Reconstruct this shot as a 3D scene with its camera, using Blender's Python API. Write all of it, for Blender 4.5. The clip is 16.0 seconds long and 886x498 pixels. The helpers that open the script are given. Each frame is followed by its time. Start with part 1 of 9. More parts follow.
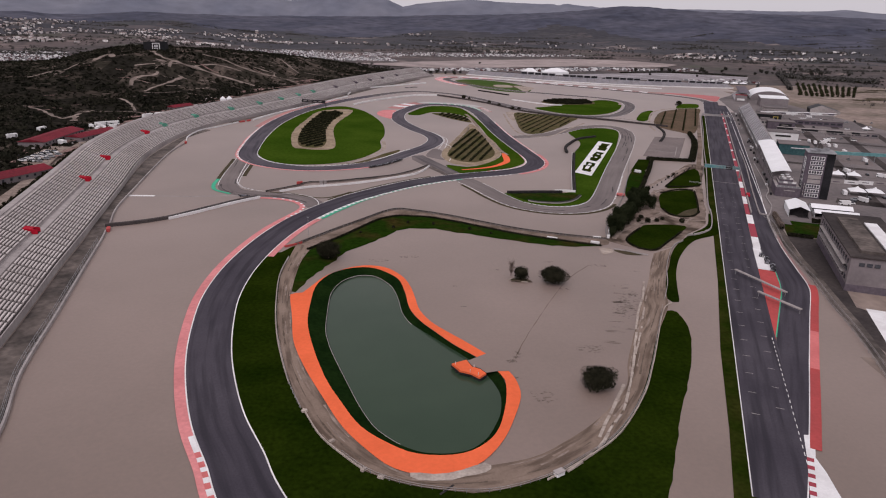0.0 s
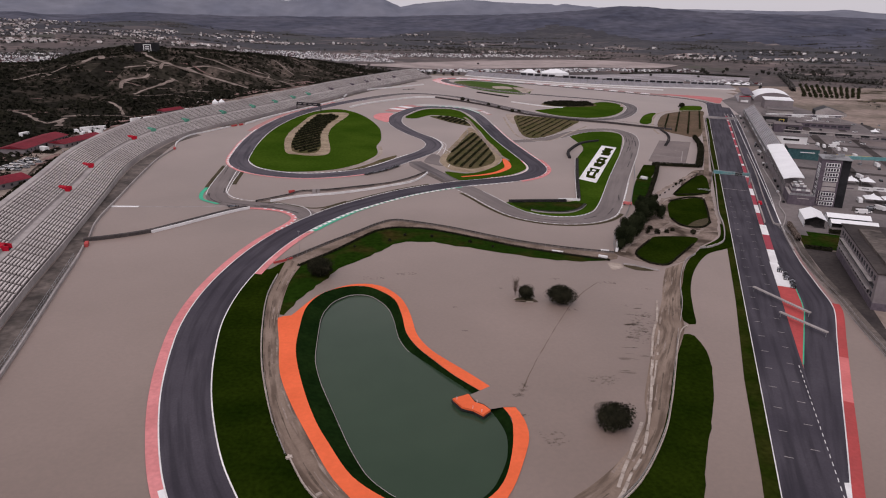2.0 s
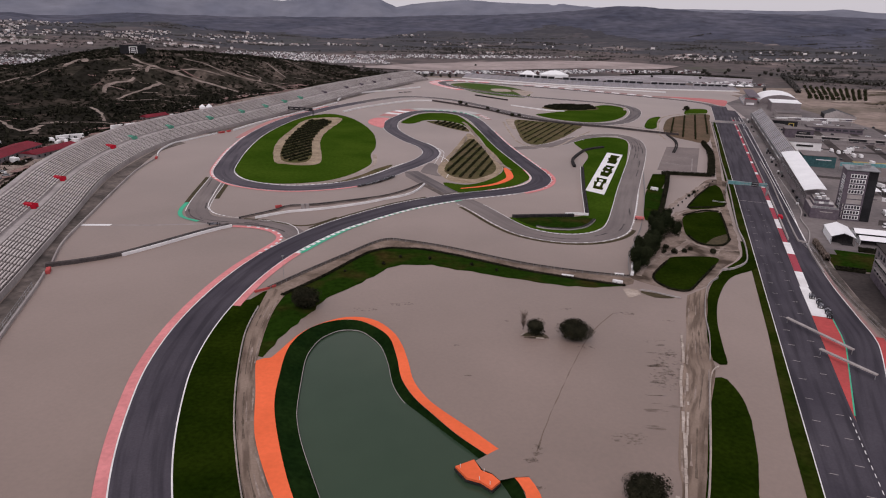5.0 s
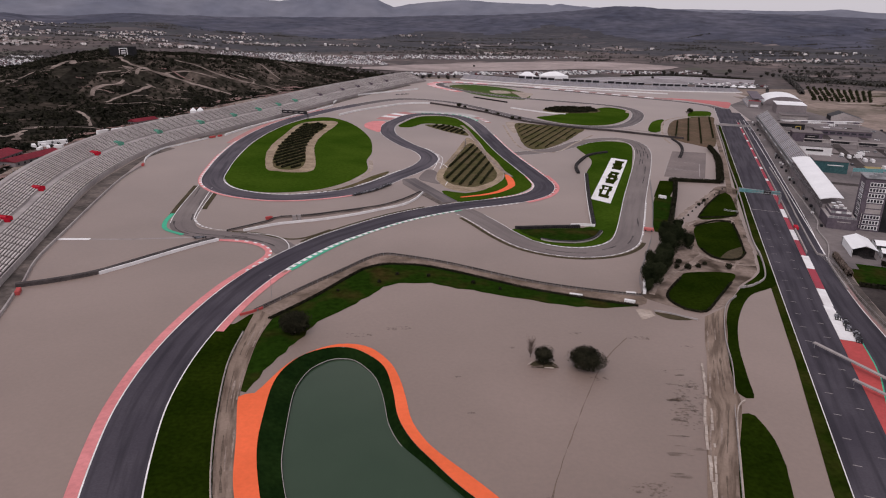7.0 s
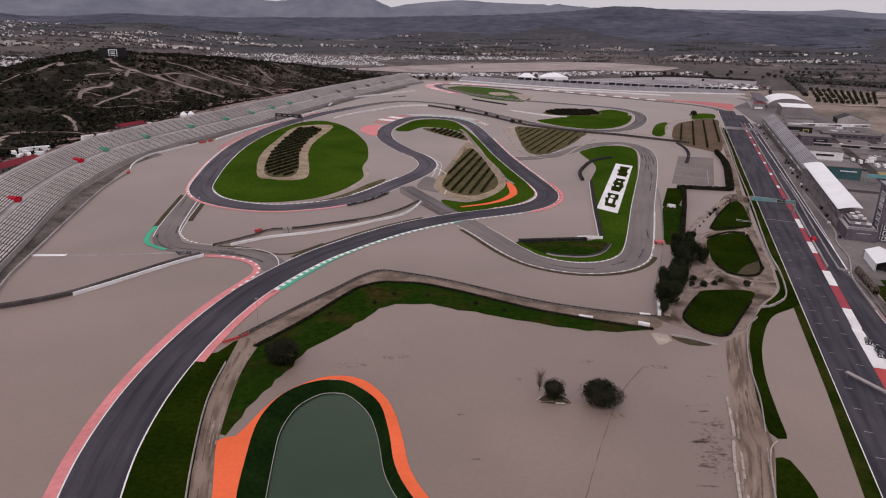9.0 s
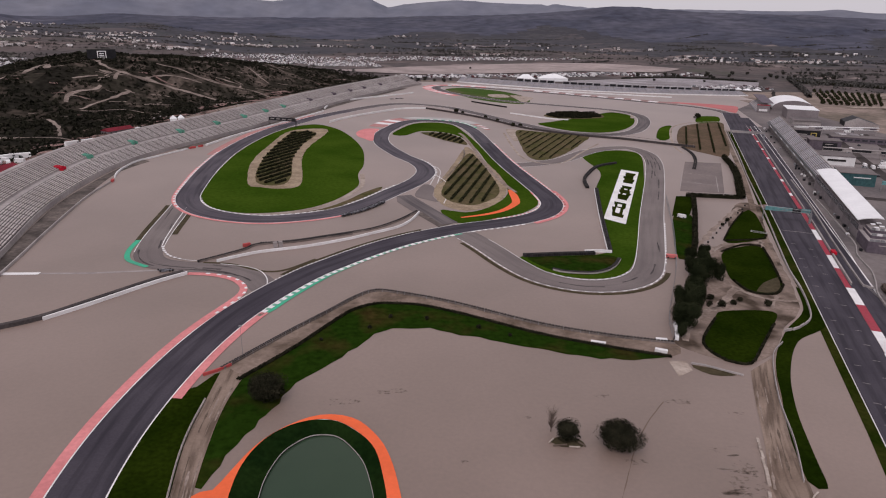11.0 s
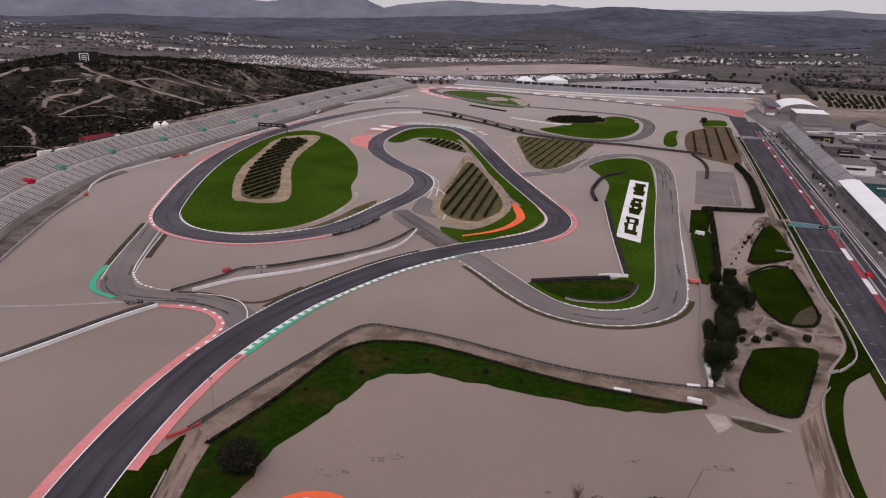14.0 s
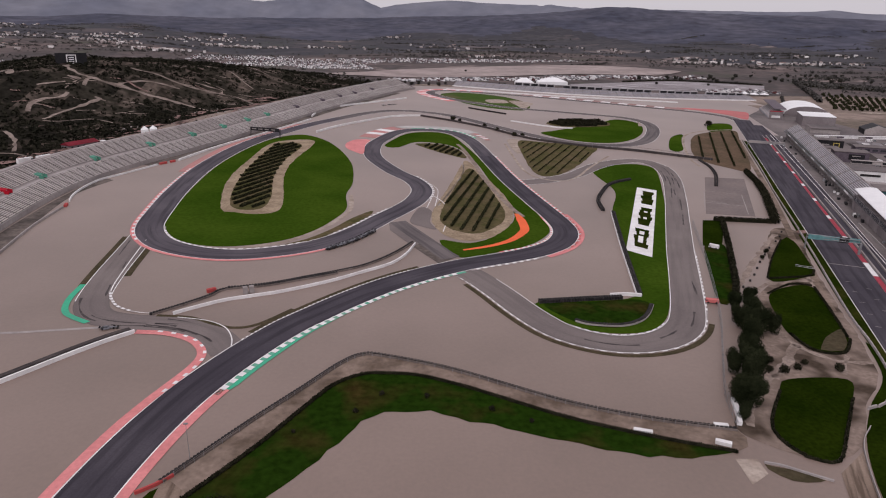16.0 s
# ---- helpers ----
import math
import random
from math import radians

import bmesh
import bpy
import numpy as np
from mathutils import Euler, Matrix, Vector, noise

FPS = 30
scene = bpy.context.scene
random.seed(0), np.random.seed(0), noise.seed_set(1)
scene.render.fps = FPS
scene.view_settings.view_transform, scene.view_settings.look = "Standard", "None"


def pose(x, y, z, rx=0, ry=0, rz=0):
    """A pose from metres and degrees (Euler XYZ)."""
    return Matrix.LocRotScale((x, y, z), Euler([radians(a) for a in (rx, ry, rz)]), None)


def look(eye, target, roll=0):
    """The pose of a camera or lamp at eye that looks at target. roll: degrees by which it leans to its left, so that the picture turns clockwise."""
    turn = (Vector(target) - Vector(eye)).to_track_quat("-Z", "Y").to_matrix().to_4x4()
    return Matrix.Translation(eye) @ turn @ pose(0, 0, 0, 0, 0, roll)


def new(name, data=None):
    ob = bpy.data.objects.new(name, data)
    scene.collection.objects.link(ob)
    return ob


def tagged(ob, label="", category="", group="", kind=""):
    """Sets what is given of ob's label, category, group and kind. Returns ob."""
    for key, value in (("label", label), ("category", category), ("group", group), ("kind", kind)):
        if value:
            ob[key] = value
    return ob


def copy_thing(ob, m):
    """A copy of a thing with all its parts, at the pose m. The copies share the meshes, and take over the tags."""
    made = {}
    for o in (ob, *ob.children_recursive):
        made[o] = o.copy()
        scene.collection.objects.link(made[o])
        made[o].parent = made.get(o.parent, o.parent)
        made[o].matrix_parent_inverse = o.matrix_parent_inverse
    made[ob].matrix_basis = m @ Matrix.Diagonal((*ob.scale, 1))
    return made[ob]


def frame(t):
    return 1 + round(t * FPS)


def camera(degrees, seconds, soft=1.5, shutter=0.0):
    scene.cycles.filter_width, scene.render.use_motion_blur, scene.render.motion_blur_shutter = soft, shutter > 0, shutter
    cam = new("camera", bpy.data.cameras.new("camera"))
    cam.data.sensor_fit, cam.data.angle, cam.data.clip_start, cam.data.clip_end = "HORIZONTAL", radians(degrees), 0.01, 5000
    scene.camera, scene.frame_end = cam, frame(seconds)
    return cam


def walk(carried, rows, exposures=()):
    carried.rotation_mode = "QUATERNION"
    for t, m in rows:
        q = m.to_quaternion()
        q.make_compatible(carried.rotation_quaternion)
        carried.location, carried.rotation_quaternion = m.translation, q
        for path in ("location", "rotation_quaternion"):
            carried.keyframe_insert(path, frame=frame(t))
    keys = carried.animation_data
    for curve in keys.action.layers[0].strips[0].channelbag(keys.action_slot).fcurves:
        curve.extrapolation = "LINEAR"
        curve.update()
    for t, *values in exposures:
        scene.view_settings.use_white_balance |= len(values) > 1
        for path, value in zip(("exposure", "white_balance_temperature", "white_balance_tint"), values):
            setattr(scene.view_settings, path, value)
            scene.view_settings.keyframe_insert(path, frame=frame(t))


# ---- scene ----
# Drone flight over a motor-racing circuit: x right, y ahead, z up, metres.
LENS = 66.0
cam = camera(LENS, 16.0, soft=1.1)
ROWS = []
for k in range(17):
    u = k / 16
    ROWS.append((float(k), pose(-3.21 * u - 1.64 * u * u, 144.35 * u + 4.21 * u * u, 95.0 + 2.46 * u - 0.2 * u * u,
                                90 - 19.17 + 0.07 * u + 0.02 * u * u, -1.09 + 0.5 * u - 0.39 * u * u, -1.47 * u - 0.23 * u * u)))
walk(cam, ROWS, exposures=((0.0, 0.02, 6500, 19), (16.0, 0.02, 6500, 19)))

# ---- light: an overcast sky with a weak, wide sun ----
SUN_UP, SUN_ROUND = radians(52), radians(200)
world = bpy.data.worlds.new("sky")
scene.world = world
world.use_nodes = True
wn, wl = world.node_tree.nodes, world.node_tree.links
wn.clear()
sky = wn.new("ShaderNodeTexSky")
sky.sky_type, sky.sun_disc = "NISHITA", False
sky.sun_elevation, sky.sun_rotation = SUN_UP, SUN_ROUND
sky.air_density, sky.dust_density, sky.ozone_density = 1.0, 4.0, 1.0
grey = wn.new("ShaderNodeHueSaturation")
grey.inputs["Saturation"].default_value = 0.10
back = wn.new("ShaderNodeBackground")
back.inputs["Strength"].default_value = 0.11
wout = wn.new("ShaderNodeOutputWorld")
deck = wn.new("ShaderNodeMix")
deck.data_type = "RGBA"
deck.inputs["Factor"].default_value = 0.75
deck.inputs["B"].default_value = (6.6, 6.5, 6.7, 1)
wl.new(sky.outputs["Color"], grey.inputs["Color"])
wl.new(grey.outputs["Color"], deck.inputs["A"])
wl.new(deck.outputs["Result"], back.inputs["Color"])
wl.new(back.outputs["Background"], wout.inputs["Surface"])
sun = new("sun", bpy.data.lights.new("sun", "SUN"))
sun.data.energy, sun.data.angle, sun.data.color = 0.9, radians(25), (1.0, 0.96, 0.93)
sun.matrix_world = look((0, 0, 300), (0 + 100 * math.sin(SUN_ROUND) * -1, -100 * math.cos(SUN_ROUND), 300 - 100 * math.tan(SUN_UP)))


# ---- materials ----
def mat(name, c1, c2, big=0.05, fine=1.5, rough=0.9, bump=0.0, mix_lo=0.35, mix_hi=0.65, metal=0.0, fine_amt=0.25, spec=0.06, squash=None):
    """Two colours mixed by broad noise, with finer grain over both, in world metres."""
    m = bpy.data.materials.new(name)
    m.use_nodes = True
    nt = m.node_tree
    b = nt.nodes["Principled BSDF"]
    b.inputs["Roughness"].default_value, b.inputs["Metallic"].default_value = rough, metal
    b.inputs["Specular IOR Level"].default_value = spec
    geo = nt.nodes.new("ShaderNodeNewGeometry")
    n1, n2 = nt.nodes.new("ShaderNodeTexNoise"), nt.nodes.new("ShaderNodeTexNoise")
    n1.inputs["Scale"].default_value, n1.inputs["Detail"].default_value = big, 5
    n2.inputs["Scale"].default_value, n2.inputs["Detail"].default_value = fine, 4
    ramp = nt.nodes.new("ShaderNodeMapRange")
    ramp.inputs["From Min"].default_value, ramp.inputs["From Max"].default_value = mix_lo, mix_hi
    mix = nt.nodes.new("ShaderNodeMix")
    mix.data_type = "RGBA"
    mix.inputs["A"].default_value, mix.inputs["B"].default_value = (*c1, 1), (*c2, 1)
    gr = nt.nodes.new("ShaderNodeMapRange")
    gr.inputs["From Min"].default_value, gr.inputs["From Max"].default_value = 0.25, 0.75
    gr.inputs["To Min"].default_value, gr.inputs["To Max"].default_value = 1 - fine_amt, 1 + fine_amt
    mul = nt.nodes.new("ShaderNodeVectorMath")
    mul.operation = "SCALE"
    L = nt.links.new
    place = geo.outputs["Position"]
    if squash:
        sc = nt.nodes.new("ShaderNodeVectorMath")
        sc.operation = "MULTIPLY"
        sc.inputs[1].default_value = squash
        L(place, sc.inputs[0])
        place = sc.outputs["Vector"]
    L(place, n1.inputs["Vector"]), L(place, n2.inputs["Vector"])
    L(n1.outputs["Fac"], ramp.inputs["Value"]), L(ramp.outputs["Result"], mix.inputs["Factor"])
    L(n2.outputs["Fac"], gr.inputs["Value"]), L(mix.outputs["Result"], mul.inputs[0]), L(gr.outputs["Result"], mul.inputs["Scale"])
    L(mul.outputs["Vector"], b.inputs["Base Color"])
    if bump:
        bp = nt.nodes.new("ShaderNodeBump")
        bp.inputs["Strength"].default_value, bp.inputs["Distance"].default_value = 0.6, bump
        L(n2.outputs["Fac"], bp.inputs["Height"]), L(bp.outputs["Normal"], b.inputs["Normal"])
    return m


def road_mat(name, c1, c2, dark, streak=0.6, across=0.42, lengthwise=0.045):
    """Asphalt with rubber streaks that follow the road (u across, v along, in metres)."""
    m = mat(name, c1, c2, 0.04, 2.0, 0.85, 0.0, fine_amt=0.12)
    nt, L = m.node_tree, m.node_tree.links.new
    b = nt.nodes["Principled BSDF"]
    base = b.inputs["Base Color"].links[0].from_socket
    uv, sep, comb = nt.nodes.new("ShaderNodeUVMap"), nt.nodes.new("ShaderNodeSeparateXYZ"), nt.nodes.new("ShaderNodeCombineXYZ")
    L(uv.outputs["UV"], sep.inputs[0])
    along = nt.nodes.new("ShaderNodeMath")
    along.operation = "MULTIPLY"
    along.inputs[1].default_value = lengthwise
    L(sep.outputs["Y"], along.inputs[0]), L(sep.outputs["X"], comb.inputs["X"]), L(along.outputs[0], comb.inputs["Y"])
    n = nt.nodes.new("ShaderNodeTexNoise")
    n.inputs["Scale"].default_value, n.inputs["Detail"].default_value = across, 6
    L(comb.outputs[0], n.inputs["Vector"])
    r = nt.nodes.new("ShaderNodeMapRange")
    r.inputs["From Min"].default_value, r.inputs["From Max"].default_value = 0.46, 0.62
    r.inputs["To Max"].default_value = streak
    L(n.outputs["Fac"], r.inputs["Value"])
    mix = nt.nodes.new("ShaderNodeMix")
    mix.data_type = "RGBA"
    mix.inputs["B"].default_value = (*dark, 1)
    L(r.outputs["Result"], mix.inputs["Factor"]), L(base, mix.inputs["A"]), L(mix.outputs["Result"], b.inputs["Base Color"])
    return m


M_GRAVEL = mat("gravel", (0.163, 0.112, 0.088), (0.216, 0.151, 0.123), 0.013, 0.9, 0.60, 0.0, fine_amt=0.07, spec=1.0)
# added sheen makes the gravel paler at flat angles
gravel_bsdf = M_GRAVEL.node_tree.nodes["Principled BSDF"]
gravel_bsdf.inputs["Sheen Weight"].default_value, gravel_bsdf.inputs["Sheen Roughness"].default_value = 0.30, 0.35
gravel_bsdf.inputs["Sheen Tint"].default_value = (1.0, 0.95, 0.97, 1)
M_BAREHILL = mat("stony_hill", (0.030, 0.0265, 0.021), (0.128, 0.100, 0.085), 0.05, 0.22, 0.95, 0.0, mix_lo=0.48, mix_hi=0.74, fine_amt=0.5, spec=0.0)
M_EARTH = mat("dry_earth", (0.25, 0.195, 0.168), (0.150, 0.122, 0.100), 0.014, 0.15, 0.95, 0.0, mix_lo=0.42, mix_hi=0.62, fine_amt=0.3)
M_SCRUB = mat("scrub_ground", (0.0175, 0.016, 0.013), (0.080, 0.063, 0.052), 0.035, 0.22, 0.95, 0.0, mix_lo=0.50, mix_hi=0.76, fine_amt=0.6, spec=0.0)


def land_mat(name, cell, colours, grain, amount, stretch=(1, 1, 1)):
    """Fields and woods: uneven patches that each take one of the colours, with woods and scrub breaking them up."""
    m = mat(name, colours[0][1], colours[1][1], grain, grain * 9, 0.95, 0.0, fine_amt=amount, mix_lo=0.40, mix_hi=0.62)
    nt, L = m.node_tree, m.node_tree.links.new
    b = nt.nodes["Principled BSDF"]
    base = b.inputs["Base Color"].links[0].from_socket
    geo, sc, vo = nt.nodes.new("ShaderNodeNewGeometry"), nt.nodes.new("ShaderNodeVectorMath"), nt.nodes.new("ShaderNodeTexVoronoi")
    sc.operation, sc.inputs[1].default_value = "MULTIPLY", stretch
    vo.inputs["Scale"].default_value = 1.0 / cell
    L(geo.outputs["Position"], sc.inputs[0]), L(sc.outputs["Vector"], vo.inputs["Vector"])
    sep = nt.nodes.new("ShaderNodeSeparateColor")
    L(vo.outputs["Color"], sep.inputs["Color"])
    ramp = nt.nodes.new("ShaderNodeValToRGB")
    ramp.color_ramp.interpolation = "CONSTANT"
    while len(ramp.color_ramp.elements) < len(colours):
        ramp.color_ramp.elements.new(0.5)
    for el, (at_, c) in zip(ramp.color_ramp.elements, colours):
        el.position, el.color = at_, (*c, 1)
    L(sep.outputs["Red"], ramp.inputs["Fac"])
    n = nt.nodes.new("ShaderNodeTexNoise")
    n.inputs["Scale"].default_value, n.inputs["Detail"].default_value = 2.2 / cell, 6
    L(sc.outputs["Vector"], n.inputs["Vector"])
    rg = nt.nodes.new("ShaderNodeMapRange")
    rg.inputs["From Min"].default_value, rg.inputs["From Max"].default_value = 0.42, 0.60
    L(n.outputs["Fac"], rg.inputs["Value"])
    mix = nt.nodes.new("ShaderNodeMix")
    mix.data_type = "RGBA"
    L(rg.outputs["Result"], mix.inputs["Factor"]), L(base, mix.inputs["A"]), L(ramp.outputs["Color"], mix.inputs["B"])
    L(mix.outputs["Result"], b.inputs["Base Color"])
    return m


M_PLAIN = land_mat("farm_plain", 95, [(0.0, (0.072, 0.063, 0.062)), (0.34, (0.112, 0.090, 0.087)), (0.62, (0.150, 0.115, 0.110)), (0.80, (0.080, 0.079, 0.064)), (0.92, (0.235, 0.188, 0.176))], 0.006, 0.45)
# Distance haze is put into these three colours: bluer, the ridge palest.
M_WOODS = land_mat("wooded_plain_hazed", 150, [(0.0, (0.050, 0.049, 0.057)), (0.50, (0.068, 0.064, 0.069)), (0.76, (0.100, 0.086, 0.088)), (0.88, (0.066, 0.069, 0.066)), (0.965, (0.19, 0.156, 0.15))], 0.005, 0.40)
M_FOREST = mat("wooded_hill_hazed", (0.050, 0.053, 0.076), (0.088, 0.087, 0.112), 0.0032, 0.02, 0.95, 0.0, mix_lo=0.36, mix_hi=0.66, fine_amt=0.38)
M_RIDGE = mat("far_ridge_hazed", (0.135, 0.142, 0.180), (0.175, 0.178, 0.212), 0.0026, 0.012, 0.95, 0.0, mix_lo=0.38, mix_hi=0.64, fine_amt=0.14)
M_GRASS = mat("mown_grass", (0.0235, 0.052, 0.004), (0.040, 0.073, 0.007), 0.025, 0.6, 0.95, 0.0, fine_amt=0.2, spec=0.0)
# Vignette and dimmer light are put into this colour; garden lawns share it.
M_DARKGRASS = mat("dark_dimmed_grass", (0.0058, 0.0128, 0.0009), (0.0155, 0.0262, 0.0024), 0.05, 0.9, 0.95, 0.0, fine_amt=0.35, mix_lo=0.3, mix_hi=0.7, spec=0.0)
M_ROUGH = mat("rough_grass", (0.011, 0.027, 0.003), (0.044, 0.026, 0.010), 0.06, 0.5, 0.95, 0.0, mix_lo=0.50, mix_hi=0.78, fine_amt=0.4, spec=0.0)
M_VERGEGRASS = mat("olive_grass", (0.012, 0.021, 0.0022), (0.032, 0.033, 0.0075), 0.08, 0.8, 0.95, 0.0, mix_lo=0.42, mix_hi=0.72, fine_amt=0.35, spec=0.0)
M_BANK = mat("lake_bank", (0.005, 0.014, 0.0035), (0.009, 0.021, 0.005), 0.1, 0.8, 0.9, 0.0, fine_amt=0.3, spec=0.0)
M_DIRT = mat("dirt_track", (0.29, 0.232, 0.20), (0.185, 0.142, 0.12), 0.22, 1.1, 0.95, 0.0, fine_amt=0.3)
M_ROAD = road_mat("asphalt_dark", (0.052, 0.046, 0.058), (0.072, 0.064, 0.077), (0.024, 0.022, 0.028), 0.6)
M_LOOPROAD = road_mat("asphalt_loop", (0.078, 0.069, 0.082), (0.106, 0.094, 0.108), (0.032, 0.029, 0.036), 0.6)
# Pale sheen on the far run-off is put into this colour.
M_PALESHEEN = mat("pale_sheen_runoff", (0.50, 0.475, 0.465), (0.36, 0.345, 0.335), 0.05, 0.6, 0.6, 0.0, fine_amt=0.12)
M_TAN = mat("tan_earth_path", (0.335, 0.262, 0.185), (0.225, 0.170, 0.118), 0.12, 0.9, 0.95, 0.0, fine_amt=0.25)
M_OLDROAD = road_mat("asphalt_old", (0.160, 0.135, 0.132), (0.20, 0.17, 0.163), (0.09, 0.078, 0.077), 0.28)
# Grazing sheen of the far track is put into this paler, worn grey.
M_MIDROAD = road_mat("asphalt_worn_sheen", (0.125, 0.108, 0.110), (0.16, 0.138, 0.138), (0.055, 0.05, 0.053), 0.6)
M_LAKEPATH = road_mat("rutted_dirt", (0.275, 0.208, 0.168), (0.160, 0.116, 0.091), (0.074, 0.052, 0.039), 0.70, 0.42, 0.13)
M_KART = mat("pale_kart_asphalt", (0.30, 0.275, 0.285), (0.22, 0.20, 0.208), 0.03, 0.3, 0.9, 0.0, fine_amt=0.2)
M_SLAB = mat("broken_slab", (0.45, 0.385, 0.34), (0.31, 0.258, 0.225), 0.25, 1.5, 0.9, 0.0, fine_amt=0.2)
M_RUTSOFT = mat("faint_rut", (0.118, 0.084, 0.065), (0.165, 0.116, 0.092), 0.3, 1.5, 0.9, 0.0, fine_amt=0.2, spec=0.5)
M_PAD = mat("paddock_asphalt", (0.12, 0.106, 0.108), (0.20, 0.172, 0.168), 0.02, 0.4, 0.9, 0.0, fine_amt=0.15)
M_SERVICE = mat("service_road", (0.062, 0.053, 0.049), (0.150, 0.124, 0.112), 0.09, 0.5, 0.9, 0.0, fine_amt=0.35)
M_TARMAC = mat("yard_tarmac", (0.040, 0.034, 0.034), (0.07, 0.058, 0.055), 0.05, 0.6, 0.9, 0.0, fine_amt=0.25)
M_WHITE = mat("white_paint", (0.78, 0.77, 0.77), (0.66, 0.64, 0.64), 0.2, 2.0, 0.6, 0.0, fine_amt=0.06)
M_LINE = mat("line_paint", (0.80, 0.78, 0.77), (0.62, 0.60, 0.60), 0.1, 1.2, 0.7, 0.0, fine_amt=0.12)
M_PINK = mat("faded_red_paint", (0.62, 0.18, 0.175), (0.54, 0.145, 0.14), 0.06, 0.8, 0.75, 0.0, fine_amt=0.10)
M_PALEPINK = mat("pale_red_paint", (0.46, 0.215, 0.205), (0.37, 0.20, 0.19), 0.04, 0.8, 0.75, 0.0, fine_amt=0.10)
M_RUNRED = mat("sun_bleached_red", (0.52, 0.155, 0.155), (0.42, 0.15, 0.148), 0.05, 0.7, 0.75, 0.0, fine_amt=0.12)
M_RED = mat("red_paint", (0.46, 0.075, 0.072), (0.37, 0.068, 0.066), 0.1, 1.0, 0.7, 0.0, fine_amt=0.12)
M_GREEN = mat("green_paint", (0.05, 0.40, 0.24), (0.07, 0.33, 0.22), 0.1, 1.0, 0.7, 0.0, fine_amt=0.1)
M_PALEGREEN = mat("worn_green_paint", (0.10, 0.36, 0.25), (0.20, 0.34, 0.27), 0.12, 1.0, 0.7, 0.0, fine_amt=0.12)
M_ORANGE = mat("orange_surface", (0.84, 0.155, 0.062), (0.74, 0.135, 0.052), 0.08, 0.9, 0.85, 0.0, fine_amt=0.06)
M_CONC = mat("concrete", (0.37, 0.335, 0.325), (0.28, 0.25, 0.245), 0.06, 0.6, 0.9, 0.0, fine_amt=0.15)
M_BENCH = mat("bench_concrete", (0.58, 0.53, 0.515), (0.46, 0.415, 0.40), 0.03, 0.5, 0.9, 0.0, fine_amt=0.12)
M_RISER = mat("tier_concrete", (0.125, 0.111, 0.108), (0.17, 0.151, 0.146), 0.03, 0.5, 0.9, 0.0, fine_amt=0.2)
M_DARK = mat("dark_rubber", (0.022, 0.021, 0.022), (0.045, 0.04, 0.04), 0.5, 2.0, 0.9, 0.0)
M_BLACK = mat("black_panel", (0.018, 0.018, 0.02), (0.028, 0.027, 0.03), 0.2, 2.0, 0.5, 0.0)
M_OCHRE = mat("mustard_paint", (0.36, 0.28, 0.10), (0.27, 0.215, 0.10), 0.1, 0.8, 0.8, 0.0, fine_amt=0.15)
M_STEEL = mat("grey_steel", (0.30, 0.30, 0.31), (0.22, 0.22, 0.23), 0.3, 2.0, 0.5, 0.0, metal=0.3)
M_WALL = mat("grey_plaster", (0.235, 0.205, 0.21), (0.185, 0.16, 0.165), 0.08, 0.7, 0.85, 0.0, fine_amt=0.12)
M_PANEL = mat("charcoal_cladding", (0.105, 0.085, 0.105), (0.13, 0.108, 0.125), 0.1, 0.8, 0.6, 0.0)
M_ROOFRED = mat("red_roof_sheet", (0.185, 0.020, 0.032), (0.135, 0.018, 0.026), 0.06, 0.7, 0.7, 0.0)
M_TILE = mat("clay_tile_roof", (0.33, 0.235, 0.21), (0.20, 0.15, 0.14), 0.05, 0.5, 0.85, 0.0, fine_amt=0.3)
M_TENT = mat("white_membrane", (0.82, 0.82, 0.83), (0.75, 0.75, 0.76), 0.1, 1.0, 0.5, 0.0, fine_amt=0.04)
M_TEAL = mat("teal_banner", (0.14, 0.30, 0.31), (0.11, 0.25, 0.26), 0.1, 1.0, 0.6, 0.0)
M_SEATBLUE = mat("blue_grey_seats", (0.27, 0.265, 0.295), (0.35, 0.335, 0.36), 0.05, 0.8, 0.7, 0.0, fine_amt=0.25)
M_HOUSE = mat("house_wall", (0.82, 0.78, 0.77), (0.42, 0.37, 0.36), 0.02, 0.5, 0.9, 0.0, mix_lo=0.42, mix_hi=0.58)
M_BARK = mat("bark", (0.10, 0.075, 0.06), (0.14, 0.11, 0.09), 0.5, 4.0, 0.95, 0.0)
M_LEAF = mat("dark_foliage", (0.013, 0.0135, 0.0085), (0.030, 0.028, 0.018), 0.4, 2.5, 0.9, 0.0, fine_amt=0.3, spec=0.0)
M_TREE = mat("garden_foliage", (0.011, 0.0145, 0.007), (0.027, 0.031, 0.016), 0.16, 1.8, 0.9, 0.0, fine_amt=0.35, spec=0.0)
M_LEAF2 = mat("olive_foliage", (0.018, 0.020, 0.010), (0.042, 0.042, 0.022), 0.3, 2.0, 0.9, 0.0, fine_amt=0.4, spec=0.0)
M_VERGE = mat("dark_soil", (0.050, 0.042, 0.024), (0.075, 0.058, 0.036), 0.15, 0.9, 0.95, 0.0, fine_amt=0.3)
M_PATH = mat("pale_earth_path", (0.40, 0.335, 0.29), (0.27, 0.215, 0.18), 0.16, 1.0, 0.95, 0.0, fine_amt=0.22)
M_RUT = mat("wet_gravel", (0.100, 0.075, 0.058), (0.150, 0.114, 0.092), 0.5, 2.0, 0.95, 0.0)
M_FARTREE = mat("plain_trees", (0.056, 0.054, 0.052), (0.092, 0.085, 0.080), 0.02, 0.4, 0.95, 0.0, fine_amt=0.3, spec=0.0)
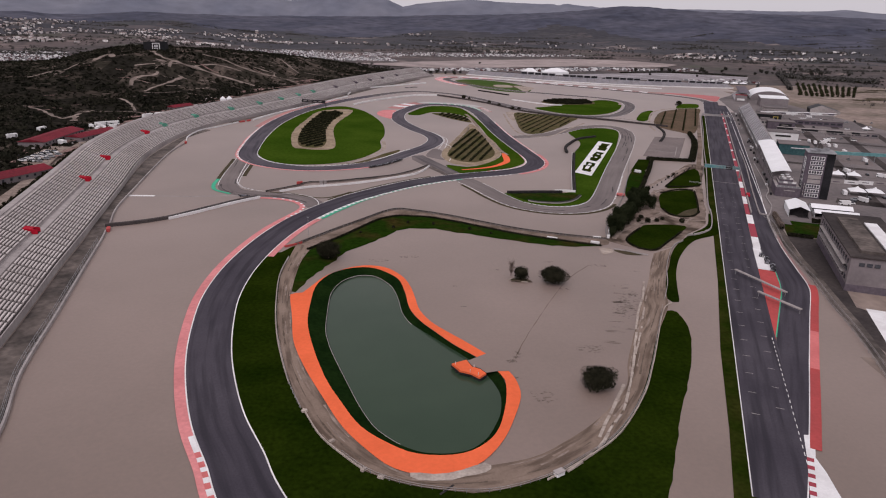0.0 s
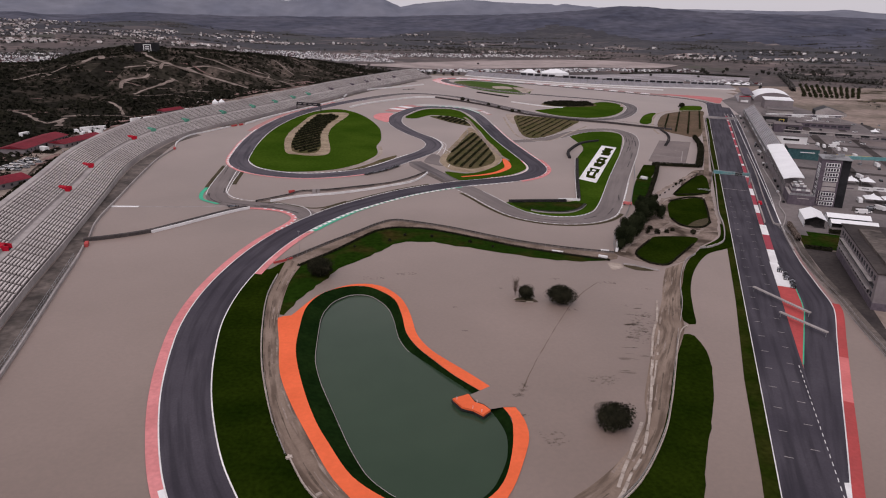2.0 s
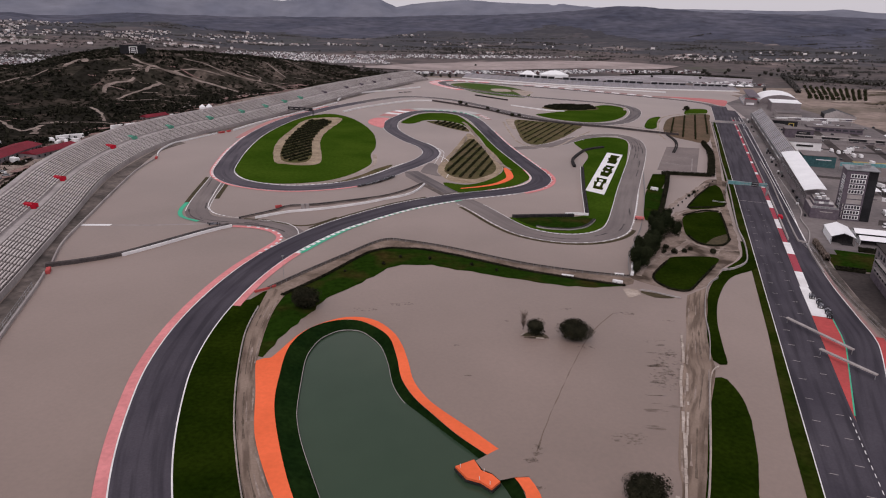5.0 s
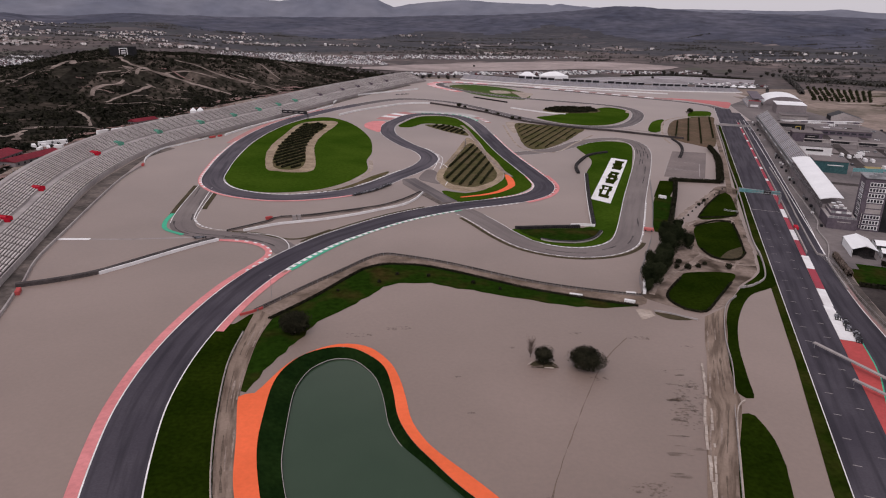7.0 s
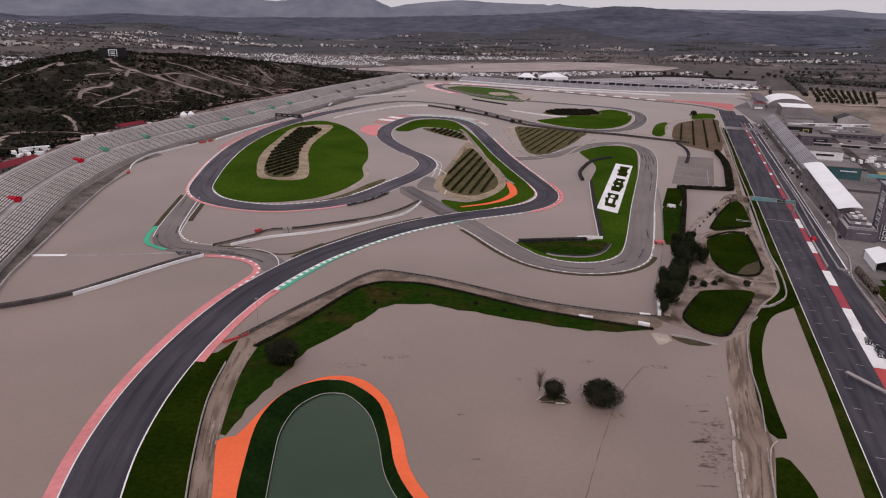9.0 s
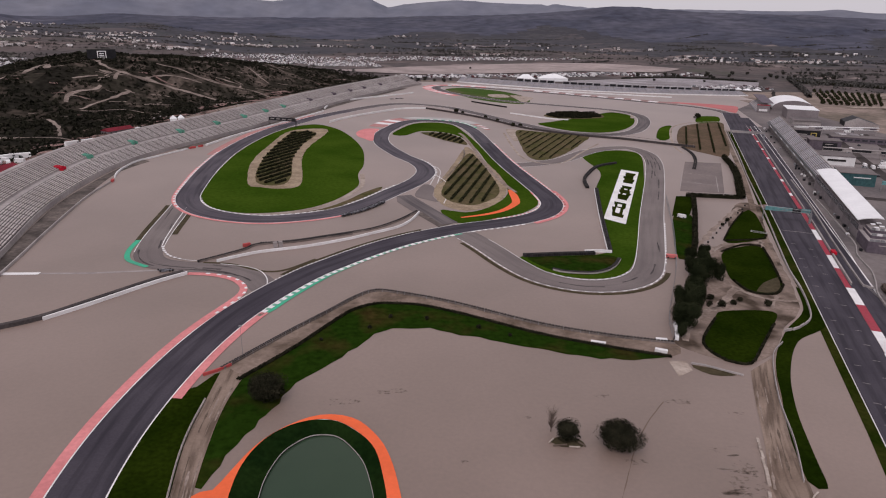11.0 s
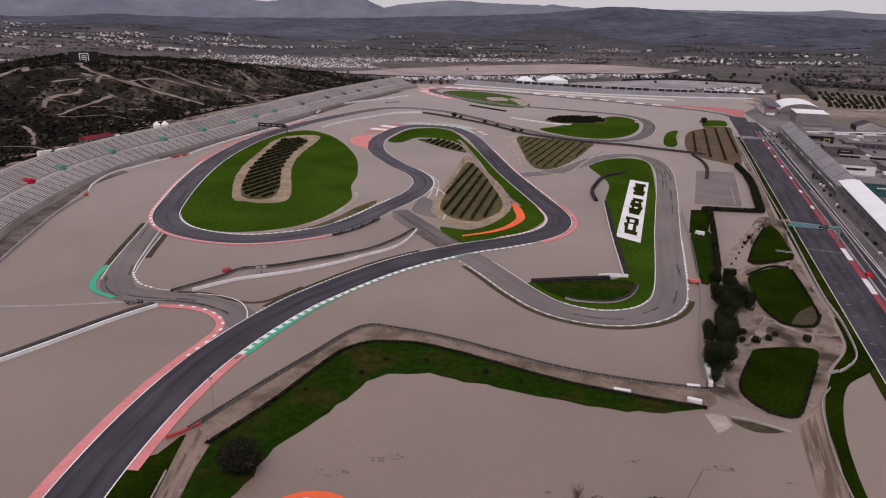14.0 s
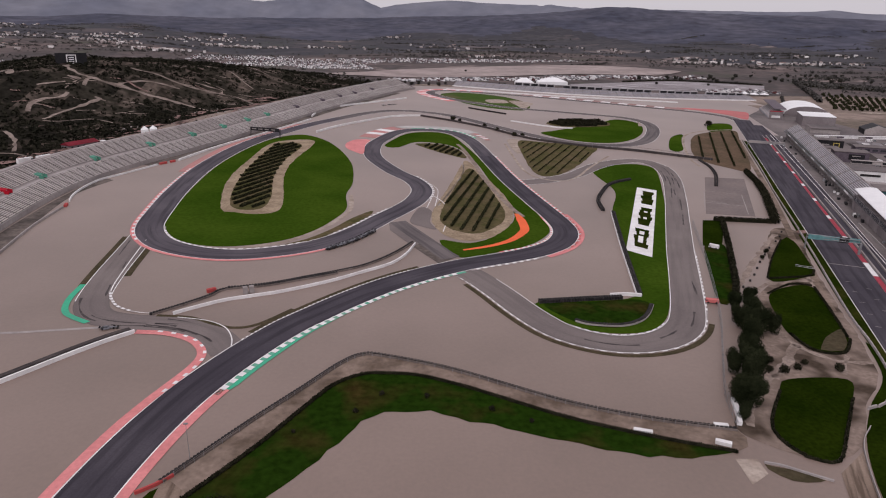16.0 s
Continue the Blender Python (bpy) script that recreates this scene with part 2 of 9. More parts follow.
M_LEAFRED = mat("bare_twigs", (0.13, 0.10, 0.085), (0.18, 0.14, 0.12), 0.4, 2.0, 0.95, 0.0)
M_GOLD = mat("ochre_panel", (0.45, 0.35, 0.10), (0.36, 0.28, 0.09), 0.2, 1.0, 0.6, 0.0)
M_ORCHARD = mat("orchard_soil", (0.115, 0.088, 0.052), (0.068, 0.066, 0.027), 0.08, 0.6, 0.95, 0.0, fine_amt=0.3, spec=0.0)
M_SCRUBLEAF = mat("scrub_foliage", (0.013, 0.0135, 0.010), (0.030, 0.028, 0.020), 0.06, 2.0, 0.95, 0.0, fine_amt=0.5, spec=0.0)
M_HILLDIRT = mat("hill_earth", (0.265, 0.212, 0.185), (0.130, 0.102, 0.088), 0.09, 0.7, 0.95, 0.0, mix_lo=0.40, mix_hi=0.66, fine_amt=0.3)
M_RUBBLE = mat("reddish_rubble", (0.235, 0.150, 0.134), (0.055, 0.042, 0.037), 0.16, 0.9, 0.95, 0.0, mix_lo=0.46, mix_hi=0.62, fine_amt=0.5)
M_GARDEN = mat("garden_earth", (0.225, 0.172, 0.145), (0.062, 0.045, 0.034), 0.10, 0.8, 0.95, 0.0, mix_lo=0.42, mix_hi=0.6, fine_amt=0.3)
M_YARD = mat("pale_yard_asphalt", (0.205, 0.168, 0.160), (0.165, 0.138, 0.133), 0.05, 0.6, 0.9, 0.0, fine_amt=0.15)
M_STRIPRED = mat("worn_red_paint", (0.36, 0.050, 0.075), (0.30, 0.060, 0.075), 0.1, 1.0, 0.7, 0.0, fine_amt=0.15)
M_KERBPINK = mat("pale_kerb_paint", (0.67, 0.25, 0.25), (0.57, 0.205, 0.205), 0.08, 0.9, 0.75, 0.0, fine_amt=0.12)
M_SEATSTEEL = mat("pale_steel_seats", (0.46, 0.44, 0.455), (0.37, 0.35, 0.365), 0.06, 0.8, 0.6, 0.0, fine_amt=0.15)
M_ROUGHGREEN = mat("worn_lawn", (0.040, 0.078, 0.010), (0.105, 0.085, 0.045), 0.02, 0.3, 0.95, 0.0, mix_lo=0.5, mix_hi=0.68, fine_amt=0.25)
M_BROWN = mat("brown_orchard_soil", (0.125, 0.082, 0.055), (0.085, 0.062, 0.038), 0.06, 0.5, 0.95, 0.0, fine_amt=0.3)
M_TRODDEN = mat("trodden_dirt", (0.225, 0.170, 0.140), (0.100, 0.073, 0.055), 0.10, 0.7, 0.95, 0.0, mix_lo=0.42, mix_hi=0.68, fine_amt=0.22)
M_STEELTIER = mat("steel_tier", (0.20, 0.19, 0.195), (0.25, 0.235, 0.24), 0.05, 0.6, 0.7, 0.0, fine_amt=0.15)
M_FADED = mat("nearly_worn_red_paint", (0.34, 0.195, 0.185), (0.27, 0.185, 0.172), 0.09, 0.8, 0.8, 0.0, fine_amt=0.12)
M_SKID = mat("rubber_marks", (0.050, 0.044, 0.045), (0.095, 0.082, 0.081), 0.3, 1.5, 0.9, 0.0, fine_amt=0.3)
M_GREYBELT = mat("grey_belt", (0.20, 0.168, 0.155), (0.13, 0.108, 0.10), 0.15, 1.0, 0.85, 0.0, fine_amt=0.2)
M_GLASS = mat("window_glass", (0.03, 0.033, 0.04), (0.05, 0.05, 0.06), 0.3, 1.0, 0.12, 0.0, spec=0.5)
M_CARPAINT = mat("car_paint", (0.20, 0.20, 0.22), (0.03, 0.03, 0.035), 0.43, 0.9, 0.4, 0.0, mix_lo=0.46, mix_hi=0.54)

# still green water
M_WATER = mat("lake_water", (0.027, 0.050, 0.030), (0.037, 0.060, 0.037), 0.015, 0.08, 0.15, 0.0, fine_amt=0.05, spec=0.14)


# ---- geometry helpers ----
SLOPE = -0.0211
STAND_BACK_Y = [100, 240, 314, 392, 482, 540, 736, 1144, 1300]
STAND_BACK_X = [-140, -168, -185, -204, -217, -210, -168, -35, 30]
RIDGE_A = [-1.2, -0.61, -0.56, -0.47, -0.42, -0.34, -0.28, -0.22, -0.21, -0.18, -0.14, -0.08, -0.056, -0.034, 0.035, 0.067, 0.153, 0.161, 0.168, 0.215, 0.31, 0.44, 0.54, 0.56, 0.58, 0.62, 1.2]
RIDGE_Z = [100, 92, 114, 104, 118, 132, 170, 148, 143, 160, 188, 172, 121, 142, 170, 163, 154, 142, 158, 139, 137, 136, 142, 152, 138, 129, 110]
NEAR_A = [-1.2, -0.62, -0.46, -0.3, -0.175, -0.066, 0.052, 0.153, 0.215, 0.246, 0.278, 0.325, 0.404, 0.483, 0.615, 1.2]
NEAR_Z = [40, 38, 44, 58, 70, 76, 87, 105, 124, 134, 134, 123, 115, 112, 104, 90]


def smooth(a, b, x):
    t = np.clip((x - a) / (b - a), 0, 1)
    return t * t * (3 - 2 * t)


def wave(x, y, s):
    """Cheap smooth bumps between about -1 and 1."""
    return (np.sin(x * s + 1.3) * np.cos(y * s * 1.13 - 0.4) + 0.5 * np.sin(x * s * 2.17 + y * s * 1.4) + 0.3 * np.cos(x * s * 4.1 - y * s * 3.7)) / 1.5


def gz(x, y):
    """Height of the ground."""
    x, y = np.asarray(x, float), np.asarray(y, float)
    z = SLOPE * np.clip(x, -330, 460)
    flat = smooth(1180, 1600, y)
    z = z * (1 - flat) + flat * (-4)
    # scrub hill behind the long grandstand
    d = np.interp(y, STAND_BACK_Y, STAND_BACK_X) - x
    u, v = (x + 420) * 0.66 + (y - 810) * 0.75, (x + 420) * -0.75 + (y - 810) * 0.66
    across = np.where(v > 0, np.exp(-(v / 190) ** 2), 0.78 * smooth(-200, -95, v) + 0.22 * np.exp(-(v / 230) ** 2))
    hill = 35.5 * np.exp(-(u / np.where(u > 0, 370, 650)) ** 2) * across * (1 + 0.05 * wave(x, y, 0.03)) * (1 - 0.55 * smooth(-80, 60, -x - 0.52 * y))
    z = z + hill * smooth(8, 120, d) + 7.5 * smooth(1, 10, d) * (1 - smooth(1000, 1150, y)) * (1 - flat)
    # the plain runs on to wooded foothills and, behind them, the mountains
    r, a = np.hypot(x, y), x / np.maximum(y, 200)
    ahead = y > 0
    z = z + 3 * wave(x, y, 0.006) * smooth(1500, 2200, r)
    z = z + 26 * smooth(-0.20, -0.45, a) * smooth(1600, 2500, r) * (1 + 0.55 * wave(x, y, 0.0045)) * ahead
    spur = wave(x * 0.9, y * 0.35, 0.0052) + 0.45 * wave(y * 0.4, x, 0.013)
    ridge = 95 + (np.interp(a, RIDGE_A, RIDGE_Z) - 95) * 1.04 + 3.0 * wave(x, y, 0.013) + 2 * wave(y, x, 0.04)
    near = 95 + (np.interp(a, NEAR_A, NEAR_Z) - 95) * 1.22 + 3.5 * wave(x, y, 0.015) + 2 * wave(y, x, 0.035)
    lift = smooth(2500, 3850, r)
    z = z + (near * lift ** 1.5 + 11 * spur * lift * (1 - smooth(3600, 3850, r))) * (1 - 0.5 * smooth(3900, 4150, r)) * ahead
    z = z + (ridge - near * 0.5) * smooth(4080, 4560, r) * ahead
    return z


def hz(x, y):
    if x < 460 and (x > -135 and 60 < y < 750 or x > 40 and 60 < y < 1150):
        return SLOPE * x
    return float(gz(x, y))


def spline(pts, step=4.0, closed=False):
    """Points every few metres along a smooth curve through the given ones."""
    p = [np.array(q, float) for q in pts]
    n = len(p)
    out = []
    for i in range(n if closed else n - 1):
        a, b, c, d = (p[(i + k) % n] if closed else p[min(max(i + k, 0), n - 1)] for k in (-1, 0, 1, 2))
        k = max(2, int(np.hypot(*(c - b)) / step) + 1)
        for j in range(k):
            t = j / k
            out.append(0.5 * (2 * b + (c - a) * t + (2 * a - 5 * b + 4 * c - d) * t * t + (3 * b - a - 3 * c + d) * t ** 3))
    if not closed:
        out.append(p[-1])
    return np.array(out)


def evenly(line, step):
    """A polyline cut into equal lengths; gives points, unit directions and lengths along."""
    seg = np.hypot(*np.diff(line, axis=0).T)
    s = np.concatenate([[0], np.cumsum(seg)])
    q = np.arange(0, s[-1], step)
    pts = np.stack([np.interp(q, s, line[:, 0]), np.interp(q, s, line[:, 1])], 1)
    d = np.gradient(pts, axis=0)
    return pts, d / np.maximum(np.hypot(*d.T), 1e-9)[:, None], q


def normals(line, closed=False):
    """Unit vectors to the right of a polyline."""
    d = np.roll(line, -1, 0) - np.roll(line, 1, 0) if closed else np.gradient(line, axis=0)
    d = d / np.maximum(np.hypot(*d.T), 1e-9)[:, None]
    return np.stack([d[:, 1], -d[:, 0]], 1)


class Geo:
    """Collects corners and faces for one mesh."""

    def __init__(self):
        self.v, self.f, self.m, self.uv = [], [], [], []

    def add(self, verts, faces, mi=0):
        o = len(self.v)
        self.v += [tuple(q) for q in verts]
        self.f += [tuple(o + i for i in fc) for fc in faces]
        self.m += [mi] * len(faces)

    def box(self, c, s, rz=0.0, mi=0, taper=1.0):
        """A box standing on c (middle of its base), of size s, turned rz degrees."""
        ca, sa = math.cos(radians(rz)), math.sin(radians(rz))
        vs = []
        for k, z in ((1.0, 0), (taper, s[2])):
            for dx, dy in ((-1, -1), (1, -1), (1, 1), (-1, 1)):
                x, y = dx * s[0] / 2 * k, dy * s[1] / 2 * k
                vs.append((c[0] + x * ca - y * sa, c[1] + x * sa + y * ca, c[2] + z))
        self.add(vs, [(3, 2, 1, 0), (4, 5, 6, 7), (0, 1, 5, 4), (1, 2, 6, 5), (2, 3, 7, 6), (3, 0, 4, 7)], mi)

    def tube(self, a, b, r0, r1, n=6, mi=0):
        a, b = Vector(a), Vector(b)
        w = (b - a).normalized()
        e = w.orthogonal().normalized()
        g = w.cross(e)
        vs = [p + (e * math.cos(6.2832 * i / n) + g * math.sin(6.2832 * i / n)) * r for p, r in ((a, r0), (b, r1)) for i in range(n)]
        self.add(vs, [(i, (i + 1) % n, n + (i + 1) % n, n + i) for i in range(n)] + [tuple(range(n, 2 * n)), tuple(range(n - 1, -1, -1))], mi)

    def sweep(self, line, prof, mi=0, base=None, side=1.0):
        """Carry a profile of (sideways, up) along a polyline on the ground."""
        nr = normals(line) * side
        k = len(prof)
        vs = []
        for (x, y), (nx, ny) in zip(line, nr):
            for s, h in prof:
                px, py = x + nx * s, y + ny * s
                vs.append((px, py, (hz(px, py) if base is None else base(px, py)) + h))
        fs = []
        for i in range(len(line) - 1):
            for j in range(k - 1):
                q = (i * k + j, i * k + j + 1, (i + 1) * k + j + 1, (i + 1) * k + j)
                fs.append(q if side > 0 else q[::-1])
        self.add(vs, fs, mi)

    def ob(self, name, mats, parent=None, label="", smooth_faces=False):
        me = bpy.data.meshes.new(name)
        me.from_pydata(self.v, [], self.f)
        for q in mats if isinstance(mats, (list, tuple)) else [mats]:
            me.materials.append(q)
        if any(self.m):
            me.polygons.foreach_set("material_index", self.m)
        if smooth_faces:
            me.polygons.foreach_set("use_smooth", [True] * len(me.polygons))
        me.update()
        ob = new(name, me)
        if parent:
            ob.parent = parent
        if label:
            ob["label"] = label
        return ob


def plane_z(x, y):
    return SLOPE * x


def area(name, pts, layer, material, label="", step=4.0, ragged=0.0, parent=None, curve=True, category="ground"):
    """A flat patch of ground, a few centimetres over the one below."""
    line = spline(pts, step, True) if curve else np.array(pts, float)
    if ragged:
        nr = normals(line, True)
        for i in range(len(line)):
            line[i] += nr[i] * ragged * noise.noise(Vector((line[i][0] * 0.35, line[i][1] * 0.35, 3.0))) * 1.6
    bm = bmesh.new()
    vs = [bm.verts.new((x, y, plane_z(x, y) + layer)) for x, y in line]
    es = [bm.edges.new((vs[i], vs[(i + 1) % len(vs)])) for i in range(len(vs))]
    bmesh.ops.triangle_fill(bm, edges=es, use_beauty=True, use_dissolve=False, normal=(0, 0, 1))
    bmesh.ops.recalc_face_normals(bm, faces=bm.faces)
    if sum(q.normal.z for q in bm.faces) < 0:
        bmesh.ops.reverse_faces(bm, faces=bm.faces)
    me = bpy.data.meshes.new(name)
    bm.to_mesh(me)
    bm.free()
    me.materials.append(material)
    ob = new(name, me)
    if parent:
        ob.parent = parent
    else:
        tagged(ob, label, category, kind="structure")
    return ob


def strip(name, line, a, b, layer, material, parent=None, label="", category="road", kind="structure", step=None):
    """A ribbon between the side distances a and b (right is plus) of a polyline; draped on the ground."""
    line = np.asarray(line, float)
    nr = normals(line)
    sa = np.concatenate([[0], np.cumsum(np.hypot(*np.diff(line, axis=0).T))])
    A = np.broadcast_to(np.asarray(a, float), len(line))
    B = np.broadcast_to(np.asarray(b, float), len(line))
    vs, uvs = [], []
    for i, (p, n) in enumerate(zip(line, nr)):
        for s in (A[i], B[i]):
            q = p + n * s
            vs.append((q[0], q[1], hz(*q) + layer))
            uvs.append((s, sa[i]))
    fs = [(2 * i, 2 * i + 1, 2 * i + 3, 2 * i + 2) for i in range(len(line) - 1)]
    me = bpy.data.meshes.new(name)
    me.from_pydata(vs, [], fs)
    me.materials.append(material)
    uvl = me.uv_layers.new(name="UVMap")
    for lp in me.loops:
        uvl.data[lp.index].uv = uvs[lp.vertex_index]
    me.update()
    ob = new(name, me)
    if parent:
        ob.parent = parent
        if label:
            ob["label"] = label
    else:
        tagged(ob, label, category, kind=kind)
    return ob


def band(name, la, lb, layer, material, label, category="ground", za=None, zb=None, parent=None):
    """A ribbon between two lines that run side by side."""
    n = max(len(la), len(lb))
    ra = [np.array([np.interp(np.linspace(0, 1, n), np.linspace(0, 1, len(q)), q[:, k]) for k in (0, 1)]).T for q in (la, lb)]
    vs = []
    for p, q in zip(*ra):
        vs += [(*p, hz(*p) + (layer if za is None else za)), (*q, hz(*q) + (layer if zb is None else zb))]
    fs = [(2 * i, 2 * i + 1, 2 * i + 3, 2 * i + 2) for i in range(n - 1)]
    bm = bmesh.new()
    bv = [bm.verts.new(v) for v in vs]
    for q in fs:
        bm.faces.new([bv[i] for i in q])
    if sum(q.normal.z * q.calc_area() for q in [(f.normal_update() or f) for f in bm.faces]) < 0:
        bmesh.ops.reverse_faces(bm, faces=bm.faces)
    me = bpy.data.meshes.new(name)
    bm.to_mesh(me)
    bm.free()
    me.materials.append(material)
    far = np.concatenate([[0], np.cumsum(np.hypot(*np.diff(ra[0], axis=0).T))])
    wide = np.hypot(*(ra[1] - ra[0]).T)
    uvl = me.uv_layers.new(name="UVMap")
    for lp in me.loops:
        i, side = divmod(lp.vertex_index, 2)
        uvl.data[lp.index].uv = (wide[i] * side, far[i])
    ob = new(name, me)
    if parent:
        ob.parent = parent
    else:
        tagged(ob, label, category, kind="structure")
    return ob


def empty(name, x, y, label, category, group="", z=None, rz=0.0, kind=""):
    ob = new(name)
    ob.matrix_world = pose(x, y, hz(x, y) if z is None else z, 0, 0, rz)
    return tagged(ob, label, category, group, kind)


# ---- the ground sheet, with a hole for the lake ----
STAND_FRONT = [(-104, 90), (-126, 183), (-139, 233), (-149, 275), (-169, 356), (-184, 415), (-191, 470), (-191, 520), (-181, 570), (-167, 612),
               (-151, 662), (-137, 715), (-114, 799), (-91, 878), (-37, 1029), (-12, 1085)]
DIR, SIDE, ORIGIN = np.array([0.3287, 0.9445]), np.array([0.9445, -0.3287]), np.array([68.0, 120.0])
TURN = -math.degrees(math.atan2(0.3287, 0.9445))


def sn(s, n):
    """A place beside the main straight: s metres along it, n metres to the right of its left edge."""
    return ORIGIN + DIR * s + SIDE * n


LAKE_RIM = [(19, 163), (18, 153), (15, 141), (10, 134), (4, 131), (-4, 131), (-10, 134), (-18, 141), (-25, 153), (-30, 163), (-36, 179), (-41, 196), (-43, 211),
            (-43.8, 228), (-40.4, 240), (-33.6, 246.6), (-25, 247.6), (-15.6, 238.2), (-11.8, 225), (-9.6, 211.5), (-5.8, 201.8), (-0.8, 194), (5, 185.6), (12, 177.6), (17, 171)]
LAKE_EDGE = [(17, 160), (16, 150), (12, 140), (8, 135.5), (3, 134), (-3, 134), (-9, 137), (-15, 143), (-20, 153), (-26, 168), (-32, 183), (-35.5, 195), (-37, 209),
             (-38.6, 226), (-36.4, 237.4), (-31, 244), (-24, 244.2), (-17, 234.5), (-13.9, 222.5), (-12.2, 211), (-8.9, 202.3), (-3.2, 195), (2.8, 187.2), (9.6, 178.6), (14.6, 168.5)]
ORANGE_RIM = [(20.4, 170.3), (21.9, 166), (22.5, 158), (20, 148), (16, 137), (10, 128), (3, 124), (-3, 123.5), (-9, 125.5), (-14, 130), (-22, 140), (-29, 153), (-37, 169), (-43, 184),
              (-47, 201), (-51.4, 219.8), (-47.8, 220.2), (-42.6, 236), (-36.5, 245), (-29, 250), (-20.6, 248.7), (-14, 240.6), (-10.5, 231.8), (-8.1, 221), (-6.3, 210.6), (-3.2, 203), (0.4, 197.4), (9, 187.3), (14.6, 180.2)]


def ground():
    xs = np.concatenate([-806 - np.geomspace(30, 3900, 80)[::-1], np.arange(-806, -230, 12), np.arange(-230, -62, 24), np.arange(-62, 34, 24), np.arange(34, 466, 24),
                         np.arange(466, 900, 31), 900 + np.geomspace(30, 3800, 80)])
    ys = np.concatenate([np.arange(-132, 108, 40), [108, 187], np.arange(266, 1226, 24), np.arange(1226, 2200, 40), np.arange(2200, 4960, 52)])
    X, Y = np.meshgrid(xs, ys)
    Z = gz(X, Y)
    nx, ny = len(xs), len(ys)
    front_y, front_x = [p[1] for p in STAND_FRONT], [p[0] for p in STAND_FRONT]
    rnd = random.Random(3)
    g = Geo()
    g.v = list(zip(X.ravel(), Y.ravel(), Z.ravel()))
    for j in range(ny - 1):
        for i in range(nx - 1):
            if xs[i] >= -62 and xs[i + 1] <= 34 and ys[j] >= 108 and ys[j + 1] <= 266:
                continue
            cx, cy = (xs[i] + xs[i + 1]) / 2, (ys[j] + ys[j + 1]) / 2
            r, n = math.hypot(cx, cy), (cx - 68) * 0.9445 - (cy - 120) * 0.3287
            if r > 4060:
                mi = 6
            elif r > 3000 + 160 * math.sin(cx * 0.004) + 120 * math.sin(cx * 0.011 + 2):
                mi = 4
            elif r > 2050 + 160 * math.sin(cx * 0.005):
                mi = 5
            elif cy > 1150 and cx > -420 + (cy - 1150) * 0.1:
                mi = 3
            elif cx > np.interp(cy, front_y, front_x) - 20 and n < 44 and cy < 1120:
                mi = 0
            elif cx < np.interp(cy, front_y, front_x):
                mi = (7 if cy > rnd.uniform(640, 800) else 2) if cy < 1130 + 60 * math.sin(cx * 0.02) and cx > -1.05 * cy - 60 else 3
            else:
                mi = 1
            g.f.append((j * nx + i, j * nx + i + 1, (j + 1) * nx + i + 1, (j + 1) * nx + i))
            g.m.append(mi)
    # the square round the lake, less the lake
    bm = bmesh.new()
    rim = spline(LAKE_RIM, 3.0, True)
    outer = [(-62, 108), (-38, 108), (-14, 108), (10, 108), (34, 108), (34, 187), (34, 266), (10, 266), (-14, 266), (-38, 266), (-62, 266), (-62, 187)]
    es = []
    for loop in (outer, rim):
        vs = [bm.verts.new((x, y, plane_z(x, y))) for x, y in loop]
        es += [bm.edges.new((vs[i], vs[(i + 1) % len(vs)])) for i in range(len(vs))]
    bmesh.ops.triangle_fill(bm, edges=es, use_beauty=True, use_dissolve=False, normal=(0, 0, 1))
    bm.verts.index_update()
    g.add([q.co[:] for q in bm.verts], [tuple(v.index for v in (q.verts if q.normal.z >= 0 else reversed(q.verts))) for q in bm.faces], 0)
    bm.free()
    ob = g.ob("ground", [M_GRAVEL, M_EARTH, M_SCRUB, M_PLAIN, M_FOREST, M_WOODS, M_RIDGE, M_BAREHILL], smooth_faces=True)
    tagged(ob, "wide gravel run-off, scrub hill, plain and wooded mountains", "ground", kind="structure")


ground()

# lake, its planted bank and the orange surround


def densify(q, k=6):
    """Each stretch between control points cut into k; partners on two lines stay partners."""
    q = np.array(q, float)
    return np.concatenate([q[i] + (q[(i + 1) % len(q)] - q[i]) * np.linspace(0, 1, k + 1)[:-1, None] for i in range(len(q))])


def soften(a, times=5):
    for _ in range(times):
        a = (np.roll(a, 1, 0) + 2 * a + np.roll(a, -1, 0)) / 4
    return a


rim, edge = soften(densify(LAKE_RIM)), soften(densify(LAKE_EDGE))
rim, edge = np.vstack([rim, rim[:1]]), np.vstack([edge, edge[:1]])
mid = rim[:-1].mean(0)
lip = np.vstack([rim[:-1] - normals(rim[:-1], True) * 0.7 * np.sign(np.sum(normals(rim[:-1], True) * (mid - rim[:-1]), 1, keepdims=True)), rim[:1]])
lip[-1] = lip[0]
band("lake_bank", lip, edge, 0, M_BANK, "steep dark-green planted bank round the lake", "bank", za=0.13, zb=-1.7)
kerb_line = edge[:-1]
g = Geo()
g.sweep(np.vstack([kerb_line, kerb_line[:1]]), [(-0.07, -1.7), (-0.07, -1.6), (0.07, -1.6), (0.07, -1.8)], base=plane_z)
tagged(g.ob("lake_coping", M_CONC), "thin pale stone edging at the water line", "edging", kind="structure")
lake_mid = edge.mean(0)
wz = plane_z(*lake_mid) - 1.66
bm = bmesh.new()
vs = [bm.verts.new((x, y, wz)) for x, y in kerb_line + (kerb_line - lake_mid) * 0.02]
es = [bm.edges.new((vs[i], vs[(i + 1) % len(vs)])) for i in range(len(vs))]
bmesh.ops.triangle_fill(bm, edges=es, use_beauty=True, normal=(0, 0, 1))
if sum(q.normal.z for q in bm.faces) < 0:
    bmesh.ops.reverse_faces(bm, faces=bm.faces)
me = bpy.data.meshes.new("water")
